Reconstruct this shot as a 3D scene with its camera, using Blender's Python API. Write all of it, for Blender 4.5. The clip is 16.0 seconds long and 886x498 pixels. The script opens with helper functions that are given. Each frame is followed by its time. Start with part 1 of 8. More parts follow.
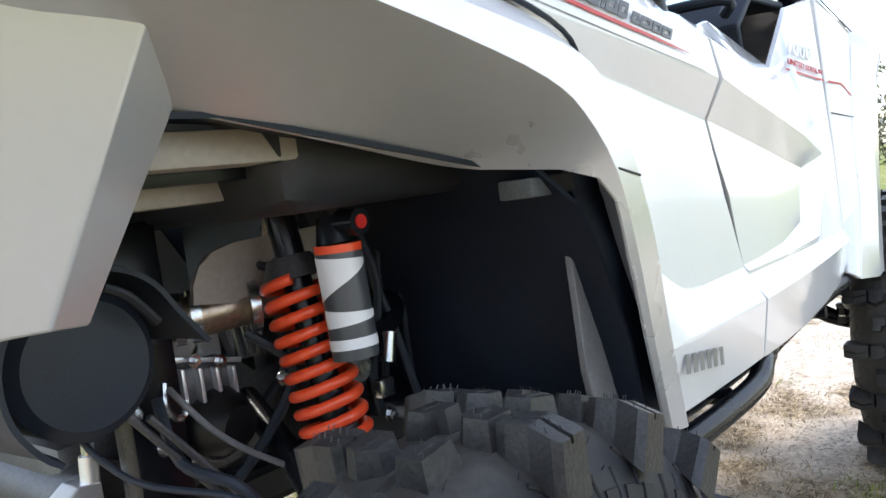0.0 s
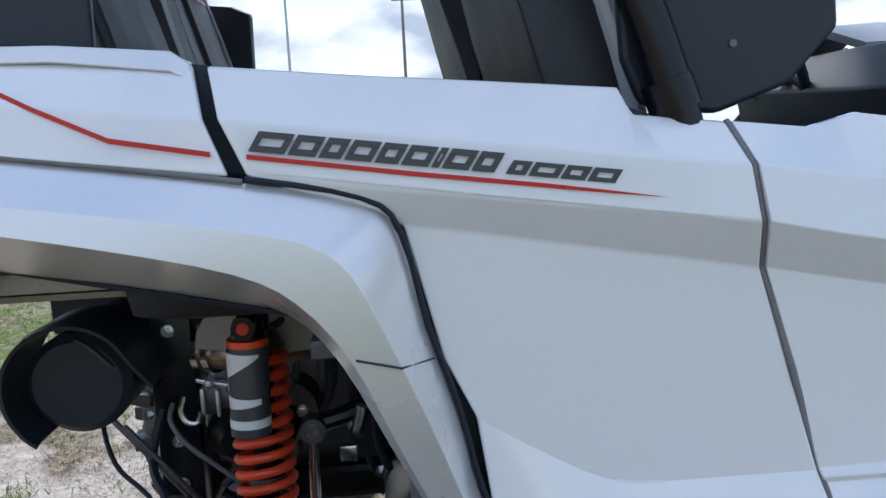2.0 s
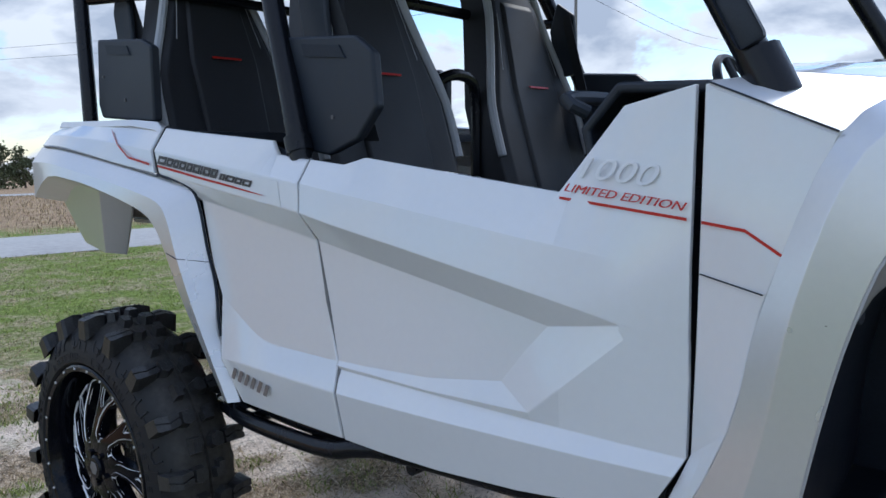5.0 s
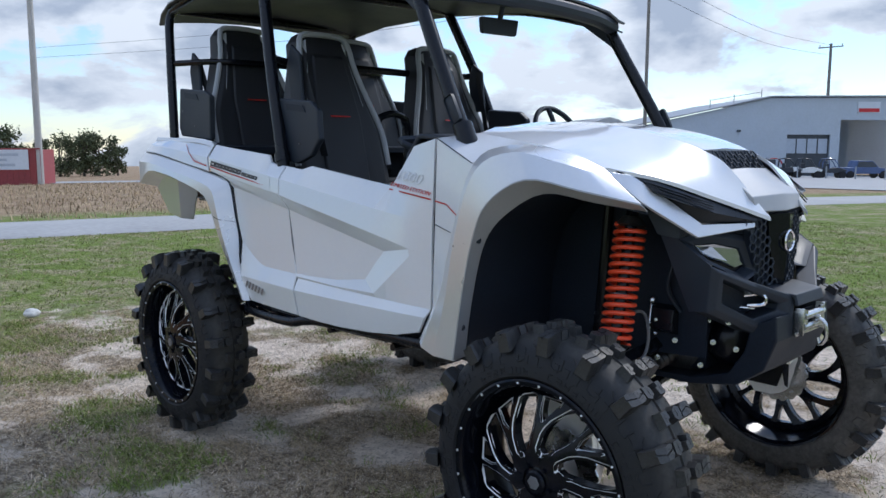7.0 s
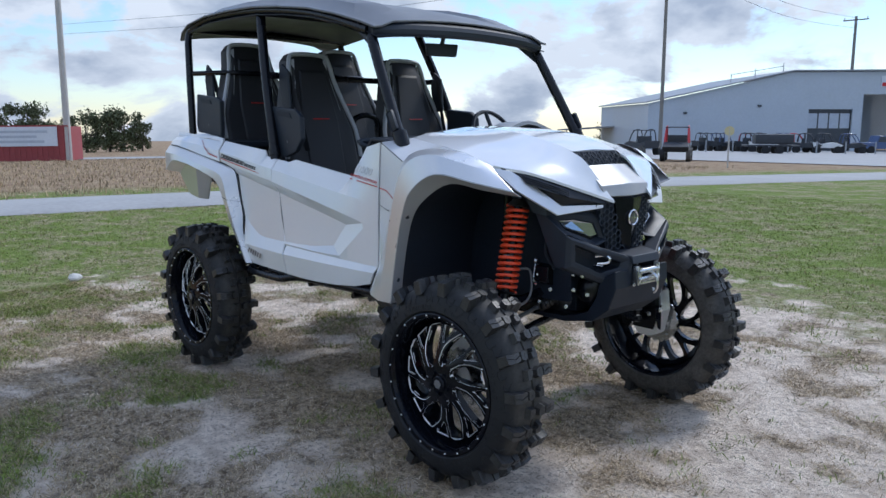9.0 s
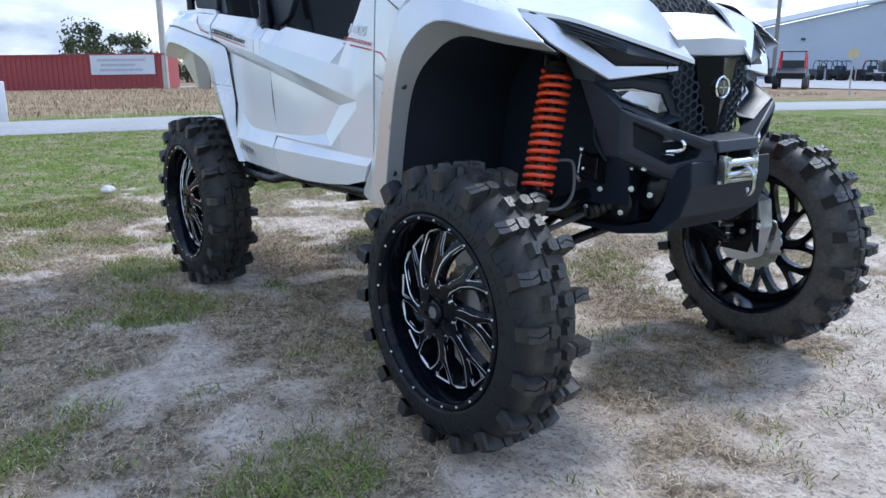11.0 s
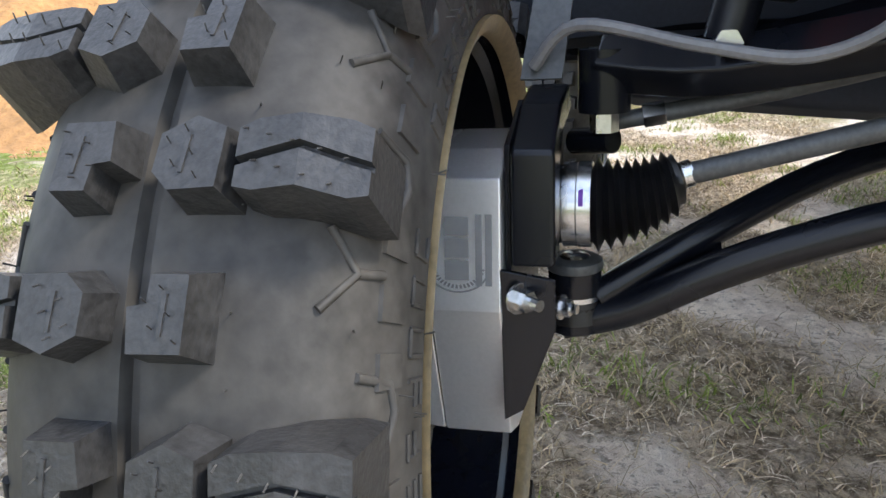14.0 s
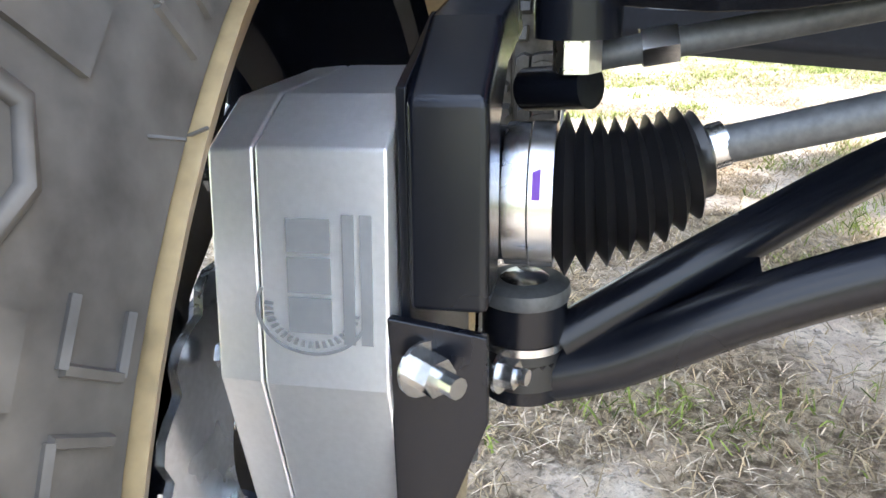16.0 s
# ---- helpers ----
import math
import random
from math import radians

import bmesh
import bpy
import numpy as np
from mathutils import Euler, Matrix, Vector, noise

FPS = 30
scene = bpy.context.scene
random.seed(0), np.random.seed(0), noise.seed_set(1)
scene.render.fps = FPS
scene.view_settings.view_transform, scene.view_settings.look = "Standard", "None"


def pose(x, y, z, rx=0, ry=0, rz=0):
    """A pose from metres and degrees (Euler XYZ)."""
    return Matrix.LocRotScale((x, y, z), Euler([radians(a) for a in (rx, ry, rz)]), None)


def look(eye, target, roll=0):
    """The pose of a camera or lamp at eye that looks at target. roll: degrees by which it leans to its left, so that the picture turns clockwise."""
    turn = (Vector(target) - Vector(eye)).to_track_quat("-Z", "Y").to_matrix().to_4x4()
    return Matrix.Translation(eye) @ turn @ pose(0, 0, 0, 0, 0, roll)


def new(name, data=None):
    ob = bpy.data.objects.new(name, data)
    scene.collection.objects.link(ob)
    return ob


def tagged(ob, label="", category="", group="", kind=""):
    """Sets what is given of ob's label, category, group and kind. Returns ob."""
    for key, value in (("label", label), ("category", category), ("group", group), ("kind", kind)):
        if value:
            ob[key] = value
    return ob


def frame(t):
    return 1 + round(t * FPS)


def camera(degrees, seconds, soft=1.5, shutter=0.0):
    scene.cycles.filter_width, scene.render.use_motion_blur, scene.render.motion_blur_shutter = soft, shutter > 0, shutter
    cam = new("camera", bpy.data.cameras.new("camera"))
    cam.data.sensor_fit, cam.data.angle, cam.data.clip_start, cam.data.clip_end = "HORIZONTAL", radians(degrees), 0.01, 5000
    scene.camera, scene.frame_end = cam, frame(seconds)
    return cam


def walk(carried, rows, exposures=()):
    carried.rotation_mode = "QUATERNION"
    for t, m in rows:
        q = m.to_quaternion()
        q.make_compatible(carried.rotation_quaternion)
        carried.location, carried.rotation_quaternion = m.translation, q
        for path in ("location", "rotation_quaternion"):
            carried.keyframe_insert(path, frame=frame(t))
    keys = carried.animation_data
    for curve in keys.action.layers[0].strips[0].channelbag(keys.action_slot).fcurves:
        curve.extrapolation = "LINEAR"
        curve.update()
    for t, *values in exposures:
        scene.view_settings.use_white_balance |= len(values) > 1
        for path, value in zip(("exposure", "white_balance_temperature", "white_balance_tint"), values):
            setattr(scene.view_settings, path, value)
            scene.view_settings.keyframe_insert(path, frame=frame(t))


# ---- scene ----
cam = camera(58.7, 16.0)
PATH = [
    (0, (-0.521, -1.273, 1.088), (1.004, 0.011, 0.922), -7.6),
    (0.5, (-0.358, -1.523, 1.232), (0.872, 0.028, 0.951), -4.7),
    (1, (-0.15, -1.643, 1.229), (0.797, 0.096, 0.949), -4.5),
    (1.5, (0.106, -1.673, 1.279), (0.652, 0.23, 0.997), -3.4),
    (2, (0.356, -1.69, 1.338), (0.515, 0.277, 1.01), -2.7),
    (2.5, (0.584, -1.595, 1.316), (0.341, 0.355, 0.943), -2.2),
    (3, (0.821, -1.471, 1.254), (0.242, 0.300, 0.901), -1.73),
    (3.5, (1.078, -1.492, 1.269), (0.155, 0.242, 0.891), -1.8),
    (4, (1.404, -1.609, 1.299), (0.233, -0.02, 0.977), -2.4),
    (4.5, (1.8, -1.757, 1.321), (0.526, -0.24, 1.046), -1.8),
    (4.7, (1.969, -1.824, 1.324), (0.69, -0.308, 1.069), -1.3),
    (6.8, (3.56, -2.565, 1.399), (2.145, -1.175, 1.146), 0.1),
    (7, (3.706, -2.618, 1.397), (2.279, -1.24, 1.143), 0.2),
    (7.5, (4.05, -2.785, 1.425), (2.606, -1.426, 1.167), 0.4),
    (8, (4.351, -2.982, 1.497), (2.896, -1.636, 1.226), 0.5),
    (8.5, (4.625, -3.059, 1.526), (3.164, -1.724, 1.235), 0.4),
    (8.7, (4.707, -3.065, 1.537), (3.249, -1.73, 1.236), 0.3),
    (10.8, (4.264, -2.333, 1.225), (2.71, -1.163, 0.759), -0.2),
    (11, (4.219, -2.217, 1.204), (2.635, -1.094, 0.724), -0.2),
    (11.5, (4.055, -1.913, 1.127), (2.377, -0.949, 0.624), -0.6),
    (12, (3.876, -1.586, 1.077), (2.098, -0.839, 0.547), -1.1),
    (12.5, (3.695, -1.223, 1.071), (1.832, -0.754, 0.514), -1.7),
    (13, (3.436, -0.925, 0.988), (1.526, -0.775, 0.412), -2.5),
    (13.5, (3.201, -0.716, 0.857), (1.297, -0.9, 0.273), -3.0),
    (14, (3.012, -0.54, 0.761), (1.17, -1.038, 0.16), -3.3),
    (14.5, (2.829, -0.526, 0.687), (1.016, -1.123, 0.09), -4.4),
    (15, (2.733, -0.558, 0.677), (0.907, -1.145, 0.109), -3.7),
    (15.5, (2.714, -0.565, 0.677), (0.881, -1.081, 0.064), -2.8),
    (16, (2.716, -0.566, 0.696), (0.876, -0.944, 0.01), -1.6),
]
EXPOSURE = [(0.0, 1.73, 6400, 10), (0.5, 1.13, 6600, 10), (1.0, 0.88, 6200, 10), (2.0, 0.67, 5780, 10), (3.5, 0.52, 5700, 10), (4.5, 0.40, 5650, 10), (7.0, 0.30, 5700, 10), (8.5, 0.20, 5650, 10), (11.0, 0.72, 5500, 10), (12.0, 1.02, 5750, 10), (13.0, 1.37, 6200, 10), (13.5, 1.42, 6350, 10), (14.5, 2.38, 6500, 10), (15.0, 2.96, 6450, 10), (16.0, 3.04, 6450, 10)]
walk(cam, [(t, look(eye, target, roll)) for t, eye, target, roll in PATH], EXPOSURE)

# ---- world, sun ----
world = bpy.data.worlds.new("world")
scene.world = world
world.use_nodes = True
wn, wl = world.node_tree.nodes, world.node_tree.links
wn.clear()
SUN_EL, SUN_AZ = 47.0, 92.0          # degrees; azimuth from +x towards +y
sky = wn.new("ShaderNodeTexSky")
sky.sky_type = 'NISHITA'
sky.sun_disc = False
sky.sun_elevation = radians(SUN_EL)
sky.sun_rotation = radians(90 - SUN_AZ)
sky.air_density, sky.dust_density, sky.ozone_density = 1.0, 0.15, 2.0
w_coord = wn.new("ShaderNodeTexCoord")
w_map = wn.new("ShaderNodeMapping")
w_map.inputs["Scale"].default_value = (1.0, 1.0, 2.2)
w_map.inputs["Location"].default_value = (0.35, 0.2, 0.1)
w_big = wn.new("ShaderNodeTexNoise")
w_big.inputs["Scale"].default_value = 5.2
w_big.inputs["Distortion"].default_value = 0.25
w_big.inputs["Detail"].default_value = 9.0
w_big.inputs["Roughness"].default_value = 0.56
w_ramp = wn.new("ShaderNodeValToRGB")
w_ramp.color_ramp.elements[0].position = 0.44
w_ramp.color_ramp.elements[1].position = 0.505
w_shade = wn.new("ShaderNodeTexNoise")
w_shade.inputs["Scale"].default_value = 10.0
w_shade.inputs["Detail"].default_value = 9.0
w_cloud = wn.new("ShaderNodeValToRGB")
# thin edges are bright, thick bellies grey
w_cloud.color_ramp.elements[0].position = 0.765
w_cloud.color_ramp.elements[0].color = (5.3, 5.4, 5.5, 1)
w_cloud.color_ramp.elements[1].position = 0.96
w_cloud.color_ramp.elements[1].color = (2.8, 3.1, 3.6, 1)
w_mix = wn.new("ShaderNodeMix")
w_mix.data_type = 'RGBA'
w_bg = wn.new("ShaderNodeBackground")
w_bg.inputs["Strength"].default_value = 0.138
w_out = wn.new("ShaderNodeOutputWorld")
wl.new(w_coord.outputs["Generated"], w_map.inputs["Vector"])
wl.new(w_map.outputs["Vector"], w_big.inputs["Vector"])
wl.new(w_map.outputs["Vector"], w_shade.inputs["Vector"])
wl.new(w_big.outputs["Fac"], w_ramp.inputs["Fac"])
w_thick = wn.new("ShaderNodeMath")
w_thick.operation = 'MULTIPLY_ADD'
w_thick.inputs[1].default_value = 0.55
wl.new(w_shade.outputs["Fac"], w_thick.inputs[0])
wl.new(w_big.outputs["Fac"], w_thick.inputs[2])
wl.new(w_thick.outputs[0], w_cloud.inputs["Fac"])
# fewer clouds overhead
w_up = wn.new("ShaderNodeSeparateXYZ")
w_thin = wn.new("ShaderNodeMapRange")
w_thin.inputs["From Min"].default_value, w_thin.inputs["From Max"].default_value = 0.35, 0.9
w_thin.inputs["To Min"].default_value, w_thin.inputs["To Max"].default_value = 1.0, 0.45
w_cover = wn.new("ShaderNodeMath")
w_cover.operation = 'MULTIPLY'
wl.new(w_coord.outputs["Generated"], w_up.inputs["Vector"])
wl.new(w_up.outputs["Z"], w_thin.inputs["Value"])
wl.new(w_ramp.outputs["Color"], w_cover.inputs[0])
wl.new(w_thin.outputs["Result"], w_cover.inputs[1])
wl.new(w_cover.outputs[0], w_mix.inputs["Factor"])
w_gain = wn.new("ShaderNodeVectorMath")
w_gain.operation = 'SCALE'
w_gain.inputs["Scale"].default_value = 0.98
wl.new(sky.outputs["Color"], w_gain.inputs[0])
wl.new(w_gain.outputs["Vector"], w_mix.inputs["A"])
wl.new(w_cloud.outputs["Color"], w_mix.inputs["B"])
# a cloudy sky grows brighter towards the zenith
w_sep = wn.new("ShaderNodeSeparateXYZ")
wl.new(w_coord.outputs["Generated"], w_sep.inputs["Vector"])
w_zen = wn.new("ShaderNodeMapRange")
w_zen.inputs["To Min"].default_value, w_zen.inputs["To Max"].default_value = 0.84, 1.5
wl.new(w_sep.outputs["Z"], w_zen.inputs["Value"])
w_grad = wn.new("ShaderNodeVectorMath")
w_grad.operation = 'SCALE'
wl.new(w_mix.outputs["Result"], w_grad.inputs[0])
wl.new(w_zen.outputs["Result"], w_grad.inputs["Scale"])
wl.new(w_grad.outputs["Vector"], w_bg.inputs["Color"])
wl.new(w_bg.outputs["Background"], w_out.inputs["Surface"])

sun = new("sun", bpy.data.lights.new("sun", 'SUN'))
sun.data.energy = 1.75
sun.data.angle = radians(12)
sun.data.color = (1.0, 0.92, 0.80)
_e, _a = radians(SUN_EL), radians(SUN_AZ)
sun.matrix_world = look((math.cos(_e) * math.cos(_a) * 50, math.cos(_e) * math.sin(_a) * 50, math.sin(_e) * 50), (0, 0, 0))


# ---- materials ----
def mat(name, col, rough=0.5, metal=0.0, var=0.12, scale=6.0, fine=90.0, bump=0.0, bump_d=0.002, coat=0.0, rvar=0.12, spec=0.5):
    """A surface with colour and gloss that vary at two scales, and fine relief."""
    m = bpy.data.materials.new(name)
    m.use_nodes = True
    n, l = m.node_tree.nodes, m.node_tree.links
    b = n["Principled BSDF"]
    tc = n.new("ShaderNodeTexCoord")
    n1 = n.new("ShaderNodeTexNoise")
    n1.inputs["Scale"].default_value, n1.inputs["Detail"].default_value = scale, 5.0
    n2 = n.new("ShaderNodeTexNoise")
    n2.inputs["Scale"].default_value, n2.inputs["Detail"].default_value = fine, 4.0
    l.new(tc.outputs["Object"], n1.inputs["Vector"])
    l.new(tc.outputs["Object"], n2.inputs["Vector"])
    add = n.new("ShaderNodeMath")
    add.operation = 'ADD'
    l.new(n1.outputs["Fac"], add.inputs[0])
    l.new(n2.outputs["Fac"], add.inputs[1])
    rng = n.new("ShaderNodeMapRange")
    rng.inputs["From Min"].default_value, rng.inputs["From Max"].default_value = 0.65, 1.35
    rng.inputs["To Min"].default_value, rng.inputs["To Max"].default_value = 1 - var, 1 + var
    l.new(add.outputs[0], rng.inputs["Value"])
    mul = n.new("ShaderNodeVectorMath")
    mul.operation = 'SCALE'
    mul.inputs[0].default_value = col
    l.new(rng.outputs["Result"], mul.inputs["Scale"])
    l.new(mul.outputs["Vector"], b.inputs["Base Color"])
    rr = n.new("ShaderNodeMapRange")
    rr.inputs["From Min"].default_value, rr.inputs["From Max"].default_value = 0.3, 0.7
    rr.inputs["To Min"].default_value, rr.inputs["To Max"].default_value = rough * (1 - rvar), min(1.0, rough * (1 + rvar))
    l.new(n1.outputs["Fac"], rr.inputs["Value"])
    l.new(rr.outputs["Result"], b.inputs["Roughness"])
    b.inputs["Metallic"].default_value = metal
    b.inputs["Coat Weight"].default_value = coat
    b.inputs["Coat Roughness"].default_value = 0.06
    b.inputs["Specular IOR Level"].default_value = spec
    if bump:
        bp = n.new("ShaderNodeBump")
        bp.inputs["Strength"].default_value, bp.inputs["Distance"].default_value = bump, bump_d
        l.new(n2.outputs["Fac"], bp.inputs["Height"])
        l.new(bp.outputs["Normal"], b.inputs["Normal"])
    return m


M_WHITE = mat("pearl_white_paint", (0.755, 0.757, 0.775), 0.22, 0.0, 0.015, 3, 60, 0.02, 0.0004, 1.0)
M_WHITE2 = mat("matt_silver_plastic", (0.70, 0.70, 0.71), 0.30, 0.55, 0.02, 4, 80, 0.04, 0.0004, 0.25)
M_DECAL = mat("clear_decal_film", (0.74, 0.74, 0.75), 0.2, 0.0, 0.02, 4, 60, 0.0, coat=0.3)
M_GREY = mat("grey_hood_panel", (0.40, 0.40, 0.41), 0.42, 0.1, 0.05, 5, 200, 0.1, 0.0004)
M_PLASTIC = mat("black_moulded_plastic", (0.020, 0.026, 0.038), 0.5, 0.0, 0.25, 6, 400, 0.25, 0.0006, spec=0.4)
M_LINER = mat("black_wheel_well_liner", (0.012, 0.017, 0.028), 0.5, 0.0, 0.3, 5, 150, 0.2, 0.001, spec=0.3)
M_FRAME = mat("black_powder_coat", (0.0055, 0.0065, 0.010), 0.26, 0.0, 0.2, 9, 600, 0.12, 0.0003, spec=0.32)
M_GLOSS = mat("gloss_black_paint", (0.004, 0.005, 0.009), 0.14, 0.0, 0.2, 5, 60, 0.0, coat=0.0, spec=0.22)
M_SATIN = mat("satin_black_metal", (0.03, 0.032, 0.036), 0.42, 0.5, 0.2, 12, 300, 0.1, 0.0003)
M_RUBBER = mat("tyre_rubber", (0.072, 0.067, 0.061), 0.6, 0.0, 0.5, 16, 70, 0.35, 0.0012, spec=0.38)
nt = M_RUBBER.node_tree
nb = nt.nodes["Principled BSDF"]
src = nb.inputs["Base Color"].links[0].from_socket
n_tc = nt.nodes.new("ShaderNodeTexCoord")
n_xyz = nt.nodes.new("ShaderNodeSeparateXYZ")
n_side = nt.nodes.new("ShaderNodeMapRange")
n_side.inputs["From Min"].default_value, n_side.inputs["From Max"].default_value = -0.102, -0.070
n_mix = nt.nodes.new("ShaderNodeMix")
n_mix.data_type = 'RGBA'
n_mix.inputs["A"].default_value = (0.012, 0.013, 0.016, 1)
nt.links.new(n_tc.outputs["Object"], n_xyz.inputs["Vector"])
nt.links.new(n_xyz.outputs["Y"], n_side.inputs["Value"])
nt.links.new(n_side.outputs["Result"], n_mix.inputs["Factor"])
# the inner sidewall is the lightest, the tread about half as light
n_inner = nt.nodes.new("ShaderNodeMapRange")
n_inner.inputs["From Min"].default_value, n_inner.inputs["From Max"].default_value = 0.070, 0.100
n_inner.inputs["To Min"].default_value = 0.55
n_scale = nt.nodes.new("ShaderNodeVectorMath")
n_scale.operation = 'SCALE'
nt.links.new(n_xyz.outputs["Y"], n_inner.inputs["Value"])
nt.links.new(src, n_scale.inputs[0])
nt.links.new(n_inner.outputs["Result"], n_scale.inputs["Scale"])
nt.links.new(n_scale.outputs["Vector"], n_mix.inputs["B"])
nt.links.new(n_mix.outputs["Result"], nb.inputs["Base Color"])
M_LUG = mat("tyre_lug_rubber", (0.030, 0.030, 0.031), 0.42, 0.0, 0.6, 30, 220, 0.6, 0.0012)
M_BOOT = mat("rubber_boot", (0.006, 0.006, 0.007), 0.40, 0.0, 0.2, 14, 200, 0.1, 0.0004)
M_ALU = mat("machined_aluminium", (0.90, 0.905, 0.915), 0.34, 0.75, 0.05, 8, 260, 0.05, 0.0003)
M_MILL = mat("milled_spoke_edge", (0.88, 0.88, 0.89), 0.36, 0.25, 0.05, 12, 150)
M_STEEL = mat("zinc_steel", (0.58, 0.59, 0.60), 0.26, 1.0, 0.15, 20, 200, 0.05, 0.0003)
M_DARKSTEEL = mat("dark_cast_steel", (0.14, 0.14, 0.145), 0.48, 0.8, 0.3, 14, 200, 0.3, 0.0006)
M_SHAFT = mat("grey_drive_shaft", (0.09, 0.095, 0.10), 0.5, 0.3, 0.3, 25, 200, 0.2, 0.0004)
M_ORANGE = mat("orange_spring_paint", (0.82, 0.078, 0.022), 0.34, 0.0, 0.06, 10, 150, 0.03, 0.0003, 0.3)
M_RED = mat("red_stripe", (0.50, 0.018, 0.014), 0.3, 0.0, 0.04, 9, 90)
M_CHAR = mat("charcoal_lettering", (0.055, 0.058, 0.066), 0.32, 0.0, 0.1, 20, 150)
M_SILVERPRINT = mat("silver_print", (0.20, 0.20, 0.21), 0.3, 0.4, 0.05, 20, 100)
M_ETCH = mat("etched_mark", (0.25, 0.255, 0.265), 0.5, 0.3, 0.08, 30, 200)
M_PALE = mat("pale_print", (0.74, 0.74, 0.76), 0.3, 0.0, 0.03, 9, 90)
M_PURPLE = mat("purple_paint_pen", (0.11, 0.015, 0.30), 0.4, 0.0, 0.1, 30, 200)
M_SEAT = mat("black_seat_vinyl", (0.017, 0.018, 0.022), 0.56, 0.0, 0.25, 8, 260, 0.3, 0.0006)
M_SEATGREY = mat("grey_seat_piping", (0.40, 0.41, 0.43), 0.5, 0.0, 0.1, 8, 260, 0.2, 0.0005)
M_ROOF = mat("grey_roof_plastic", (0.13, 0.135, 0.15), 0.42, 0.0, 0.05, 4, 150, 0.05, 0.0005)
M_CHROME = mat("bright_chrome", (0.80, 0.80, 0.82), 0.10, 1.0, 0.05, 20, 100)
M_CABLE = mat("grey_hose_rubber", (0.16, 0.16, 0.165), 0.5, 0.0, 0.2, 20, 200)
# tan base colour stands for the sun's glint on a tyre bead
M_BEADGLINT = mat("sunlit_bead_glint", (0.24, 0.175, 0.09), 0.42, 0.0, 0.35, 15, 120, 0.2, 0.0005)
M_PIPE = mat("heat_tinted_steel", (0.42, 0.33, 0.25), 0.36, 0.9, 0.3, 12, 120, 0.1, 0.0004)
M_BEIGE = mat("beige_metal_tray", (0.36, 0.32, 0.285), 0.5, 0.2, 0.12, 6, 120, 0.1, 0.0004)


def glass(name, col, rough=0.02):
    m = bpy.data.materials.new(name)
    m.use_nodes = True
    b = m.node_tree.nodes["Principled BSDF"]
    b.inputs["Base Color"].default_value = (*col, 1)
    b.inputs["Roughness"].default_value = rough
    b.inputs["Transmission Weight"].default_value = 0.9
    b.inputs["IOR"].default_value = 1.45
    return m


M_FOG = mat("fog_lamp_glass", (0.42, 0.44, 0.48), 0.08, 0.85, 0.1, 8, 60)
M_LENS = glass("clear_lamp_lens", (0.85, 0.88, 0.92))
M_LAMP = mat("black_lamp_moulding", (0.012, 0.014, 0.018), 0.3, 0.0, 0.2, 8, 60, spec=0.35)
M_SMOKE = mat("smoked_lamp_lens", (0.02, 0.022, 0.027), 0.16, 0.0, 0.2, 8, 60)


# ---- builders ----
WORLD = {}
I4 = Matrix.Identity(4)


def thing(name, at, label, category, group="", kind=""):
    ob = new(name)
    ob.empty_display_size = 0.1
    ob.matrix_world = Matrix.Translation(at)
    WORLD[ob] = Matrix.Translation(at)
    return tagged(ob, label, category, group, kind)


def finish(me, m, smooth, sharp):
    me.materials.append(m)
    me.polygons.foreach_set("use_smooth", [smooth] * len(me.polygons))
    if smooth:
        me.set_sharp_from_angle(angle=radians(sharp))


def put_mesh(name, me, parent=None, at=I4, label=""):
    ob = new(name, me)
    if parent is not None:
        ob.parent = parent
        ob.matrix_parent_inverse = WORLD[parent].inverted()
    ob.matrix_basis = at
    WORLD[ob] = at.copy()
    if label:
        tagged(ob, label)
    return ob


def part(name, bm, m, parent=None, label="", smooth=True, sharp=32.0, bevel=0.0, at=I4):
    """Links a bmesh as one mesh object under a thing or a part."""
    bmesh.ops.recalc_face_normals(bm, faces=bm.faces)
    me = bpy.data.meshes.new(name)
    bm.to_mesh(me)
    bm.free()
    finish(me, m, smooth, sharp)
    ob = put_mesh(name, me, parent, at, label)
    if bevel:
        md = ob.modifiers.new("edges", 'BEVEL')
        md.width, md.segments, md.limit_method, md.angle_limit = bevel, 2, 'ANGLE', radians(24)
        md.harden_normals = True
    return ob


def grid_faces(bm, rows, close_u=False, close_v=False):
    vs = [[bm.verts.new(p) for p in r] for r in rows]
    nu, nv = len(vs), len(vs[0])
    for i in range(nu if close_u else nu - 1):
        for j in range(nv if close_v else nv - 1):
            q = [vs[i][j], vs[(i + 1) % nu][j], vs[(i + 1) % nu][(j + 1) % nv], vs[i][(j + 1) % nv]]
            try:
                bm.faces.new(q)
            except ValueError:
                pass
    return vs


def spline(pts, n):
    """n steps between each pair of points, gliding through them."""
    P = [Vector(p) for p in pts]
    out = []
    for i in range(len(P) - 1):
        a, b, c, d = P[max(i - 1, 0)], P[i], P[i + 1], P[min(i + 2, len(P) - 1)]
        for k in range(n):
            t = k / n
            out.append(0.5 * ((2 * b) + (c - a) * t + (2 * a - 5 * b + 4 * c - d) * t * t + (3 * b - a - 3 * c + d) * t ** 3))
    out.append(P[-1])
    return out


def poly(pts, n):
    P = [Vector(p) for p in pts]
    out = []
    for a, b in zip(P, P[1:]):
        out += [a.lerp(b, k / n) for k in range(n)]
    return out + [P[-1]]


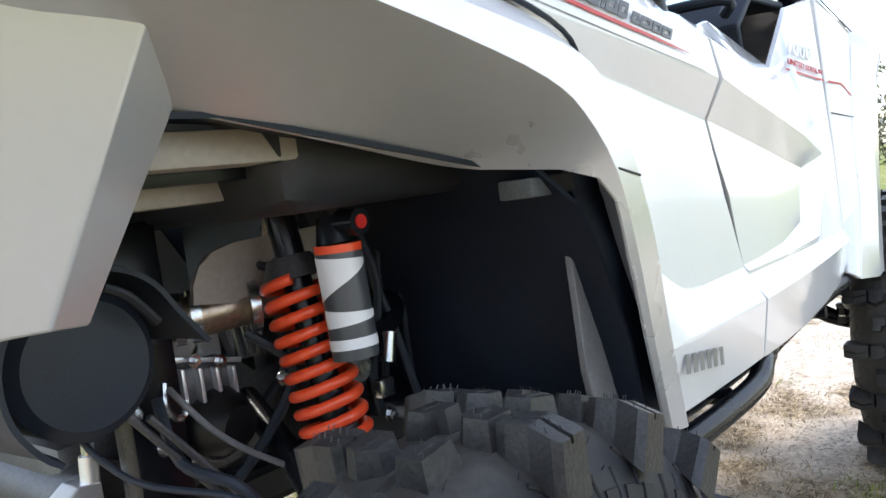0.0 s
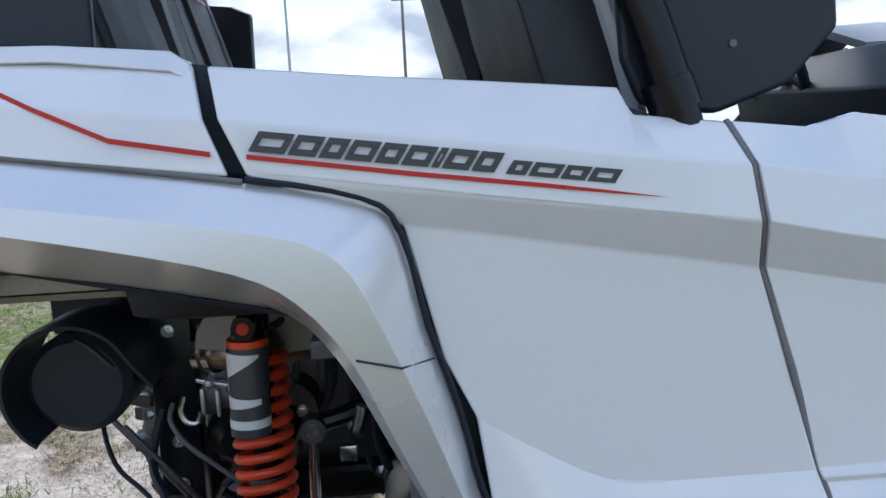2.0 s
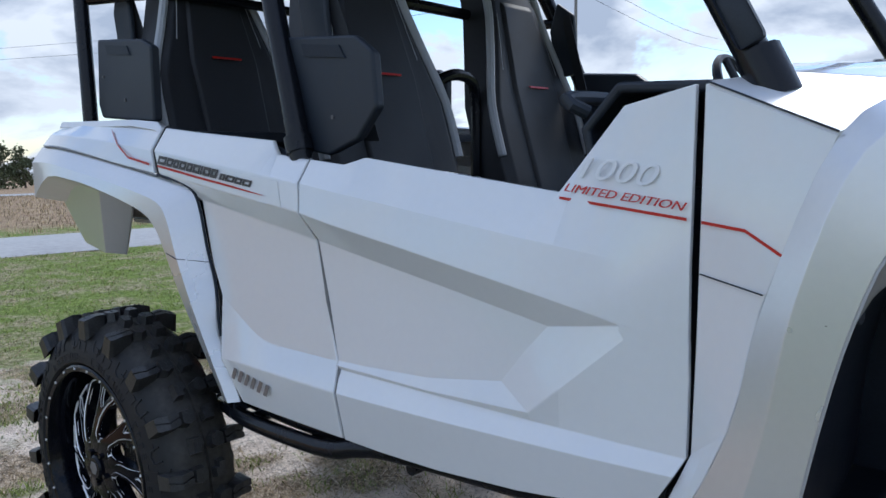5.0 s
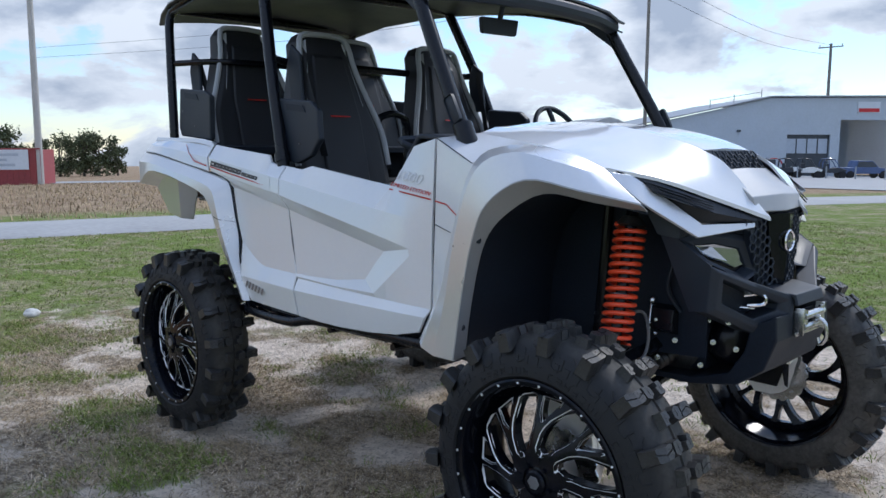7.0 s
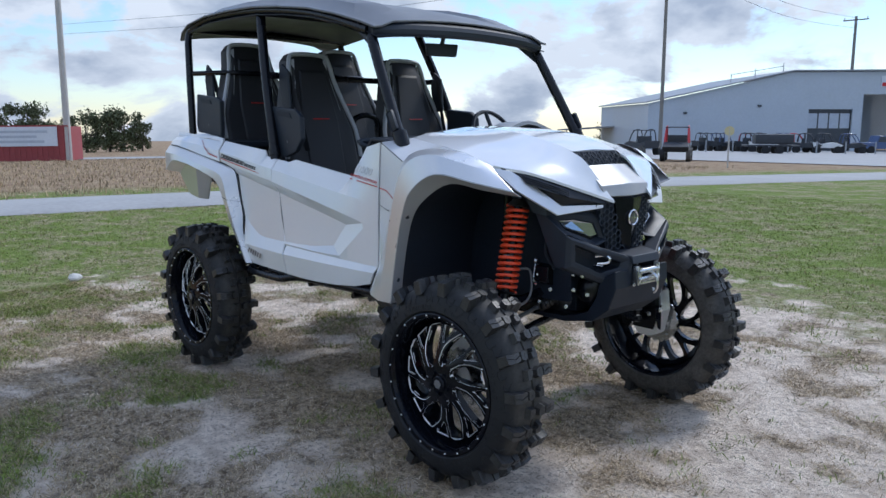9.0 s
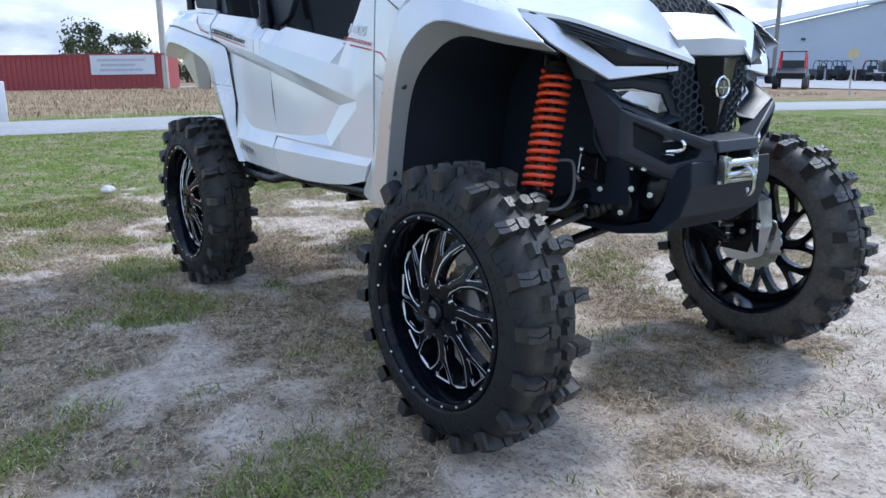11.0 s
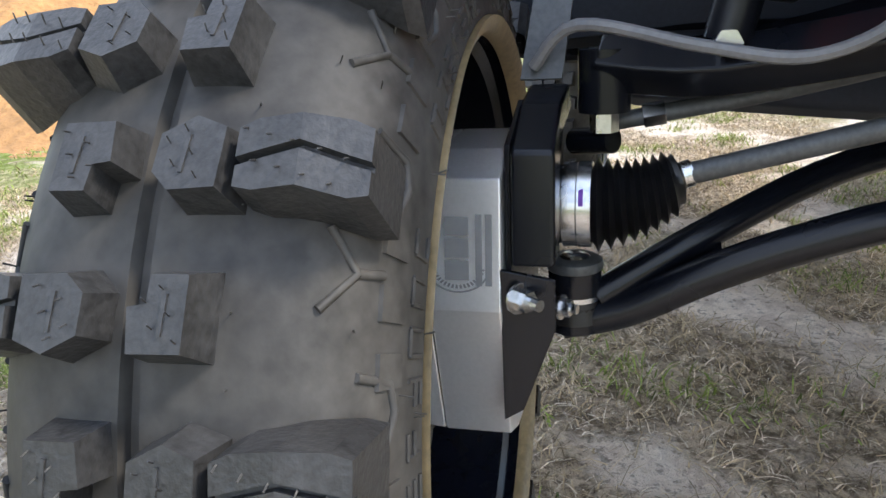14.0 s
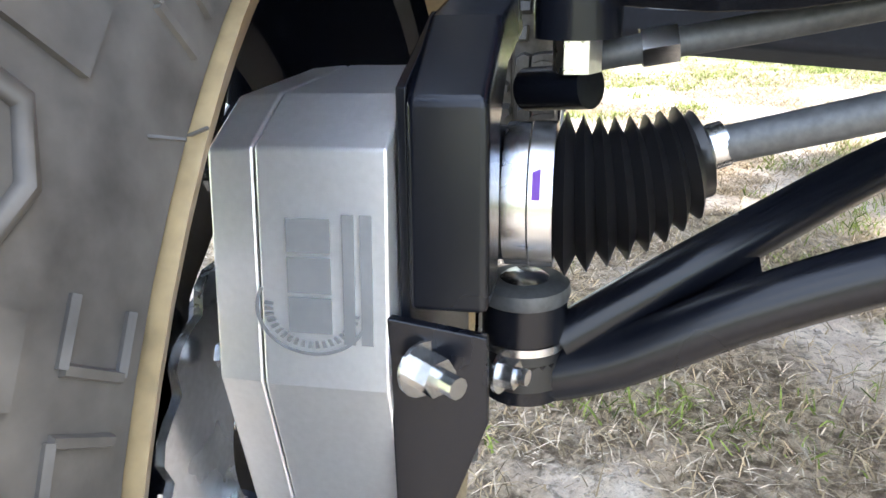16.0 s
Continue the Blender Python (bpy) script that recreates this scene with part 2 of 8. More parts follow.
def loft(rails, thick=0.0, n=1, curve=False, bm=None):
    """A sheet over rails (all with as many points), thickened inwards."""
    own = bm is None
    bm = bm or bmesh.new()
    rows = [(spline(r, n) if curve else poly(r, n)) for r in rails]
    grid_faces(bm, rows)
    bmesh.ops.remove_doubles(bm, verts=bm.verts, dist=0.0004)
    if thick:
        bmesh.ops.recalc_face_normals(bm, faces=bm.faces)
        bmesh.ops.solidify(bm, geom=bm.faces[:], thickness=thick)
    return bm


def tube(pts, r, seg=12, smooth=6, bm=None, caps=True, curve=True):
    bm = bm or bmesh.new()
    P = spline(pts, smooth) if curve and len(pts) > 2 else [Vector(p) for p in pts]
    rad = r if isinstance(r, (list, tuple)) else [r] * len(P)
    if len(rad) != len(P):
        rad = [rad[min(int(i / max(1, len(P) - 1) * (len(rad) - 1) + 0.5), len(rad) - 1)] for i in range(len(P))]
    ref = Vector((0, 0, 1))
    d0 = (P[1] - P[0]).normalized()
    if abs(d0.dot(ref)) > 0.9:
        ref = Vector((1, 0, 0))
    side = d0.cross(ref).normalized()
    rows = []
    for i, p in enumerate(P):
        d = (P[min(i + 1, len(P) - 1)] - P[max(i - 1, 0)]).normalized()
        side = (side - d * side.dot(d)).normalized()
        up = d.cross(side)
        rows.append([p + (side * math.cos(2 * math.pi * k / seg) + up * math.sin(2 * math.pi * k / seg)) * rad[i] for k in range(seg)])
    vs = grid_faces(bm, rows, close_v=True)
    if caps:
        bm.faces.new(vs[0])
        bm.faces.new(vs[-1])
    return bm


def cyl(a, b, r0, r1=None, seg=20, bm=None):
    return tube([a, b], [r0, r0 if r1 is None else r1], seg, bm=bm, curve=False)


def lathe(profile, seg=48, bm=None, closed=False):
    """profile of (radius, y), turned round the y axis."""
    bm = bm or bmesh.new()
    rows = [[(r * math.cos(2 * math.pi * k / seg), y, r * math.sin(2 * math.pi * k / seg)) for r, y in profile] for k in range(seg)]
    grid_faces(bm, rows, close_u=True, close_v=closed)
    bmesh.ops.remove_doubles(bm, verts=bm.verts, dist=0.00005)
    return bm


def prism(pts, depth, bm=None, top=1.0):
    """A closed outline of 3D points, pushed along the vector depth."""
    bm = bm or bmesh.new()
    d = Vector(depth)
    P = [Vector(p) for p in pts]
    c = sum(P, Vector()) / len(P)
    a = [bm.verts.new(p) for p in P]
    b = [bm.verts.new(c + (p - c) * top + d) for p in P]
    n = len(P)
    bm.faces.new(a)
    bm.faces.new(b[::-1])
    for i in range(n):
        bm.faces.new([a[i], b[i], b[(i + 1) % n], a[(i + 1) % n]])
    return bm


def box(c, s, bm=None, rot=None, bev=0.0):
    own = bmesh.new()
    bmesh.ops.create_cube(own, size=1.0)
    bmesh.ops.scale(own, vec=s, verts=own.verts)
    if bev:
        bmesh.ops.bevel(own, geom=own.edges[:], offset=bev, segments=2, affect='EDGES', profile=0.6)
    m = Matrix.Translation(c) @ (rot or I4)
    bmesh.ops.transform(own, matrix=m, verts=own.verts)
    if bm is None:
        return own
    return join(bm, own)


def join(bm, other):
    tmp = bpy.data.meshes.new("tmp")
    other.to_mesh(tmp)
    other.free()
    bm.from_mesh(tmp)
    bpy.data.meshes.remove(tmp)
    return bm


def coil(a, b, R, r, turns, seg=9, per=22, ends=0.5):
    """A spring from a to b: its end turns lie close."""
    a, b = Vector(a), Vector(b)
    d = (b - a)
    L = d.length
    d.normalize()
    u = d.orthogonal().normalized()
    v = d.cross(u)
    n = int(turns * per)
    pts = []
    for i in range(n + 1):
        t = i / n
        ang = 2 * math.pi * turns * t
        pts.append(a + d * (L * t) + (u * math.cos(ang) + v * math.sin(ang)) * R)
    return tube(pts, r, seg, curve=False)


def hexbolt(p, d, r=0.009, h=0.009, shank=0.0, parent=None, name="bolt", washer=True):
    p, d = Vector(p), Vector(d).normalized()
    bm = bmesh.new()
    if washer:
        cyl(p, p + d * 0.002, r * 1.45, seg=16, bm=bm)
    cyl(p + d * 0.002, p + d * (0.002 + h), r, seg=6, bm=bm)
    if shank:
        cyl(p + d * h, p + d * (h + shank), r * 0.55, seg=10, bm=bm)
    return part(name, bm, M_STEEL, parent, "zinc plated bolt", smooth=True, sharp=30)


def text_bm(body, size, shear=0.0, extrude=0.0008):
    cu = bpy.data.curves.new("lettering", 'FONT')
    cu.body, cu.size, cu.extrude, cu.shear, cu.resolution_u = body, size, extrude, shear, 3
    ob = bpy.data.objects.new("lettering", cu)
    scene.collection.objects.link(ob)
    dg = bpy.context.evaluated_depsgraph_get()
    me = bpy.data.meshes.new_from_object(ob.evaluated_get(dg))
    bm = bmesh.new()
    bm.from_mesh(me)
    bpy.data.meshes.remove(me)
    bpy.data.objects.remove(ob)
    bpy.data.curves.remove(cu)
    return bm


def frame_at(o, x, y):
    """The pose of a flat drawing: its origin, the way of its x and (about) of its y."""
    x = Vector(x).normalized()
    z = x.cross(Vector(y)).normalized()
    y = z.cross(x)
    m = Matrix((x, y, z)).transposed().to_4x4()
    m.translation = Vector(o)
    return m

# ---- ground, road ----
def smooth01(a, b, v):
    t = np.clip((np.asarray(v, float) - a) / (b - a), 0, 1)
    return t * t * (3 - 2 * t)


def gz(x, y):
    """The lie of the land: flat by the vehicle, falling away gently."""
    r = math.hypot(x - 1.0, y)
    return -0.022 - 0.02 * max(0.0, r - 12.0)


def ground_material():
    m = bpy.data.materials.new("sandy_grass_ground")
    m.use_nodes = True
    n, l = m.node_tree.nodes, m.node_tree.links
    b = n["Principled BSDF"]
    tc = n.new("ShaderNodeTexCoord")

    def noise_(scale, detail=6.0, rough=0.55):
        k = n.new("ShaderNodeTexNoise")
        k.inputs["Scale"].default_value, k.inputs["Detail"].default_value, k.inputs["Roughness"].default_value = scale, detail, rough
        l.new(tc.outputs["Object"], k.inputs["Vector"])
        return k.outputs["Fac"]

    def ramp(src, a, c):
        k = n.new("ShaderNodeMapRange")
        k.interpolation_type = 'SMOOTHSTEP'
        k.inputs["From Min"].default_value, k.inputs["From Max"].default_value = a, c
        l.new(src, k.inputs["Value"])
        return k.outputs["Result"]

    def mix(f, a, c):
        k = n.new("ShaderNodeMix")
        k.data_type = 'RGBA'
        for s_, v in (("Factor", f), ("A", a), ("B", c)):
            if isinstance(v, tuple):
                k.inputs[s_].default_value = (*v, 1)
            else:
                l.new(v, k.inputs[s_])
        return k.outputs["Result"]

    def math_(op, a, c):
        k = n.new("ShaderNodeMath")
        k.operation = op
        for i, v in enumerate((a, c)):
            if isinstance(v, float):
                k.inputs[i].default_value = v
            else:
                l.new(v, k.inputs[i])
        return k.outputs[0]

    def attr(name):
        k = n.new("ShaderNodeAttribute")
        k.attribute_name = name
        return k.outputs["Fac"]

    sep = n.new("ShaderNodeSeparateXYZ")
    l.new(tc.outputs["Object"], sep.inputs["Vector"])
    X, Y = sep.outputs["X"], sep.outputs["Y"]
    big, mid, fine, grit = noise_(0.55, 5), noise_(2.2, 8, 0.64), noise_(14.0, 8, 0.72), noise_(120.0, 6, 0.7)
    sand = mix(ramp(fine, 0.38, 0.62), (0.60, 0.49, 0.39), (0.90, 0.78, 0.65))
    thatch = mix(ramp(noise_(26.0, 7, 0.72), 0.40, 0.60), (0.17, 0.128, 0.085), (0.60, 0.48, 0.345))
    green = mix(ramp(fine, 0.35, 0.65), (0.11, 0.155, 0.026), (0.225, 0.285, 0.066))
    orange = mix(ramp(mid, 0.4, 0.6), (0.42, 0.25, 0.105), (0.53, 0.36, 0.185))
    # thatch lies over the sand in patches
    patch = math_('ADD', math_('ADD', mid, math_('MULTIPLY', big, 0.5)), math_('MULTIPLY', math_('SUBTRACT', fine, 0.5), 0.28))
    th = ramp(math_('ADD', math_('ADD', attr('thatch'), math_('MULTIPLY', math_('SUBTRACT', fine, 0.5), 2.4)), math_('MULTIPLY', math_('SUBTRACT', noise_(6.5, 8, 0.7), 0.5), 2.2)), 0.12, 0.80)
    col = mix(th, sand, thatch)
    # low green creeping through the thatch
    moss = math_('MULTIPLY', ramp(math_('ADD', attr('green'), math_('MULTIPLY', math_('SUBTRACT', fine, 0.5), 0.9)), 0.40, 0.75), 0.7)
    col = mix(moss, col, mix(ramp(fine, 0.35, 0.65), (0.10, 0.125, 0.028), (0.235, 0.26, 0.078)))
    # litter: small dark flecks, thicker in the thatch
    fleck = noise_(55.0, 3, 0.6)
    col = mix(math_('MULTIPLY', ramp(math_('ADD', fleck, math_('MULTIPLY', mid, 0.3)), 0.70, 0.80), 0.55), col, (0.115, 0.088, 0.065))
    # grass away from the tracks
    dx, dy = math_('DIVIDE', math_('SUBTRACT', X, 1.6), 3.6), math_('DIVIDE', Y, 3.0)
    r = math_('SQRT', math_('ADD', math_('MULTIPLY', dx, dx), math_('MULTIPLY', dy, dy)), 0.0)
    gr = ramp(math_('ADD', r, math_('MULTIPLY', math_('SUBTRACT', patch, 0.75), 2.6)), 0.95, 1.45)
    lawn_col = mix(math_('MULTIPLY', ramp(patch, 0.68, 0.88), 0.62), green, thatch)
    col = mix(gr, col, lawn_col)
    # bare orange sand by the heap
    ox, oy = math_('DIVIDE', math_('ADD', X, 3.9), 2.5), math_('DIVIDE', math_('ADD', Y, 3.7), 1.4)
    ro = math_('SQRT', math_('ADD', math_('MULTIPLY', ox, ox), math_('MULTIPLY', oy, oy)), 0.0)
    col = mix(ramp(math_('ADD', ro, math_('MULTIPLY', math_('SUBTRACT', mid, 0.5), 1.2)), 1.15, 0.85), col, orange)
    # dry field behind the road
    fx = math_('SUBTRACT', X, math_('MULTIPLY', Y, 0.21))
    dry = mix(ramp(mid, 0.4, 0.65), (0.26, 0.175, 0.11), (0.42, 0.32, 0.20))
    col = mix(ramp(math_('ADD', fx, math_('MULTIPLY', big, 3.0)), -13.0, -15.5), col, dry)
    l.new(mix(ramp(grit, 0.3, 0.75), col, mix(ramp(grit, 0.55, 0.8), col, (0.5, 0.45, 0.4))), b.inputs["Base Color"])
    b.inputs["Roughness"].default_value = 0.95
    b.inputs["Specular IOR Level"].default_value = 0.15
    bp = n.new("ShaderNodeBump")
    bp.inputs["Strength"].default_value, bp.inputs["Distance"].default_value = 1.0, 0.03
    hsum = math_('ADD', math_('ADD', fine, math_('MULTIPLY', fleck, 0.55)), math_('MULTIPLY', grit, 0.35))
    l.new(hsum, bp.inputs["Height"])
    l.new(bp.outputs["Normal"], b.inputs["Normal"])
    return m


def axis(lo, hi, fine_lo, fine_hi, step):
    a = list(np.arange(fine_lo, fine_hi, step))
    d, v = step, fine_hi
    while v < hi:
        a.append(v)
        d *= 1.13
        v += d
    a.append(hi)
    d, v, left = step, fine_lo, []
    while v > lo:
        d *= 1.13
        v -= d
        left.append(max(v, lo))
    return sorted(set(left)) + a


gx, gy = axis(-420, 420, -3.5, 5.0, 0.055), axis(-420, 420, -3.4, 3.0, 0.055)
HUBS = [(0.0, -0.818), (2.314, -0.796), (0.0, 0.818), (2.314, 0.796)]


def relief(x, y):
    r = math.hypot(x - 1.2, y)
    if r > 14:
        return gz(x, y)
    v = noise.noise((x * 0.9, y * 0.9, 3.0)) * 0.016 + noise.noise((x * 3.5, y * 3.5, 7.0)) * 0.011 + noise.noise((x * 9.0, y * 9.0, 1.0)) * 0.011
    near = min(math.hypot(x - a, y - c) for a, c in HUBS)
    return gz(x, y) + v * min(1.0, near / 0.5)


def patch(x, y, sc=2.2, off=0.0):
    return noise.noise((x * sc * 0.5 + off, y * sc * 0.5, 5.0 + off)) * 0.5 + noise.noise((x * sc * 1.4, y * sc * 1.4 + off, 2.0)) * 0.3


def tufts(x, y):
    if min(math.hypot(x - a, y - c) for a, c in HUBS) < 0.3 or math.hypot((x + 3.9) / 2.6, (y + 4.0) / 1.5) < 1:
        return 0.0
    far = float(smooth01(-2.2, -3.4, x))
    side = max(far, 1.0 if y < -0.7 else 0.35) * (1.0 - 0.85 * float(smooth01(2.2, 3.0, x + 0.4 * y + 0.5)))
    return float(smooth01(-0.02, 0.22, patch(x, y, 3.0, 3.0) + 0.22 * far)) * side


def straw(x, y):
    bias = 0.10 * float(smooth01(0.4, -1.2, y)) * float(smooth01(2.7, 1.7, x)) - 0.16 * float(smooth01(2.3, 3.0, x))
    return float(smooth01(-0.12, 0.17, patch(x, y, 3.8, 8.0) + bias)) * 0.95 + 0.02


nxg, nyg = len(gx), len(gy)
co = [(x, y, relief(x, y)) for x in gx for y in gy]
fa = [(i * nyg + j, (i + 1) * nyg + j, (i + 1) * nyg + j + 1, i * nyg + j + 1) for i in range(nxg - 1) for j in range(nyg - 1)]
me = bpy.data.meshes.new("ground")
me.from_pydata(co, [], fa)
for nm_, fn_ in (("thatch", straw), ("green", tufts)):
    at_ = me.attributes.new(nm_, 'FLOAT', 'POINT')
    at_.data.foreach_set("value", [fn_(x, y) if abs(x) < 9 and abs(y) < 9 else 0.4 for x, y, z in co])
finish(me, ground_material(), True, 180)
ground = tagged(put_mesh("ground", me), "sandy ground with dry thatch and patches of green grass", "ground", kind="structure")

M_ROAD = mat("worn_concrete_road", (0.36, 0.355, 0.35), 0.85, 0.0, 0.18, 0.7, 9, 0.3, 0.01)
rd = Vector((0.205, 0.979, 0)).normalized()
rn = Vector((rd.y, -rd.x, 0))
bm = bmesh.new()
rows = []
for k in range(-60, 61):
    c = Vector((-11.2, 1.5, 0)) + rd * (k * 3.0)
    rows.append([(p.x, p.y, gz(p.x, p.y) + h) for p, h in ((c + rn * 1.65, 0.004), (c + rn * 1.6, 0.03), (c, 0.05), (c - rn * 1.6, 0.03), (c - rn * 1.65, 0.004))])
grid_faces(bm, rows)
tagged(part("road", bm, M_ROAD, None, smooth=True), "pale concrete lane crossing behind the vehicle", "road", kind="structure")

# ---- the vehicle: body ----
utv = thing("side_by_side_vehicle", (1.157, 0, 0), "white lifted four-seat off-road side-by-side with orange springs, parked on sandy grass", "vehicle")


def S(s, pts):
    return [(x, s * y, z) for x, y, z in pts]


def panel(name, s, rails, m, thick=0.012, n=2, label="", bevel=0.004, parent=utv, straight=False):
    bm = bmesh.new()
    grid_faces(bm, [poly(S(s, r), 3) if i == 0 or straight else spline(S(s, r), 3) for i, r in enumerate(rails)])
    bmesh.ops.recalc_face_normals(bm, faces=bm.faces)
    # thicken towards the vehicle's middle
    d = Vector((0, -s * thick, 0))
    geo = bmesh.ops.extrude_face_region(bm, geom=bm.faces[:])
    bmesh.ops.translate(bm, vec=d, verts=[v for v in geo["geom"] if isinstance(v, bmesh.types.BMVert)])
    return part(name, bm, m, parent, label, sharp=7.5, bevel=bevel)


def body_side(s):
    rear_door = panel("rear_door", s, [
        [(0.168, 0.735, 1.410), (0.35, 0.737, 1.392), (0.50, 0.738, 1.379), (0.655, 0.738, 1.365), (0.672, 0.738, 1.332), (0.788, 0.742, 1.318)],
        [(0.184, 0.785, 1.348), (0.32, 0.786, 1.330), (0.45, 0.787, 1.313), (0.58, 0.788, 1.296), (0.70, 0.789, 1.280), (0.802, 0.79, 1.266)],
        [(0.212, 0.79, 1.283), (0.34, 0.791, 1.264), (0.46, 0.793, 1.248), (0.58, 0.795, 1.231), (0.70, 0.797, 1.215), (0.812, 0.798, 1.199)],
        [(0.385, 0.770, 1.215), (0.47, 0.767, 1.201), (0.56, 0.765, 1.185), (0.65, 0.763, 1.168), (0.74, 0.761, 1.152), (0.828, 0.760, 1.135)],
        [(0.425, 0.772, 1.05), (0.52, 0.771, 1.035), (0.61, 0.770, 1.022), (0.70, 0.769, 1.015), (0.79, 0.768, 1.005), (0.866, 0.767, 1.0)],
        [(0.462, 0.775, 0.972), (0.53, 0.776, 0.930), (0.60, 0.776, 0.890), (0.66, 0.775, 0.871), (0.78, 0.775, 0.868), (0.903, 0.775, 0.866)],
        [(0.482, 0.802, 0.812), (0.54, 0.804, 0.813), (0.62, 0.805, 0.811), (0.70, 0.805, 0.809), (0.80, 0.805, 0.806), (0.918, 0.804, 0.803)],
        [(0.545, 0.785, 0.702), (0.60, 0.786, 0.700), (0.66, 0.786, 0.698), (0.74, 0.786, 0.696), (0.82, 0.786, 0.694), (0.924, 0.786, 0.692)],
    ], M_WHITE, label="white rear door with a charcoal name decal")
    front_door = panel("front_door", s, [
        [(0.796, 0.742, 1.318), (0.90, 0.735, 1.306), (0.965, 0.73, 1.321), (1.435, 0.692, 1.254), (1.571, 0.704, 1.404), (1.706, 0.727, 1.430)],
        [(0.81, 0.79, 1.266), (0.92, 0.785, 1.248), (0.99, 0.78, 1.237), (1.40, 0.757, 1.172), (1.578, 0.744, 1.146), (1.708, 0.743, 1.146)],
        [(0.82, 0.801, 1.199), (0.92, 0.796, 1.177), (1.10, 0.787, 1.142), (1.375, 0.772, 1.086), (1.590, 0.7515, 1.038), (1.711, 0.7485, 1.034)],
        [(0.836, 0.760, 1.135), (0.95, 0.757, 1.112), (1.20, 0.748, 1.062), (1.441, 0.739, 1.012), (1.590, 0.7515, 1.034), (1.711, 0.7485, 1.028)],
        [(0.874, 0.767, 1.0), (1.0, 0.764, 0.975), (1.2, 0.757, 0.955), (1.39, 0.7455, 0.955), (1.590, 0.7515, 1.030), (1.712, 0.7488, 1.015)],
        [(0.905, 0.774, 0.868), (1.0, 0.772, 0.868), (1.17, 0.766, 0.873), (1.345, 0.754, 0.895), (1.590, 0.7515, 1.026), (1.712, 0.7490, 1.0)],
        [(0.908, 0.781, 0.858), (1.0, 0.780, 0.856), (1.17, 0.778, 0.850), (1.420, 0.774, 0.853), (1.600, 0.7525, 1.012), (1.714, 0.750, 0.96)],
        [(0.911, 0.775, 0.849), (1.0, 0.774, 0.847), (1.2, 0.770, 0.842), (1.42, 0.764, 0.836), (1.60, 0.758, 0.832), (1.714, 0.755, 0.832)],
        [(0.926, 0.804, 0.803), (1.05, 0.803, 0.803), (1.218, 0.800, 0.803), (1.40, 0.792, 0.803), (1.55, 0.784, 0.803), (1.700, 0.772, 0.803)],
        [(0.932, 0.786, 0.692), (1.05, 0.785, 0.689), (1.208, 0.784, 0.690), (1.40, 0.780, 0.700), (1.55, 0.775, 0.716), (1.662, 0.765, 0.742)],
    ], M_WHITE, label="white front door with a deep diagonal crease", straight=True)
    quarter = panel("rear_quarter_panel", s, [
        [(-0.52, 0.70, 1.440), (-0.36, 0.722, 1.438), (-0.18, 0.73, 1.432), (0.0, 0.735, 1.425), (0.08, 0.736, 1.420), (0.152, 0.736, 1.413)],
        [(-0.545, 0.745, 1.410), (-0.38, 0.772, 1.404), (-0.20, 0.78, 1.388), (-0.02, 0.784, 1.370), (0.08, 0.786, 1.359), (0.168, 0.786, 1.348)],
        [(-0.57, 0.765, 1.372), (-0.393, 0.79, 1.366), (-0.22, 0.797, 1.345), (-0.03, 0.798, 1.315), (0.09, 0.796, 1.298), (0.192, 0.793, 1.284)],
    ], M_WHITE, label="white rear quarter panel with a red pinstripe")
    # rear wheel arch flare
    F = [(-0.58, 0.762, 1.368), (-0.393, 0.788, 1.362), (-0.2, 0.79, 1.338), (0.02, 0.79, 1.306), (0.207, 0.788, 1.276), (0.335, 0.778, 1.247), (0.378, 0.774, 1.205), (0.405, 0.772, 1.09), (0.438, 0.772, 0.985), (0.468, 0.785, 0.86), (0.535, 0.785, 0.70)]
    K = [(-0.60, 0.79, 1.318), (-0.40, 0.822, 1.315), (-0.2, 0.83, 1.290), (0.0, 0.834, 1.262), (0.16, 0.836, 1.236), (0.275, 0.838, 1.210), (0.325, 0.842, 1.170), (0.365, 0.846, 1.085), (0.405, 0.842, 0.985), (0.45, 0.828, 0.86), (0.515, 0.81, 0.70)]
    E = [(-0.60, 0.79, 1.200), (-0.40, 0.828, 1.272), (-0.2, 0.838, 1.262), (-0.087, 0.84, 1.246), (0.063, 0.84, 1.216), (0.195, 0.84, 1.182), (0.262, 0.842, 1.145), (0.318, 0.845, 1.075), (0.362, 0.838, 0.975), (0.412, 0.822, 0.86), (0.485, 0.80, 0.70)]
    G = [(-0.56, 0.66, 1.170), (-0.38, 0.665, 1.205), (-0.2, 0.675, 1.188), (-0.10, 0.68, 1.170), (0.04, 0.68, 1.142), (0.165, 0.685, 1.114), (0.240, 0.705, 1.098), (0.304, 0.828, 1.070), (0.355, 0.829, 0.967), (0.406, 0.814, 0.857), (0.480, 0.793, 0.70)]
    bm = bmesh.new()
    grid_faces(bm, [spline(S(s, r), 3) for r in (F, K, E, G)])
    geo = bmesh.ops.extrude_face_region(bm, geom=bm.faces[:])
    bmesh.ops.translate(bm, vec=(0, -s * 0.004, 0), verts=[v for v in geo["geom"] if isinstance(v, bmesh.types.BMVert)])
    flare = part("rear_fender_flare", bm, M_WHITE2, utv, "silver-white rear fender flare", sharp=22, bevel=0.005)
    # dark tube laid on the edge in place of the gap's shadow line
    part("gap_shadow_line", tube([(x + 0.003, y + s * 0.005, z + 0.005) for x, y, z in spline(S(s, F), 3)[12:28]], 0.0036, 8, curve=False), M_LINER, flare, "dark tube drawn as the shadow line along the door edge")
    part("panel_joint", tube([(x, y + s * 0.004, z + 0.002) for x, y, z in spline(S(s, F), 3)[1:13]], 0.0032, 8, curve=False), M_CABLE, flare, "thin grey panel joint")
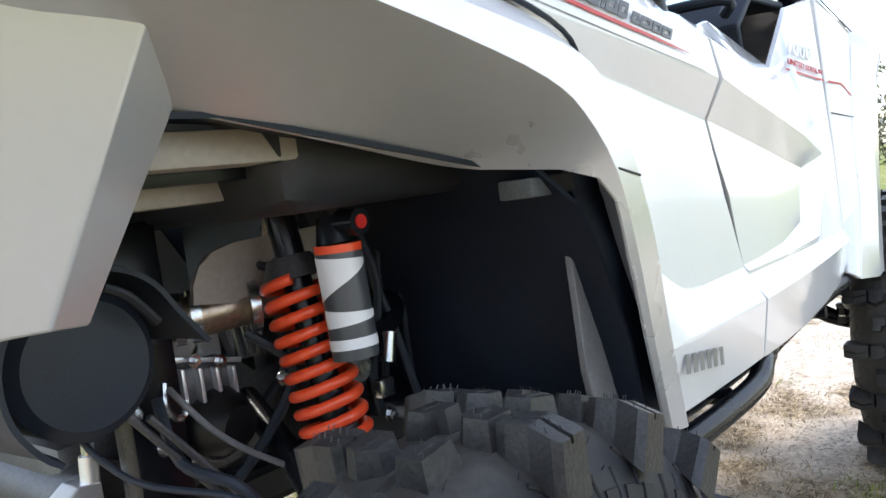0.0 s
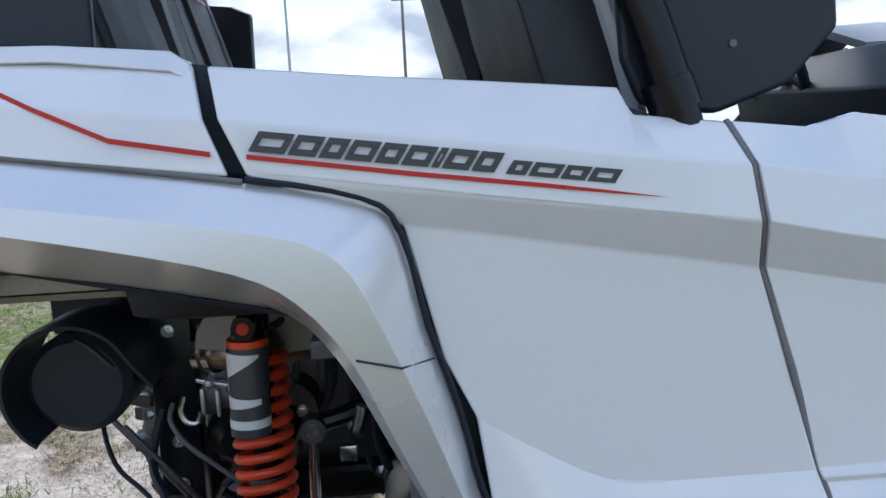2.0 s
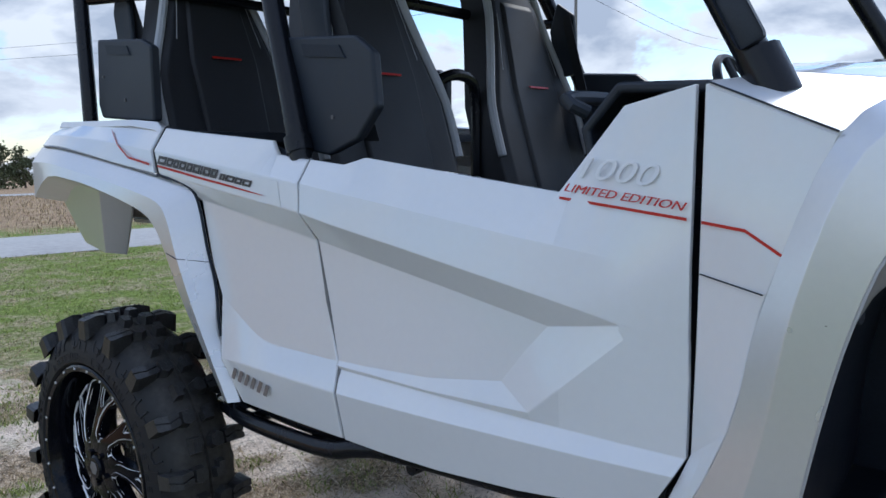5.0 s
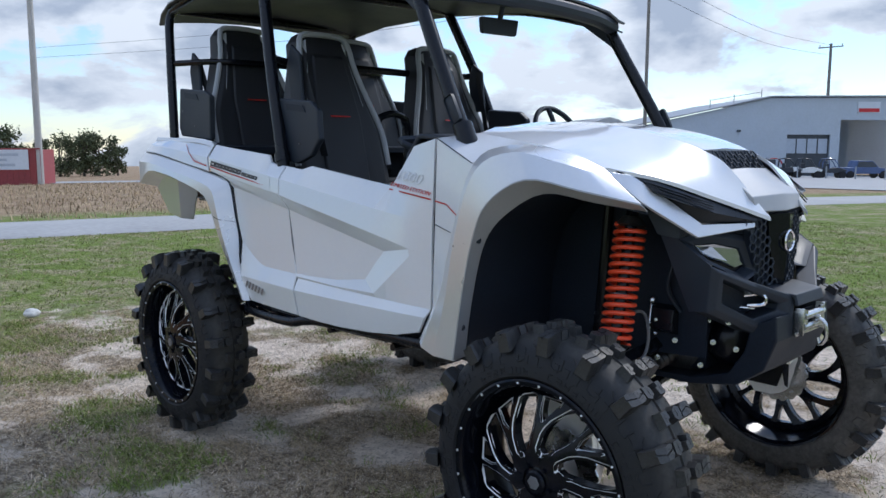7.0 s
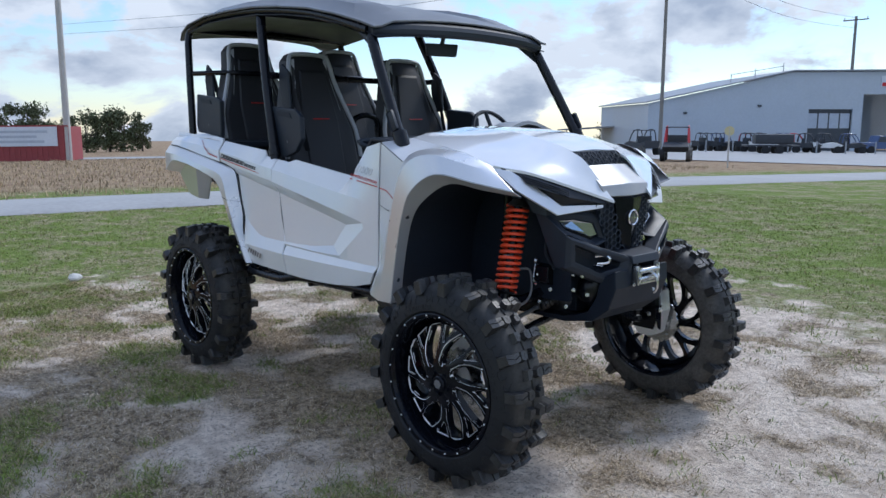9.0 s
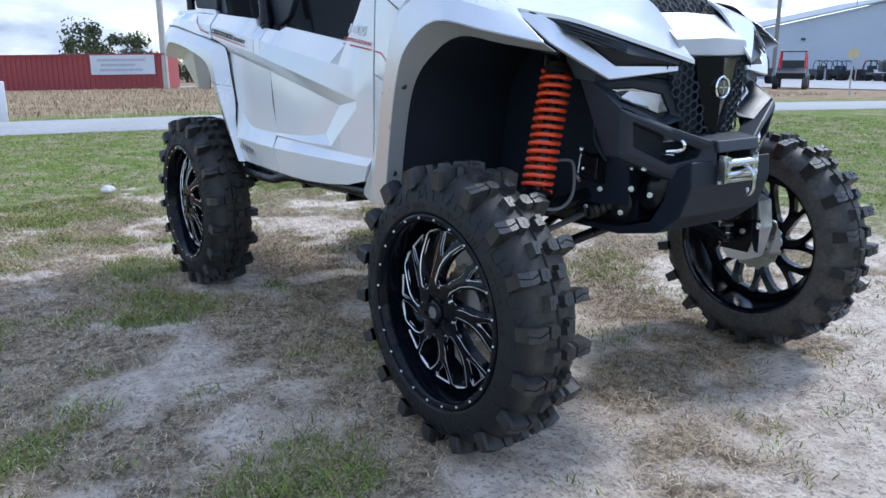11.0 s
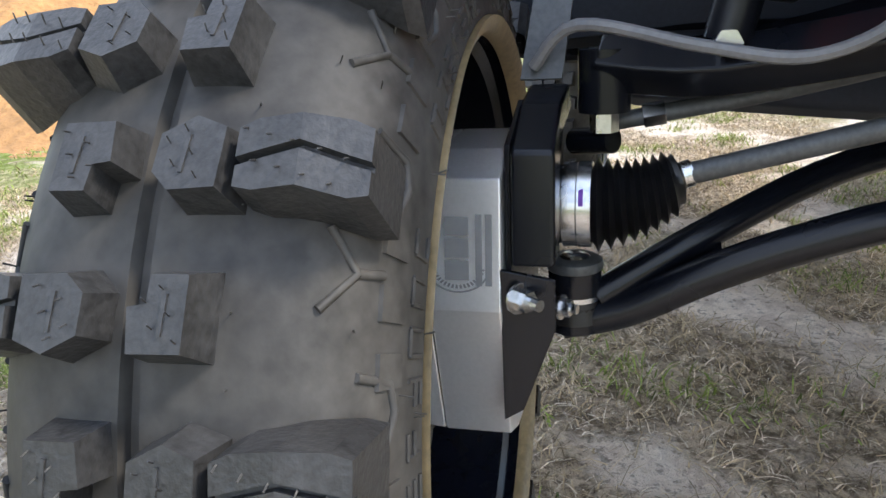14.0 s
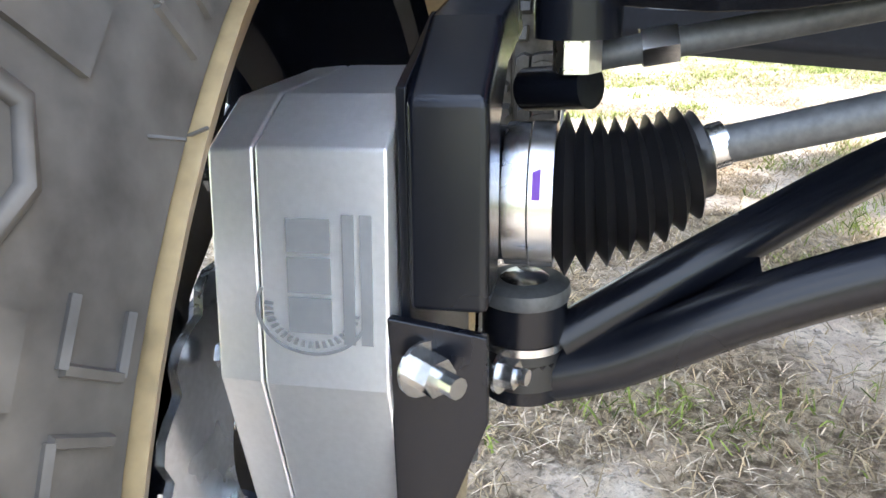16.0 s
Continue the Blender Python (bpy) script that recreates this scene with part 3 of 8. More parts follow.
    part("flare_joint", tube(S(s, [(0.413, 0.776, 1.053), (0.372, 0.847, 1.066), (0.322, 0.845, 1.078)]), 0.0016, 6, 2, curve=False), M_PLASTIC, flare)
    # mudguard behind the rear wheel
    bm = loft([S(s, [(-0.140, 0.68, 1.18), (-0.235, 0.665, 1.013)]), S(s, [(-0.195, 0.765, 1.25), (-0.285, 0.712, 1.02)]), S(s, [(-0.56, 0.742, 1.25), (-0.66, 0.60, 1.02)])], 0.014, 3)
    part("mudguard", bm, M_WHITE2, utv, "pale rear mudguard reflecting sand", sharp=20, bevel=0.004)
    # front fender panel between door and arch
    seam = [(1.722, 0.733, 1.430), (1.723, 0.742, 1.22), (1.723, 0.748, 1.03), (1.720, 0.752, 0.84), (1.672, 0.768, 0.722)]
    gro = [(1.925, 0.766, 1.346), (1.882, 0.772, 1.22), (1.832, 0.772, 1.10), (1.79, 0.785, 0.90), (1.70, 0.79, 0.70)]
    mid = [tuple((a + b) / 2 + (0.004 if i == 1 else 0) for i, (a, b) in enumerate(zip(p, q))) for p, q in zip(seam, gro)]
    panel("front_fender_panel", s, [seam, mid, gro], M_WHITE, label="white front fender side panel")
    Gf = [(1.70, 0.79, 0.70), (1.79, 0.785, 0.90), (1.832, 0.772, 1.10), (1.925, 0.766, 1.346), (2.03, 0.70, 1.408), (2.20, 0.64, 1.388), (2.31, 0.586, 1.337)]
    Kf = [(1.79, 0.815, 0.69), (1.848, 0.815, 0.90), (1.888, 0.81, 1.12), (1.965, 0.80, 1.325), (2.09, 0.765, 1.385), (2.24, 0.70, 1.352), (2.36, 0.605, 1.305)]
    Ef = [(1.88, 0.81, 0.69), (1.915, 0.81, 0.90), (1.962, 0.81, 1.10), (2.022, 0.805, 1.225), (2.166, 0.79, 1.305), (2.31, 0.71, 1.275), (2.45, 0.60, 1.236)]
    If = [(1.862, 0.735, 0.69), (1.895, 0.735, 0.90), (1.945, 0.73, 1.09), (2.035, 0.725, 1.19), (2.17, 0.70, 1.262), (2.31, 0.635, 1.238), (2.43, 0.53, 1.212)]
    bm = bmesh.new()
    grid_faces(bm, [spline(S(s, r), 4) for r in (Gf, Kf, Ef)])
    geo = bmesh.ops.extrude_face_region(bm, geom=bm.faces[:])
    bmesh.ops.translate(bm, vec=(0, -s * 0.004, 0), verts=[v for v in geo["geom"] if isinstance(v, bmesh.types.BMVert)])
    ff = part("front_fender_flare", bm, M_WHITE2, utv, "silver-white front fender flare", sharp=22, bevel=0.005)
    lip = part("flare_lip", loft([S(s, Ef), S(s, If)], 0.004, 4, True), M_GREY, ff, "grey inner lip of the fender flare", sharp=40)
    for z, x in ((1.10, 1.954), (0.80, 1.884)):
        part("push_rivet", cyl((x, s * 0.772, z), (x + 0.01, s * 0.774, z), 0.010, seg=12), M_PLASTIC, ff)
    # panel joints
    part("panel_joint", tube(S(s, [(1.728, 0.741, 1.432), (1.925, 0.771, 1.350)]), 0.0018, 6, curve=False), M_PLASTIC, utv)
    part("panel_joint", tube(S(s, [(1.728, 0.749, 1.135), (1.834, 0.778, 1.117)]), 0.0013, 6, curve=False), M_PLASTIC, utv)
    # grey strip added in the door gap to stand for its lit edge
    gap_strip_line = [(0.792, 0.738, 1.318), (0.806, 0.784, 1.266), (0.816, 0.792, 1.199), (0.832, 0.756, 1.135), (0.870, 0.770, 1.0), (0.907, 0.769, 0.866), (0.922, 0.798, 0.803), (0.928, 0.780, 0.692)]
    part("lit_gap_strip", tube(S(s, [(x, y - 0.003, z) for x, y, z in gap_strip_line]), 0.0048, 8, curve=False), M_CABLE, front_door, "grey strip added for the lit edge in the door gap")
    # stripes and lettering
    q = S(s, [(-0.10, 0.7530, 1.411), (-0.012, 0.7845, 1.368), (0.070, 0.7975, 1.330), (0.176, 0.7935, 1.310)])
    strip = lambda pts, w, m, par, lab: part("stripe", loft([[(x, y + s * 0.0025, z + w / 2) for x, y, z in pts], [(x, y + s * 0.0025, z - w / 2) for x, y, z in pts]], 0.0006, 4), m, par, lab, sharp=60)
    strip([(x, y + s * 0.001, z) for x, y, z in q], 0.006, M_RED, quarter, "thin red pinstripe")
    name_line = S(s, [(0.214, 0.7905, 1.3055), (0.40, 0.7925, 1.277), (0.55, 0.7945, 1.256), (0.625, 0.7956, 1.2449), (0.695, 0.7967, 1.2345)])
    taper = (0.0028, 0.0028, 0.0026, 0.0017, 0.0002)
    part("stripe", loft([[(x, y + s * 0.0025, z + w) for (x, y, z), w in zip(name_line, taper)], [(x, y + s * 0.0025, z - w) for (x, y, z), w in zip(name_line, taper)]], 0.0006, 4), M_RED, rear_door, "thin red pinstripe that runs out to a point", sharp=60)
    film = loft([S(s, [(0.206, 0.7880, 1.336), (0.47, 0.7895, 1.302), (0.735, 0.7915, 1.268)]), S(s, [(0.222, 0.7915, 1.288), (0.49, 0.7950, 1.2475), (0.752, 0.7990, 1.2095)])], 0.0005, 3)
    part("decal_film", film, M_DECAL, rear_door, "satin clear decal film")
    # the model name stands as plain slanted shapes
    pose_n = frame_at((0.2165, s * 0.7945, 1.3115), (0.99, 0.0, -0.137), (0.03, 0, 1))
    widths = [0.0432, 0.0342, 0.0284, 0.0342, 0.030, 0.0342, 0.0121, 0.0342, 0.030]
    if s > 0:
        pose_n = frame_at((0.222 + 0.43, s * 0.7965, 1.250), (-0.99, 0.0, 0.137), (0.0, 0, 1))
    slabs, x0 = [], 0.0
    for w in widths:
        slabs.append((x0, w - 0.0035, 0.011, 0.0235))
        x0 += w
    x0 += 0.010
    for w in (0.0263, 0.0379, 0.0321, 0.0363):
        slabs.append((x0, w - 0.0035, 0.008, 0.0165))
        x0 += w
    for x0, w, sl, h in slabs:
        bm = bmesh.new()
        k = min(0.0075, w * 0.36)
        for (a0, a1), (b0, b1) in (((0.0, 1.0), (0.0, 0.32)), ((0.0, 1.0), (0.68, 1.0)), ((0.0, k / w), (0.30, 0.70)), ((1 - k / w, 1.0), (0.30, 0.70))):
            prism([(x0 + a0 * w + sl * b0, b0 * h, 0), (x0 + a1 * w + sl * b0, b0 * h, 0), (x0 + a1 * w + sl * b1, b1 * h, 0), (x0 + a0 * w + sl * b1, b1 * h, 0)], (0, 0, 0.0012), bm)
        part("decal_bar", bm, M_CHAR, rear_door, "charcoal slanted decal shape", smooth=False, at=pose_n)
    o = (0.535, s * 0.8065, 0.770) if s < 0 else (0.70, s * 0.8065, 0.745)
    for k in range(6):
        x1 = k * 0.0262
        part("decal_bar", prism([(x1, 0, 0), (x1 + 0.013, 0, 0), (x1 + 0.017, 0.028, 0), (x1 + 0.004, 0.028, 0)], (0, 0, 0.001)), M_SILVERPRINT, rear_door, "grey plain decal bar", smooth=False, at=frame_at(o, (-s * 1.0, 0, s * 0.16), (0.02, -s * 0.12, 1)))
    # front door lettering
    strip(S(s, [(1.455, 0.7215, 1.246), (1.52, 0.726, 1.239), (1.58, 0.7305, 1.2325), (1.702, 0.7415, 1.219)]), 0.005, M_RED, front_door, "thin red pinstripe")
    strip(S(s, [(1.728, 0.7465, 1.216), (1.80, 0.7605, 1.208), (1.862, 0.770, 1.172), (1.872, 0.771, 1.165)]), 0.005, M_RED, front_door, "thin red pinstripe")
    bm = text_bm("LIMITED EDITION", 0.0205, 0.35)
    bmesh.ops.scale(bm, vec=(1.45, 1, 1), verts=bm.verts)
    a = frame_at((1.464, -0.7255, 1.259), (0.99, -0.075, -0.115), (0, 0.12, 1)) if s < 0 else frame_at((1.70, 0.744, 1.238), (-0.99, -0.075, 0.115), (0, -0.12, 1))
    bmesh.ops.transform(bm, matrix=a, verts=bm.verts)
    part("edition_lettering", bm, M_RED, front_door, "red edition lettering", smooth=False)
    bm = text_bm("1000", 0.054, 0.3)
    bmesh.ops.scale(bm, vec=(1.5, 1, 1), verts=bm.verts)
    a = frame_at((1.478, -0.7205, 1.285), (0.99, -0.085, -0.10), (0, 0.16, 1)) if s < 0 else frame_at((1.70, 0.741, 1.262), (-0.99, -0.085, 0.10), (0, -0.16, 1))
    bmesh.ops.transform(bm, matrix=a, verts=bm.verts)
    part("size_lettering", bm, M_PALE, front_door, "pale number lettering", smooth=False)


for s in (-1, 1):
    body_side(s)

# tub, sills and inner door cards keep the joints dark
bm = bmesh.new()
box((1.05, 0, 0.705), (1.42, 1.36, 0.05), bm)
box((1.62, 0, 0.98), (0.05, 1.36, 0.55), bm)
box((0.42, 0, 0.93), (0.05, 0.40, 0.46), bm)
part("floor_tub", bm, M_PLASTIC, utv, "black moulded cabin floor", smooth=False)
for s in (-1, 1):
    bm = loft([S(s, [(0.23, 0.715, 1.392), (0.64, 0.715, 1.352), (0.78, 0.72, 1.305), (1.42, 0.675, 1.242), (1.70, 0.71, 1.41)]), S(s, [(0.40, 0.74, 1.19), (0.64, 0.745, 1.15), (0.82, 0.745, 1.12), (1.42, 0.735, 1.0), (1.70, 0.728, 1.02)]), S(s, [(0.53, 0.745, 0.70), (0.70, 0.745, 0.70), (0.92, 0.745, 0.70), (1.42, 0.74, 0.71), (1.67, 0.735, 0.745)])], 0.008, 2)
    part("door_card", bm, M_PLASTIC, utv, "black inner door card", smooth=False)
    # dark sheet added behind the rear door gap so that no sky shows
    part("gap_backing", loft([S(s, [(0.14, 0.722, 1.415), (0.26, 0.722, 1.40)]), S(s, [(0.14, 0.755, 1.30), (0.26, 0.755, 1.27)]), S(s, [(0.30, 0.745, 1.18), (0.46, 0.745, 1.12)]), S(s, [(0.44, 0.75, 0.95), (0.54, 0.75, 0.93)]), S(s, [(0.49, 0.755, 0.70), (0.60, 0.755, 0.70)])], 0.006), M_LINER, utv, "black backing sheet added to darken the door gap", smooth=False)
bm = loft([[(-0.52, -0.70, 1.43), (0.17, -0.71, 1.40)], [(-0.52, 0.70, 1.43), (0.17, 0.71, 1.40)]], 0.03)
part("cargo_bed", bm, M_PLASTIC, utv, "black cargo bed cover", smooth=False)
bm = loft([[(-0.57, -0.76, 1.35), (-0.53, -0.70, 1.44)], [(-0.60, -0.4, 1.35), (-0.56, -0.4, 1.445)], [(-0.60, 0.4, 1.35), (-0.56, 0.4, 1.445)], [(-0.57, 0.76, 1.35), (-0.53, 0.70, 1.44)]], 0.02, 2)
part("tailgate", bm, M_WHITE, utv, "white tailgate")
for s in (-1, 1):
    part("bed_rail", loft([S(s, [(-0.52, 0.70, 1.445), (0.0, 0.725, 1.433), (0.130, 0.722, 1.423), (0.150, 0.72, 1.416)]), S(s, [(-0.52, 0.715, 1.452), (0.0, 0.739, 1.440), (0.130, 0.738, 1.429), (0.151, 0.738, 1.413)]), S(s, [(-0.525, 0.724, 1.432), (0.0, 0.748, 1.420), (0.130, 0.750, 1.405), (0.153, 0.748, 1.393)])], 0.004, 3), M_WHITE2, utv, "satin silver bed rail", bevel=0.003)


def hood_side(s):
    c1 = [(1.74, 0.20, 1.500), (1.98, 0.20, 1.488), (2.15, 0.19, 1.468), (2.31, 0.178, 1.430), (2.42, 0.165, 1.388), (2.50, 0.165, 1.340), (2.625, 0.15, 1.197)]
    c2 = [(1.76, 0.40, 1.478), (1.98, 0.40, 1.466), (2.15, 0.37, 1.436), (2.31, 0.305, 1.392), (2.42, 0.255, 1.350), (2.52, 0.205, 1.293), (2.632, 0.147, 1.192)]
    c2b = [(1.78, 0.50, 1.472), (1.98, 0.50, 1.452), (2.15, 0.47, 1.420), (2.31, 0.42, 1.376), (2.42, 0.345, 1.338), (2.525, 0.245, 1.276), (2.634, 0.146, 1.189)]
    c3 = [(1.80, 0.60, 1.450), (1.98, 0.61, 1.424), (2.15, 0.60, 1.392), (2.31, 0.572, 1.340), (2.42, 0.46, 1.310), (2.53, 0.31, 1.250), (2.638, 0.145, 1.184)]
    bm = bmesh.new()
    grid_faces(bm, [spline(S(s, r), 5) for r in (c1, c2, c2b, c3)])
    geo = bmesh.ops.extrude_face_region(bm, geom=bm.faces[:])
    bmesh.ops.translate(bm, vec=(0, 0, -0.012), verts=[v for v in geo["geom"] if isinstance(v, bmesh.types.BMVert)])
    part("hood_wing", bm, M_WHITE, utv, "white creased hood side", sharp=34)
    part("cowl", loft([S(s, c3[:4]), S(s, [(1.73, 0.735, 1.432), (1.925, 0.766, 1.350), (2.04, 0.70, 1.408), (2.31, 0.586, 1.338)])], 0.01, 4), M_WHITE, utv, "white cowl in front of the cabin", sharp=20)
    # lamp with its white brow below
    fang = loft([S(s, [(2.315, 0.592, 1.330), (2.37, 0.53, 1.318), (2.44, 0.447, 1.250), (2.53, 0.378, 1.168), (2.603, 0.175, 1.166)]), S(s, [(2.318, 0.594, 1.327), (2.42, 0.548, 1.238), (2.485, 0.475, 1.180), (2.535, 0.408, 1.130), (2.606, 0.18, 1.152)])], 0.01, 3)
    part("lamp_brow", fang, M_WHITE2, utv, "white blade below the headlamp", sharp=20, bevel=0.003)
    lamp = part("headlamp", loft([S(s, [(2.335, 0.560, 1.330), (2.41, 0.465, 1.306), (2.515, 0.315, 1.246), (2.615, 0.17, 1.182)]), S(s, [(2.36, 0.535, 1.300), (2.44, 0.455, 1.262), (2.54, 0.35, 1.205), (2.61, 0.19, 1.172)]), S(s, [(2.36, 0.535, 1.295), (2.43, 0.438, 1.240), (2.52, 0.366, 1.172), (2.60, 0.18, 1.168)])], 0.012, 3), M_LAMP, utv, "smoked black headlamp")
    part("lamp_lens", loft([S(s, [(2.388, 0.500, 1.304), (2.46, 0.425, 1.276), (2.535, 0.335, 1.232)]), S(s, [(2.425, 0.492, 1.268), (2.485, 0.43, 1.236), (2.552, 0.355, 1.205)])], 0.004, 4), M_SMOKE, lamp, "grey ribbed lamp lens")
    for k in range(3):
        t = (k + 0.7) / 3.6
        a = Vector((2.392, 0.502, 1.305)).lerp(Vector((2.43, 0.496, 1.268)), t)
        b = Vector((2.54, 0.34, 1.235)).lerp(Vector((2.556, 0.36, 1.208)), t)
        part("lamp_rib", tube(S(s, [tuple(a), tuple(b)]), 0.0022, 6, curve=False), M_SATIN, lamp)
    # bumper: moulded cheeks round the fog lamp and a beam with a hollow
    def frame_ring(name, inner, outer, back, label, bevel=0.004):
        bm = bmesh.new()
        mid = [tuple(0.45 * p + 0.55 * q for p, q in zip(a, b)) for a, b in zip(inner, outer)]
        mid = [(x + 0.008, y, z) for x, y, z in mid]
        deep = lambda ring, d: [(x - d, y - 0.15 * d, z) for x, y, z in ring]
        grid_faces(bm, [S(s, deep(inner, back)), S(s, inner), S(s, mid), S(s, outer), S(s, deep(outer, back))], close_u=True, close_v=True)
        return part(name, bm, M_PLASTIC, utv, label, sharp=22, bevel=bevel)

    frame_ring("fog_lamp_surround", [(2.489, 0.348, 1.098), (2.522, 0.28, 1.100), (2.560, 0.19, 1.080), (2.572, 0.163, 1.018), (2.562, 0.20, 1.003), (2.515, 0.338, 1.060)], [(2.465, 0.405, 1.118), (2.505, 0.31, 1.145), (2.572, 0.147, 1.120), (2.602, 0.132, 1.000), (2.612, 0.235, 0.985), (2.572, 0.392, 1.050)], 0.05, "black angular fog lamp surround")
    fog = part("fog_lamp", prism(S(s, [(2.475, 0.352, 1.100), (2.508, 0.28, 1.102), (2.548, 0.188, 1.083), (2.560, 0.160, 1.018), (2.550, 0.20, 1.000), (2.503, 0.34, 1.058)]), (-0.04, 0, 0)), M_GLOSS, utv, "clear fog lamp in a black surround", smooth=False)
    part("fog_lens", prism(S(s, [(2.484, 0.344, 1.096), (2.515, 0.28, 1.098), (2.553, 0.192, 1.078), (2.563, 0.168, 1.026), (2.552, 0.20, 1.018), (2.508, 0.335, 1.068)]), (0.004, s * 0.002, 0.001), top=0.97), M_FOG, fog, "bright fog lamp lens", smooth=False)
    frame_ring("bumper_beam", [(2.600, 0.362, 1.003), (2.640, 0.235, 0.950), (2.672, 0.128, 0.908), (2.668, 0.132, 0.888), (2.634, 0.222, 0.866), (2.590, 0.345, 0.925)], [(2.574, 0.398, 1.046), (2.640, 0.240, 0.986), (2.708, 0.088, 0.932), (2.706, 0.088, 0.862), (2.626, 0.205, 0.815), (2.555, 0.378, 0.895)], 0.065, "black angular bumper beam with a hollow", 0.005)
    part("beam_back", prism(S(s, [(2.545, 0.37, 1.01), (2.62, 0.12, 0.92), (2.60, 0.13, 0.85), (2.545, 0.35, 0.90)]), (-0.01, 0, 0)), M_LINER, utv, smooth=False)
    part("bumper_side", loft([S(s, [(2.572, 0.397, 1.046), (2.548, 0.376, 0.90)]), S(s, [(2.465, 0.405, 1.118), (2.515, 0.372, 0.893)]), S(s, [(2.395, 0.395, 1.135), (2.49, 0.365, 0.888)])], 0.012, 3), M_PLASTIC, utv, "black bumper side plate", sharp=20)
    part("marker_bulb", tube(S(s, [(2.575, 0.20, 0.892), (2.62, 0.185, 0.893)]), 0.010, 12, curve=False), M_CHROME, utv, "bright marker lamp bulb in the hollow")
    part("bumper_cheek", loft([S(s, [(2.36, 0.45, 1.235), (2.46, 0.395, 1.175), (2.53, 0.31, 1.158), (2.59, 0.15, 1.165)]), S(s, [(2.395, 0.41, 1.13), (2.465, 0.40, 1.12), (2.505, 0.308, 1.146), (2.572, 0.147, 1.122)])], 0.02, 3), M_PLASTIC, utv, "black bumper cheek", sharp=25)
    part("recovery_ring", tube(S(s, [(2.60, 0.222, 0.938), (2.648, 0.20, 0.945), (2.655, 0.196, 0.915), (2.61, 0.215, 0.905)]), 0.007, 8, 4), M_CHROME, utv, "bright recovery ring")


for s in (-1, 1):
    hood_side(s)
part("hood_centre", loft([[(1.74, -0.20, 1.50), (1.98, -0.20, 1.488), (2.15, -0.19, 1.468), (2.31, -0.178, 1.43), (2.41, -0.166, 1.394)], [(1.74, 0, 1.505), (1.98, 0, 1.495), (2.15, 0, 1.475), (2.31, 0, 1.436), (2.405, 0, 1.400)], [(1.74, 0.20, 1.50), (1.98, 0.20, 1.488), (2.15, 0.19, 1.468), (2.31, 0.178, 1.43), (2.41, 0.166, 1.394)]], 0.012, 4, True), M_WHITE, utv, "white hood centre", sharp=20)
for s in (-1, 1):
    part("hood_vent", prism(S(s, [(1.86, 0.30, 1.4825), (2.05, 0.285, 1.466), (2.06, 0.255, 1.470), (1.88, 0.255, 1.4855)]), (0, 0, 0.003)), M_PLASTIC, utv, "slim black hood vent", smooth=False)
part("nose_panel", loft([[(2.478, -0.163, 1.332), (2.490, 0, 1.336), (2.478, 0.163, 1.332)], [(2.592, -0.180, 1.246), (2.612, 0, 1.252), (2.592, 0.180, 1.246)], [(2.604, -0.172, 1.200), (2.628, -0.0, 1.196), (2.604, 0.172, 1.200)]], 0.02, 3), M_GREY, utv, "grey nose panel below the hood scoop", bevel=0.004)
part("scoop_back", prism([(2.412, -0.16, 1.392), (2.412, 0.16, 1.392), (2.44, 0.155, 1.33), (2.44, -0.155, 1.33)], (-0.02, 0, 0)), M_LINER, utv, smooth=False)


def honeycomb(cols, rows, cell, place, r=0.0035):
    bm = bmesh.new()
    seen = set()
    for i in range(cols):
        for j in range(rows):
            cx, cy = (i - (cols - 1) / 2) * cell * 1.5, (j - (rows - 1) / 2) * cell * 1.732 + (i % 2) * cell * 0.866
            c = [(cx + cell * math.cos(radians(60 * k)), cy + cell * math.sin(radians(60 * k))) for k in range(6)]
            for k in range(6):
                a, b = c[k], c[(k + 1) % 6]
                key = tuple(sorted([(round(a[0], 4), round(a[1], 4)), (round(b[0], 4), round(b[1], 4))]))
                if key in seen:
                    continue
                seen.add(key)
                pa, pb = place(*a), place(*b)
                if pa is not None and pb is not None:
                    cyl(pa, pb, r, seg=5, bm=bm)
    return bm


def scoop_place(u, v):
    if abs(u) > 0.158 or abs(v) > 0.034:
        return None
    return (2.452 - v * 0.75, u, 1.363 + v)


part("scoop_mesh", honeycomb(15, 5, 0.0155, scoop_place, 0.003), M_PLASTIC, utv, "black honeycomb mesh in the hood scoop")


def grille_place(u, v):
    if abs(v) > 0.125 or abs(u) > 0.185 + v * 0.35 or abs(u) < 0.02 + max(0, 0.05 + v * 0.35):
        return None
    return (2.628 - abs(u) * 0.18, u, 1.072 + v)


part("grille_back", prism([(2.60, -0.20, 1.20), (2.60, 0.20, 1.20), (2.59, 0.13, 0.94), (2.59, -0.13, 0.94)], (-0.03, 0, 0)), M_LINER, utv, smooth=False)
for s in (-1, 1):
    part("grille_mesh", honeycomb(17, 9, 0.0165, lambda u, v: grille_place(u, v) if u * s > 0 else None, 0.0034), M_PLASTIC, utv, "black honeycomb grille")
shield = part("grille_shield", loft([[(2.612, -0.105, 1.188), (2.640, 0, 1.190), (2.612, 0.105, 1.188)], [(2.612, -0.085, 1.10), (2.640, 0, 1.10), (2.612, 0.085, 1.10)], [(2.612, -0.03, 0.955), (2.630, 0, 0.950), (2.612, 0.03, 0.955)]], 0.01, 4), M_GLOSS, utv, "gloss black grille shield")
bm = lathe([(0.033, -0.004), (0.037, 0.002), (0.033, 0.006), (0.029, 0.002)], 40, closed=True)
bmesh.ops.transform(bm, matrix=pose(2.640, 0, 1.098, 0, 0, -90), verts=bm.verts)
part("badge", bm, M_CHROME, shield, "round bright metal badge")
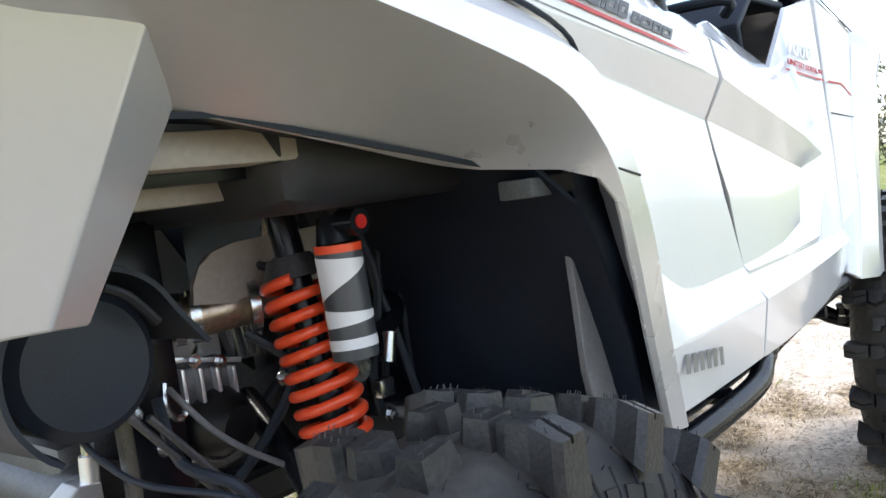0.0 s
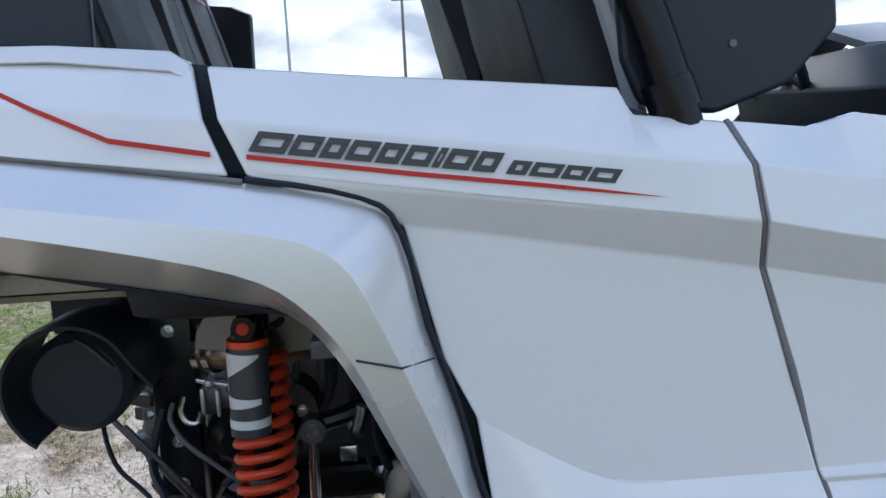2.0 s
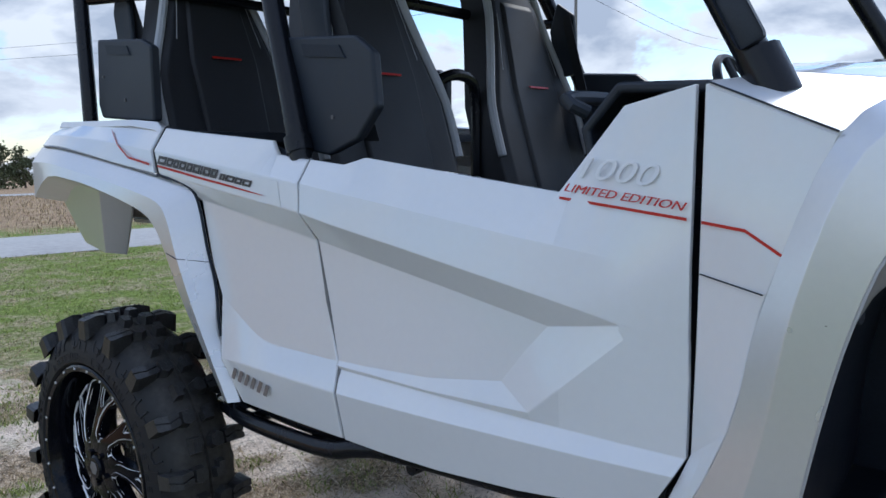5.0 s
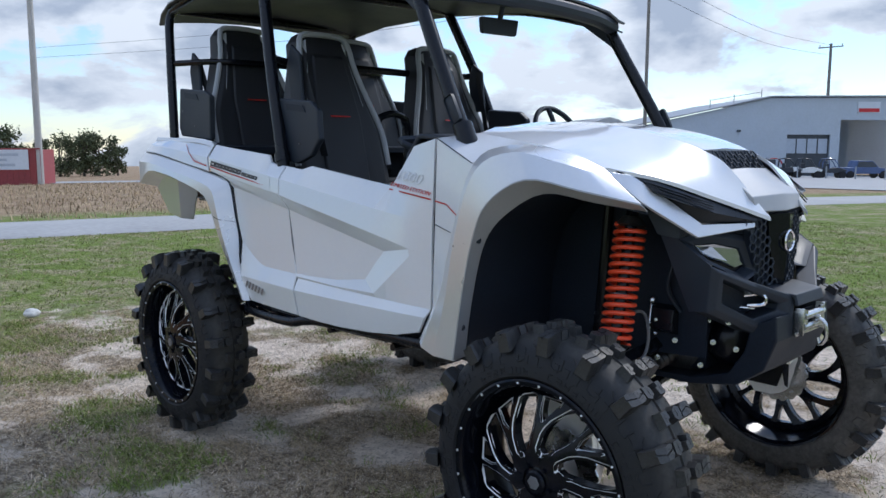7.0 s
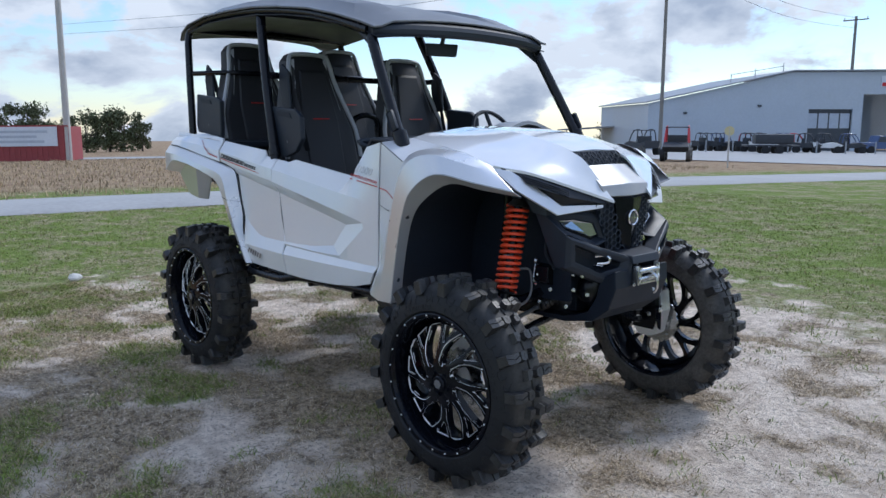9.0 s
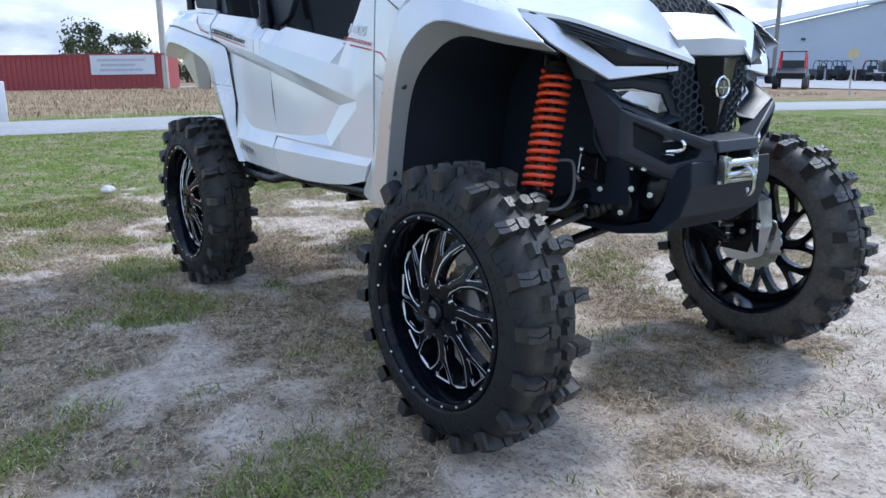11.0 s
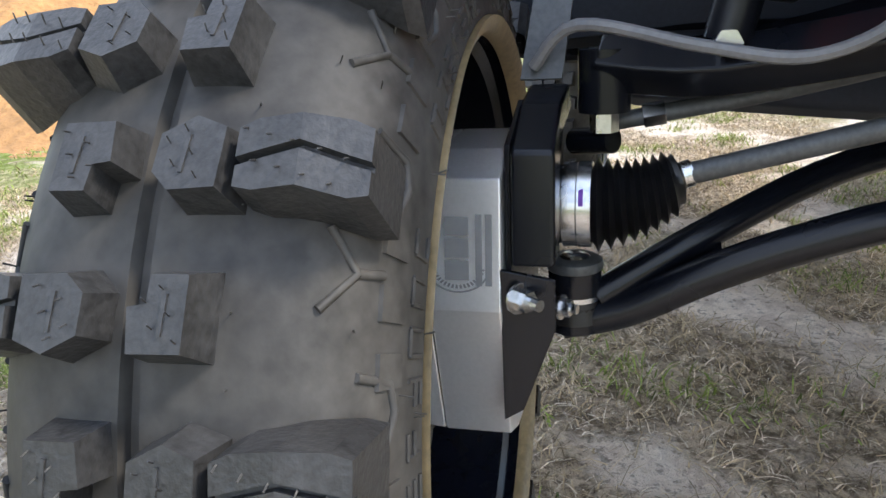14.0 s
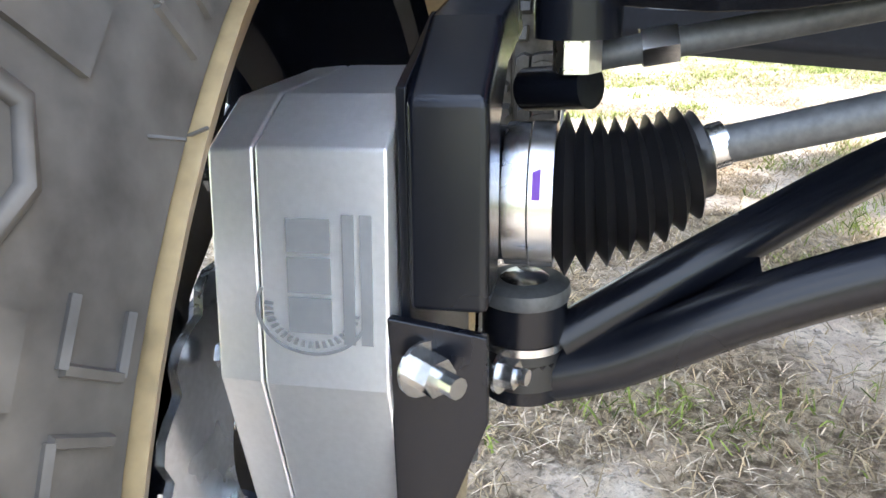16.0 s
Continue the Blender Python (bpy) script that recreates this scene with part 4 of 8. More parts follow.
bm = cyl((0, -0.001, 0), (0, 0.003, 0), 0.024, seg=32)
part("badge_disc", bm, M_DARKSTEEL, shield, "dark disc in the badge", at=pose(2.640, 0, 1.098, 0, 0, -90))
for w, h in ((0.004, 0.040), (0.040, 0.004)):
    part("badge_bar", box((2.644, 0, 1.098), (0.003, w, h)), M_CHROME, shield, "bright plain bar")
# winch, tray, skid plate
part("winch_cover", loft([[(2.60, -0.14, 0.952), (2.60, 0.14, 0.952)], [(2.715, -0.105, 0.940), (2.715, 0.105, 0.940)], [(2.725, -0.105, 0.905), (2.725, 0.105, 0.905)]], 0.012, 2), M_PLASTIC, utv, "grey-black winch cover", bevel=0.004)
fair = part("fairlead", box((2.715, 0, 0.808), (0.008, 0.19, 0.012), bev=0.002), M_STEEL, utv, "bright steel roller fairlead")
for s in (-1, 1):
    part("fairlead_side", box((2.722, s * 0.082, 0.85), (0.03, 0.006, 0.088), bev=0.002), M_STEEL, fair)
    part("side_roller", cyl((2.732, s * 0.066, 0.815), (2.732, s * 0.066, 0.888), 0.009, seg=14), M_STEEL, fair)
part("roller", cyl((2.73, -0.078, 0.868), (2.73, 0.078, 0.868), 0.013, seg=16), M_STEEL, fair)
part("roller", cyl((2.73, -0.078, 0.832), (2.73, 0.078, 0.832), 0.013, seg=16), M_STEEL, fair)
bm = tube([(2.745, 0.02, 0.85), (2.765, 0.02, 0.835), (2.768, 0.022, 0.79), (2.752, 0.024, 0.765), (2.742, 0.026, 0.785)], 0.0065, 8, 5)
cyl((2.735, 0.02, 0.85), (2.748, 0.02, 0.85), 0.012, bm=bm)
part("winch_hook", bm, M_STEEL, utv, "steel winch hook hanging from the fairlead")
prof = [(2.70, 0.88), (2.705, 0.80), (2.668, 0.70), (2.58, 0.635), (2.42, 0.605), (2.15, 0.605), (2.15, 0.625), (2.42, 0.63), (2.55, 0.67), (2.60, 0.75), (2.62, 0.84)]
bm = prism([(x, -0.205, z) for x, z in prof], (0, 0.41, 0))
part("skid_plate", bm, M_LINER, utv, "black front skid plate", smooth=False, bevel=0.006)
bm = bmesh.new()
box((2.33, 0, 0.95), (0.26, 0.42, 0.40), bm)
box((2.36, 0, 0.74), (0.16, 0.28, 0.20), bm)
part("front_bulkhead", bm, M_LINER, utv, "black front bulkhead", smooth=False, bevel=0.01)
bm = box((1.20, 0, 0.645), (2.1, 0.46, 0.07), bev=0.015)
part("chassis", bm, M_FRAME, utv, "black chassis pan", smooth=False)


def liners(s):
    prof = [(1.868, 0.695), (1.885, 0.92), (1.94, 1.10), (2.03, 1.195), (2.16, 1.262), (2.31, 1.24), (2.43, 1.205)]
    bm = loft([[(x, s * 0.728 if i < 4 else s * (0.70, 0.63, 0.53)[i - 4], z) for i, (x, z) in enumerate(prof)], [(x, s * 0.48, z + 0.02) for x, z in prof], [(x - 0.02, s * 0.26, z + 0.02) for x, z in prof]], 0.006, 3, True)
    part("front_wheel_liner", bm, M_LINER, utv, "black front wheel well liner", sharp=45)
    part("inner_wall", prism(S(s, [(1.85, 0.262, 0.68), (1.87, 0.262, 1.05), (2.0, 0.262, 1.24), (2.2, 0.262, 1.30), (2.5, 0.262, 1.20), (2.5, 0.262, 0.72), (2.2, 0.262, 0.70)]), (0, -s * 0.01, 0)), M_LINER, utv, smooth=False)
    # rear well
    part("rear_well_front_wall", loft([S(s, [(0.49, 0.765, 0.66), (0.425, 0.785, 0.84), (0.375, 0.785, 0.96), (0.33, 0.785, 1.04), (0.27, 0.76, 1.10)]), S(s, [(0.50, 0.50, 0.66), (0.46, 0.50, 0.84), (0.42, 0.50, 0.98), (0.36, 0.50, 1.08), (0.27, 0.50, 1.16)]), S(s, [(0.47, 0.22, 0.66), (0.45, 0.22, 0.84), (0.42, 0.22, 0.98), (0.36, 0.22, 1.08), (0.27, 0.22, 1.16)])], 0.006, 3), M_LINER, utv, "black rear wheel well wall", sharp=45)
    part("splash_strip", prism(S(s, [(0.372, 0.738, 0.982), (0.428, 0.738, 0.974), (0.462, 0.738, 0.72), (0.398, 0.738, 0.72), (0.378, 0.738, 0.813)]), (0, -s * 0.012, 0)), M_CABLE, utv, "grey plastic splash strip", smooth=False, bevel=0.003)
    part("well_bracket", box((0.315, s * 0.735, 1.068), (0.10, 0.05, 0.024), bev=0.004), M_SHAFT, utv, "grey bracket under the flare")
    part("rear_well_roof", loft([S(s, [(-0.52, 0.67, 1.18), (-0.1, 0.685, 1.176), (0.24, 0.71, 1.106)]), S(s, [(-0.52, 0.2, 1.24), (-0.1, 0.2, 1.245), (0.26, 0.2, 1.20)])], 0.006, 3), M_LINER, utv, "black rear wheel well roof", sharp=45)
    part("bed_beam", box((-0.17, s * 0.60, 1.150), (0.60, 0.05, 0.035), bev=0.004), M_BEIGE, utv, "beige bed support beam")
    part("bed_beam", box((-0.20, s * 0.50, 1.125), (0.50, 0.04, 0.05), bev=0.004), M_BEIGE, utv, "beige bed support beam")
    part("bed_beam", box((-0.20, s * 0.56, 1.135), (0.62, 0.03, 0.03), bev=0.003), M_FRAME, utv)


for s in (-1, 1):
    liners(s)

for s in (-1, 1):
    bm = prism(S(s, [(1.66, 0.10, 0.70), (1.93, 0.10, 0.70), (1.93, 0.10, 0.585), (1.88, 0.10, 0.567), (1.66, 0.10, 0.567)]), (0, s * 0.47, 0))
    for v in bm.verts:
        if abs(v.co.y) > 0.3 and v.co.z < 0.65:
            v.co.z += 0.042
    part("footwell", bm, M_LINER, utv, "black moulded footwell underside", smooth=False, bevel=0.01)

# ---- cabin ----
R_T = 0.0235
for s in (-1, 1):
    part("roof_post", tube(S(s, [(-0.345, 0.70, 1.42), (-0.36, 0.695, 1.60), (-0.43, 0.665, 1.90), (-0.51, 0.62, 2.10), (-0.40, 0.60, 2.165)]), R_T, 14, 6), M_FRAME, utv, "black roll cage post")
    part("roof_post", tube(S(s, [(0.745, 0.722, 1.30), (0.70, 0.712, 1.45), (0.575, 0.672, 1.78), (0.41, 0.60, 2.16)]), R_T + 0.004, 14, 6), M_FRAME, utv, "black roll cage post")
    part("post_clamp", tube(S(s, [(0.735, 0.720, 1.335), (0.722, 0.718, 1.372)]), R_T + 0.010, 14, curve=False), M_FRAME, utv)
    ap = part("roof_post", tube(S(s, [(1.80, 0.665, 1.42), (1.72, 0.655, 1.56), (1.50, 0.612, 1.94)]), R_T + 0.004, 14, 4), M_FRAME, utv, "black windscreen post")
    part("post_foot", tube(S(s, [(1.815, 0.668, 1.40), (1.775, 0.662, 1.475)]), R_T + 0.013, 14, curve=False), M_FRAME, ap)
    part("foot_plate", box((1.755, s * 0.69, 1.53), (0.045, 0.006, 0.10), rot=pose(0, 0, 0, 0, -28, 0), bev=0.01), M_PLASTIC, ap)
    part("roof_rail", tube(S(s, [(-0.50, 0.61, 2.13), (-0.2, 0.61, 2.185), (0.40, 0.61, 2.175), (1.0, 0.61, 2.10), (1.48, 0.61, 1.975)]), R_T + 0.004, 14, 6), M_FRAME, utv, "black roof side rail")
    part("gusset", prism(S(s, [(1.47, 0.60, 1.985), (1.20, 0.60, 2.06), (1.35, 0.60, 1.99), (1.56, 0.62, 1.84)]), (0, -s * 0.02, 0)), M_PLASTIC, utv, "black roof corner gusset", smooth=False, bevel=0.004)
    part("cage_brace", tube(S(s, [(-0.38, 0.66, 1.84), (-0.10, 0.50, 1.84), (-0.10, 0.0, 1.84)]), 0.016, 10, 4), M_FRAME, utv)
    part("cage_brace", tube(S(s, [(0.56, 0.66, 1.80), (0.50, 0.50, 1.79), (0.50, 0.0, 1.79)]), 0.018, 10, 4), M_FRAME, utv)
    for x, z in ((-0.32, 1.90), (0.62, 1.86)):
        part("belt_guide", prism(S(s, [(x, 0.60, z), (x + 0.07, 0.60, z - 0.05), (x + 0.09, 0.60, z - 0.26), (x + 0.0, 0.60, z - 0.27), (x - 0.03, 0.60, z - 0.10)]), (0, -s * 0.02, 0)), M_PLASTIC, utv, "black seat belt guide", smooth=False, bevel=0.008)
        part("seat_belt", loft([S(s, [(x + 0.02, 0.585, z - 0.05), (x + 0.10, 0.56, z - 0.30), (x + 0.16, 0.55, z - 0.50)]), S(s, [(x + 0.06, 0.575, z - 0.05), (x + 0.14, 0.55, z - 0.30), (x + 0.20, 0.54, z - 0.50)])], 0.002, 3), M_SEAT, utv, "black seat belt webbing")
    for pts in ([(-0.29, 1.705), (-0.02, 1.68), (0.035, 1.655), (0.03, 1.43), (-0.29, 1.455), (-0.31, 1.50)], [(0.66, 1.615), (0.90, 1.595), (0.955, 1.555), (0.965, 1.43), (0.90, 1.36), (0.80, 1.325), (0.70, 1.34), (0.675, 1.40)]):
        bol = part("side_bolster", prism(S(s, [(x, 0.69, z) for x, z in pts]), (0, -s * 0.035, 0), top=0.96), M_PLASTIC, utv, "black moulded shoulder bolster", smooth=False, bevel=0.01)
        cx, cz = pts[0]
        part("bolster_recess", prism(S(s, [(cx + 0.06, 0.694, cz - 0.025), (cx + 0.19, 0.694, cz - 0.04), (cx + 0.21, 0.694, cz - 0.07), (cx + 0.07, 0.694, cz - 0.055)]), (0, -s * 0.006, 0)), M_LINER, bol, smooth=False)
        for bx, bz in ((cx + 0.03, cz - 0.12), (cx + 0.16, cz - 0.2)):
            part("rivet", cyl((bx, s * 0.69, bz), (bx, s * 0.693, bz), 0.005, seg=10), M_DARKSTEEL, bol)


def seat(x, y, z):
    """x, y, z: the middle of the backrest's foot."""
    lean = 0.28
    outline = [(-0.25, -0.10), (-0.26, 0.18), (-0.255, 0.34), (-0.20, 0.50), (-0.155, 0.64), (-0.14, 0.74), (-0.10, 0.785), (0.10, 0.785), (0.14, 0.74), (0.155, 0.64), (0.20, 0.50), (0.255, 0.34), (0.26, 0.18), (0.25, -0.10)]
    at = lambda u, v, d: (x + d - v * lean, y + u, z + v)
    bm = bmesh.new()
    rings = []
    for k, (sc, d) in enumerate(((1.0, -0.06), (1.02, 0.0), (1.0, 0.045), (0.86, 0.065))):
        rings.append([at(u * sc, 0.34 + (v - 0.34) * sc, d) for u, v in outline])
    vs = grid_faces(bm, rings, close_v=True)
    bm.faces.new(vs[0])
    bm.faces.new(vs[-1])
    back = part("seat", bm, M_SEAT, utv, "black vinyl bucket seat with grey piping", sharp=50, bevel=0.006)
    part("seat_insert", prism([at(u, v, 0.062) for u, v in ((-0.12, 0.0), (-0.13, 0.40), (-0.09, 0.70), (0.09, 0.70), (0.13, 0.40), (0.12, 0.0))], (0.014, 0, 0.003), top=0.93), M_SEAT, back, bevel=0.006, smooth=False)
    part("seat_piping", tube([at(u * 1.0, v, 0.055) for u, v in outline[1:-1]], 0.014, 8, 3), M_SEATGREY, back, "grey seat edge piping")
    for sd in (-1, 1):
        part("head_wing", loft([[at(sd * 0.105, 0.76, 0.062), at(sd * 0.125, 0.62, 0.066), at(sd * 0.16, 0.46, 0.066)], [at(sd * 0.142, 0.74, 0.040), at(sd * 0.160, 0.63, 0.042), at(sd * 0.205, 0.49, 0.042)]], 0.008, 4), M_SEATGREY, back, "grey headrest edge")
    part("seat_tab", prism([at(u, v, 0.082) for u, v in ((-0.055, 0.405), (0.055, 0.405), (0.055, 0.411), (-0.055, 0.411))], (0.004, 0, 0)), M_RED, back, "thin red stitched line", smooth=False)
    bm = box((x + 0.28, y, z - 0.09), (0.52, 0.52, 0.15), bev=0.05)
    part("seat_cushion", bm, M_SEAT, back, "black seat cushion", sharp=60)
    part("cushion_piping", tube([(x + 0.05, y - 0.255, z - 0.03), (x + 0.50, y - 0.255, z - 0.035), (x + 0.535, y - 0.2, z - 0.04), (x + 0.535, y + 0.2, z - 0.04), (x + 0.50, y + 0.255, z - 0.035), (x + 0.05, y + 0.255, z - 0.03)], 0.008, 8, 4), M_SEATGREY, back)
    if x > 0.3:
        part("seat_base", box((x + 0.27, y, z - 0.26), (0.42, 0.44, 0.2), bev=0.02), M_PLASTIC, back)


for y in (-0.37, 0.37):
    seat(0.715, y, 1.135)
    seat(-0.02, y, 1.24)
part("dashboard", loft([[(1.72, -0.66, 1.44), (1.72, 0, 1.47), (1.72, 0.66, 1.44)], [(1.52, -0.64, 1.45), (1.50, 0, 1.46), (1.52, 0.64, 1.45)], [(1.44, -0.63, 1.37), (1.42, 0, 1.36), (1.44, 0.63, 1.37)], [(1.50, -0.63, 1.12), (1.48, 0, 1.05), (1.50, 0.63, 1.12)]], 0.02, 3), M_PLASTIC, utv, "black dashboard", bevel=0.008)
part("gauge_hood", loft([[(1.70, 0.12, 1.47), (1.69, 0.35, 1.535), (1.70, 0.58, 1.47)], [(1.54, 0.15, 1.47), (1.50, 0.35, 1.525), (1.54, 0.55, 1.47)]], 0.02, 4, True), M_GREY, utv, "grey instrument hood")
bm = bmesh.new()
bm2 = lathe([(0.172, 0.0), (0.165, 0.012), (0.155, 0.012), (0.148, 0.0), (0.155, -0.012), (0.165, -0.012)], 40, closed=True)
join(bm, bm2)
for k in (90, 210, 330):
    a = radians(k)
    cyl((0.03 * math.cos(a), 0, 0.03 * math.sin(a)), (0.155 * math.cos(a), 0, 0.155 * math.sin(a)), 0.012, seg=8, bm=bm)
cyl((0, -0.02, 0), (0, 0.02, 0), 0.045, bm=bm)
bmesh.ops.transform(bm, matrix=pose(1.40, 0.37, 1.445, 28, 0, -90), verts=bm.verts)
part("steering_wheel", bm, M_PLASTIC, utv, "black steering wheel")
part("steering_column", cyl((1.41, 0.37, 1.44), (1.60, 0.37, 1.33), 0.022), M_PLASTIC, utv)
part("grab_bar", tube([(1.44, -0.60, 1.40), (1.40, -0.60, 1.43), (1.40, -0.22, 1.43), (1.44, -0.22, 1.40)], 0.014, 10, 4), M_PLASTIC, utv, "black grab bar")
part("console", box((0.95, 0, 0.97), (0.9, 0.16, 0.42), bev=0.03), M_PLASTIC, utv, "black centre console")
part("rear_grab_bar", tube([(0.62, -0.10, 1.25), (0.62, -0.10, 1.50), (0.63, -0.05, 1.56), (0.63, 0.05, 1.56), (0.62, 0.10, 1.50), (0.62, 0.10, 1.25)], 0.018, 10, 5), M_FRAME, utv, "black passenger grab hoop")
mir = part("rear_view_mirror", prism([(1.34, -0.10, 1.885), (1.345, -0.115, 1.955), (1.345, 0.13, 1.962), (1.34, 0.12, 1.89)], (-0.03, 0, 0), top=0.93), M_PLASTIC, utv, "black cabin mirror", smooth=False, bevel=0.008)
part("mirror_stem", cyl((1.345, 0.0, 1.95), (1.37, 0.0, 2.04), 0.012), M_PLASTIC, mir)
# roof
def roof_z(x, v):
    base = np.interp(x, [-0.70, -0.62, -0.30, 0.30, 0.90, 1.35, 1.56], [2.105, 2.150, 2.215, 2.222, 2.170, 2.075, 2.005])
    return float(base) + 0.045 * (1 - v * v) - 0.02 * (abs(v) > 0.9)


xs = [-0.70, -0.62, -0.45, -0.2, 0.1, 0.4, 0.7, 1.0, 1.25, 1.45, 1.56]
vsv = [-1, -0.93, -0.8, -0.55, -0.5, -0.2, 0, 0.2, 0.5, 0.55, 0.8, 0.93, 1]
wid = lambda x: 0.66 - 0.05 * max(0, (x - 1.2)) - 0.06 * max(0.0, -0.5 - x) / 0.2
rib = lambda x, v: 0.022 if abs(v) in (0.55, 0.8) and -0.5 < x < 1.3 else 0.0
bm = loft([[(x, v * wid(x), roof_z(x, v) + rib(x, v)) for x in xs] for v in vsv], 0.012, 2)
roof = part("roof", bm, M_ROOF, utv, "pale moulded plastic roof with ribs", sharp=25, bevel=0.004)
bm = loft([[(x, v * (wid(x) - 0.02), roof_z(x, v) - 0.045 - 0.02 * (abs(v) < 0.9)) for x in xs[1:]] for v in vsv], 0.006, 1)
part("roof_lining", bm, M_LINER, roof, "black roof underside")
part("roof_front_bar", tube([(1.50, -0.62, 1.965), (1.54, -0.4, 1.985), (1.55, 0, 1.995), (1.54, 0.4, 1.985), (1.50, 0.62, 1.965)], 0.035, 10, 4), M_PLASTIC, utv, "black roof front bar")
part("roof_cross_bar", cyl((0.41, -0.61, 2.165), (0.41, 0.61, 2.165), R_T), M_FRAME, utv)
part("roof_cross_bar", cyl((-0.48, -0.61, 2.135), (-0.48, 0.61, 2.135), R_T), M_FRAME, utv)
# rock sliders
for s in (-1, 1):
    sl = part("rock_slider", tube(S(s, [(0.30, 0.68, 0.625), (0.46, 0.750, 0.650), (0.60, 0.775, 0.650), (0.86, 0.785, 0.655), (0.96, 0.772, 0.674), (1.05, 0.755, 0.682), (1.40, 0.75, 0.695), (1.69, 0.75, 0.70)]), 0.021, 14, 5), M_FRAME, utv, "black tubular rock slider")
    part("inner_rail", tube(S(s, [(0.36, 0.70, 0.675), (0.70, 0.735, 0.672), (1.05, 0.735, 0.672), (1.68, 0.735, 0.69)]), 0.018, 12, 3), M_FRAME, sl)
    for x in (0.55, 0.80, 1.1, 1.5):
        part("slider_bracket", cyl((x, s * 0.62, 0.65), (x, s * 0.765 if x < 1 else s * 0.75, 0.655), 0.015, seg=10), M_FRAME, sl)

# ---- wheels ----
HUB_Z, TR = 0.432, 0.428


def tyre_mesh():
    # carcass: outline of half a section, turned round the axle (y)
    half = [(0.3035, 0.095), (0.3065, 0.112), (0.316, 0.1205), (0.330, 0.1195), (0.350, 0.1165), (0.372, 0.111), (0.390, 0.103), (0.405, 0.091), (0.417, 0.075), (0.4245, 0.055), (TR, 0.030)]
    prof = [(r, -y) for r, y in half] + [(TR + 0.001, -0.006), (TR - 0.006, -0.003), (TR - 0.006, 0.003), (TR + 0.001, 0.006)] + [(r, y) for r, y in half[::-1]]
    bm = lathe(prof, 96)
    return bm


def lug_block(kind):
    """A tread block on the crown, its foot at z = 0: x along the tyre's run, y across."""
    bm = bmesh.new()
    if kind == 0:
        o = [(-0.022, -0.024), (0.018, -0.026), (0.026, -0.006), (0.014, 0.016), (-0.012, 0.018), (-0.024, 0.006)]
    else:
        o = [(-0.023, -0.016), (0.024, -0.018), (0.024, 0.006), (0.006, 0.008), (0.004, 0.020), (-0.024, 0.018)]
    lean = 0.80
    prism([(x * 0.98, y * 1.02, -0.004) for x, y in o], (0, 0, 0.029), bm, top=lean)
    # a sipe ridge on top
    prism([(-0.010, -0.0022, 0.0248), (0.010, -0.0042, 0.0248), (0.010, -0.002, 0.0248), (-0.010, 0.0, 0.0248)], (0, 0, 0.0012), bm)
    for q in range(5):
        sx, sy = -0.013 + q * 0.0062, -0.010 + 0.017 * ((q * 3) % 5) / 4
        cyl((sx, sy, 0.0245), (sx + 0.002, sy, 0.0295), 0.0005, seg=4, bm=bm)
    return bm


def lug_shoulder():
    """A paddle that wraps the shoulder: two slabs with a chevron groove between; y grows outwards."""
    bm = bmesh.new()
    fall = lambda y: -0.30 * max(0.0, y - 0.036)
    ys = (0.004, 0.014, 0.036, 0.060, 0.070)
    cv = (0.004, 0.001, -0.005, 0.001, 0.003)
    lo = (-0.014, -0.019, -0.0215, -0.0205, -0.017)
    hi = (0.017, 0.019, 0.0165, 0.0205, 0.018)

    def slab(xa, xb, z, lean):
        rows = []
        for y, p, q in zip(ys, xa, xb):
            m_, f = (p + q) / 2, fall(y)
            rows.append([(p - 0.0025, y, -0.009 - 0.62 * max(0, y - 0.022)), (m_ + (p - m_) * lean, y * 0.98 + 0.001, z + f), (m_ + (q - m_) * lean, y * 0.98 + 0.001, z + f), (q + 0.0025, y, -0.009 - 0.62 * max(0, y - 0.022))])
        vs = grid_faces(bm, rows)
        bm.faces.new(vs[0])
        bm.faces.new(vs[-1])

    slab(lo, [c - 0.0015 for c in cv], 0.0275, 0.93)
    slab([c + 0.0015 for c in cv], hi, 0.0265, 0.93)
    slab([c - 0.006 for c in cv], [c + 0.006 for c in cv], 0.021, 0.9)
    for q in range(9):
        sx, sy = -0.014 + (q * 7 % 9) * 0.0034, 0.009 + (q * 5 % 9) * 0.0062
        cyl((sx, sy, 0.026 + fall(sy)), (sx + 0.003, sy, 0.032 + fall(sy)), 0.0006, seg=4, bm=bm)
    return bm


def mesh_of(name, bm, m, smooth=True, sharp=32):
    bmesh.ops.recalc_face_normals(bm, faces=bm.faces)
    me = bpy.data.meshes.new(name)
    bm.to_mesh(me)
    bm.free()
    finish(me, m, smooth, sharp)
    return me


# a window between two spokes: its left and right edges, as radius and angle, and the small wedge in the spoke beside it
WIN_R0, WIN_L = (0.046, 0.088, 0.097, 0.140, 0.185, 0.240, 0.250), (-8.0, -6.0, 0.0, -3.0, -11.0, -22.0, -26.0)
WIN_R1, WIN_R = (0.046, 0.088, 0.100, 0.155, 0.200, 0.243, 0.250), (-8.0, -10.0, -22.0, -33.0, -35.5, -36.5, -33.0)
WEDGE_R0, WEDGE_H = (0.172, 0.200, 0.250), (-43.5, -41.0, -41.5)
WEDGE_R1, WEDGE_L = (0.172, 0.205, 0.250), (-44.0, -51.0, -58.5)
spoke_dep = lambda r: float(np.interp(r, [0.06, 0.10, 0.16, 0.255], [-0.100, -0.094, -0.080, -0.052]))


def on_face(r, a, lift=0.0):
    return (r * math.cos(radians(a)), spoke_dep(r) - lift, r * math.sin(radians(a)))


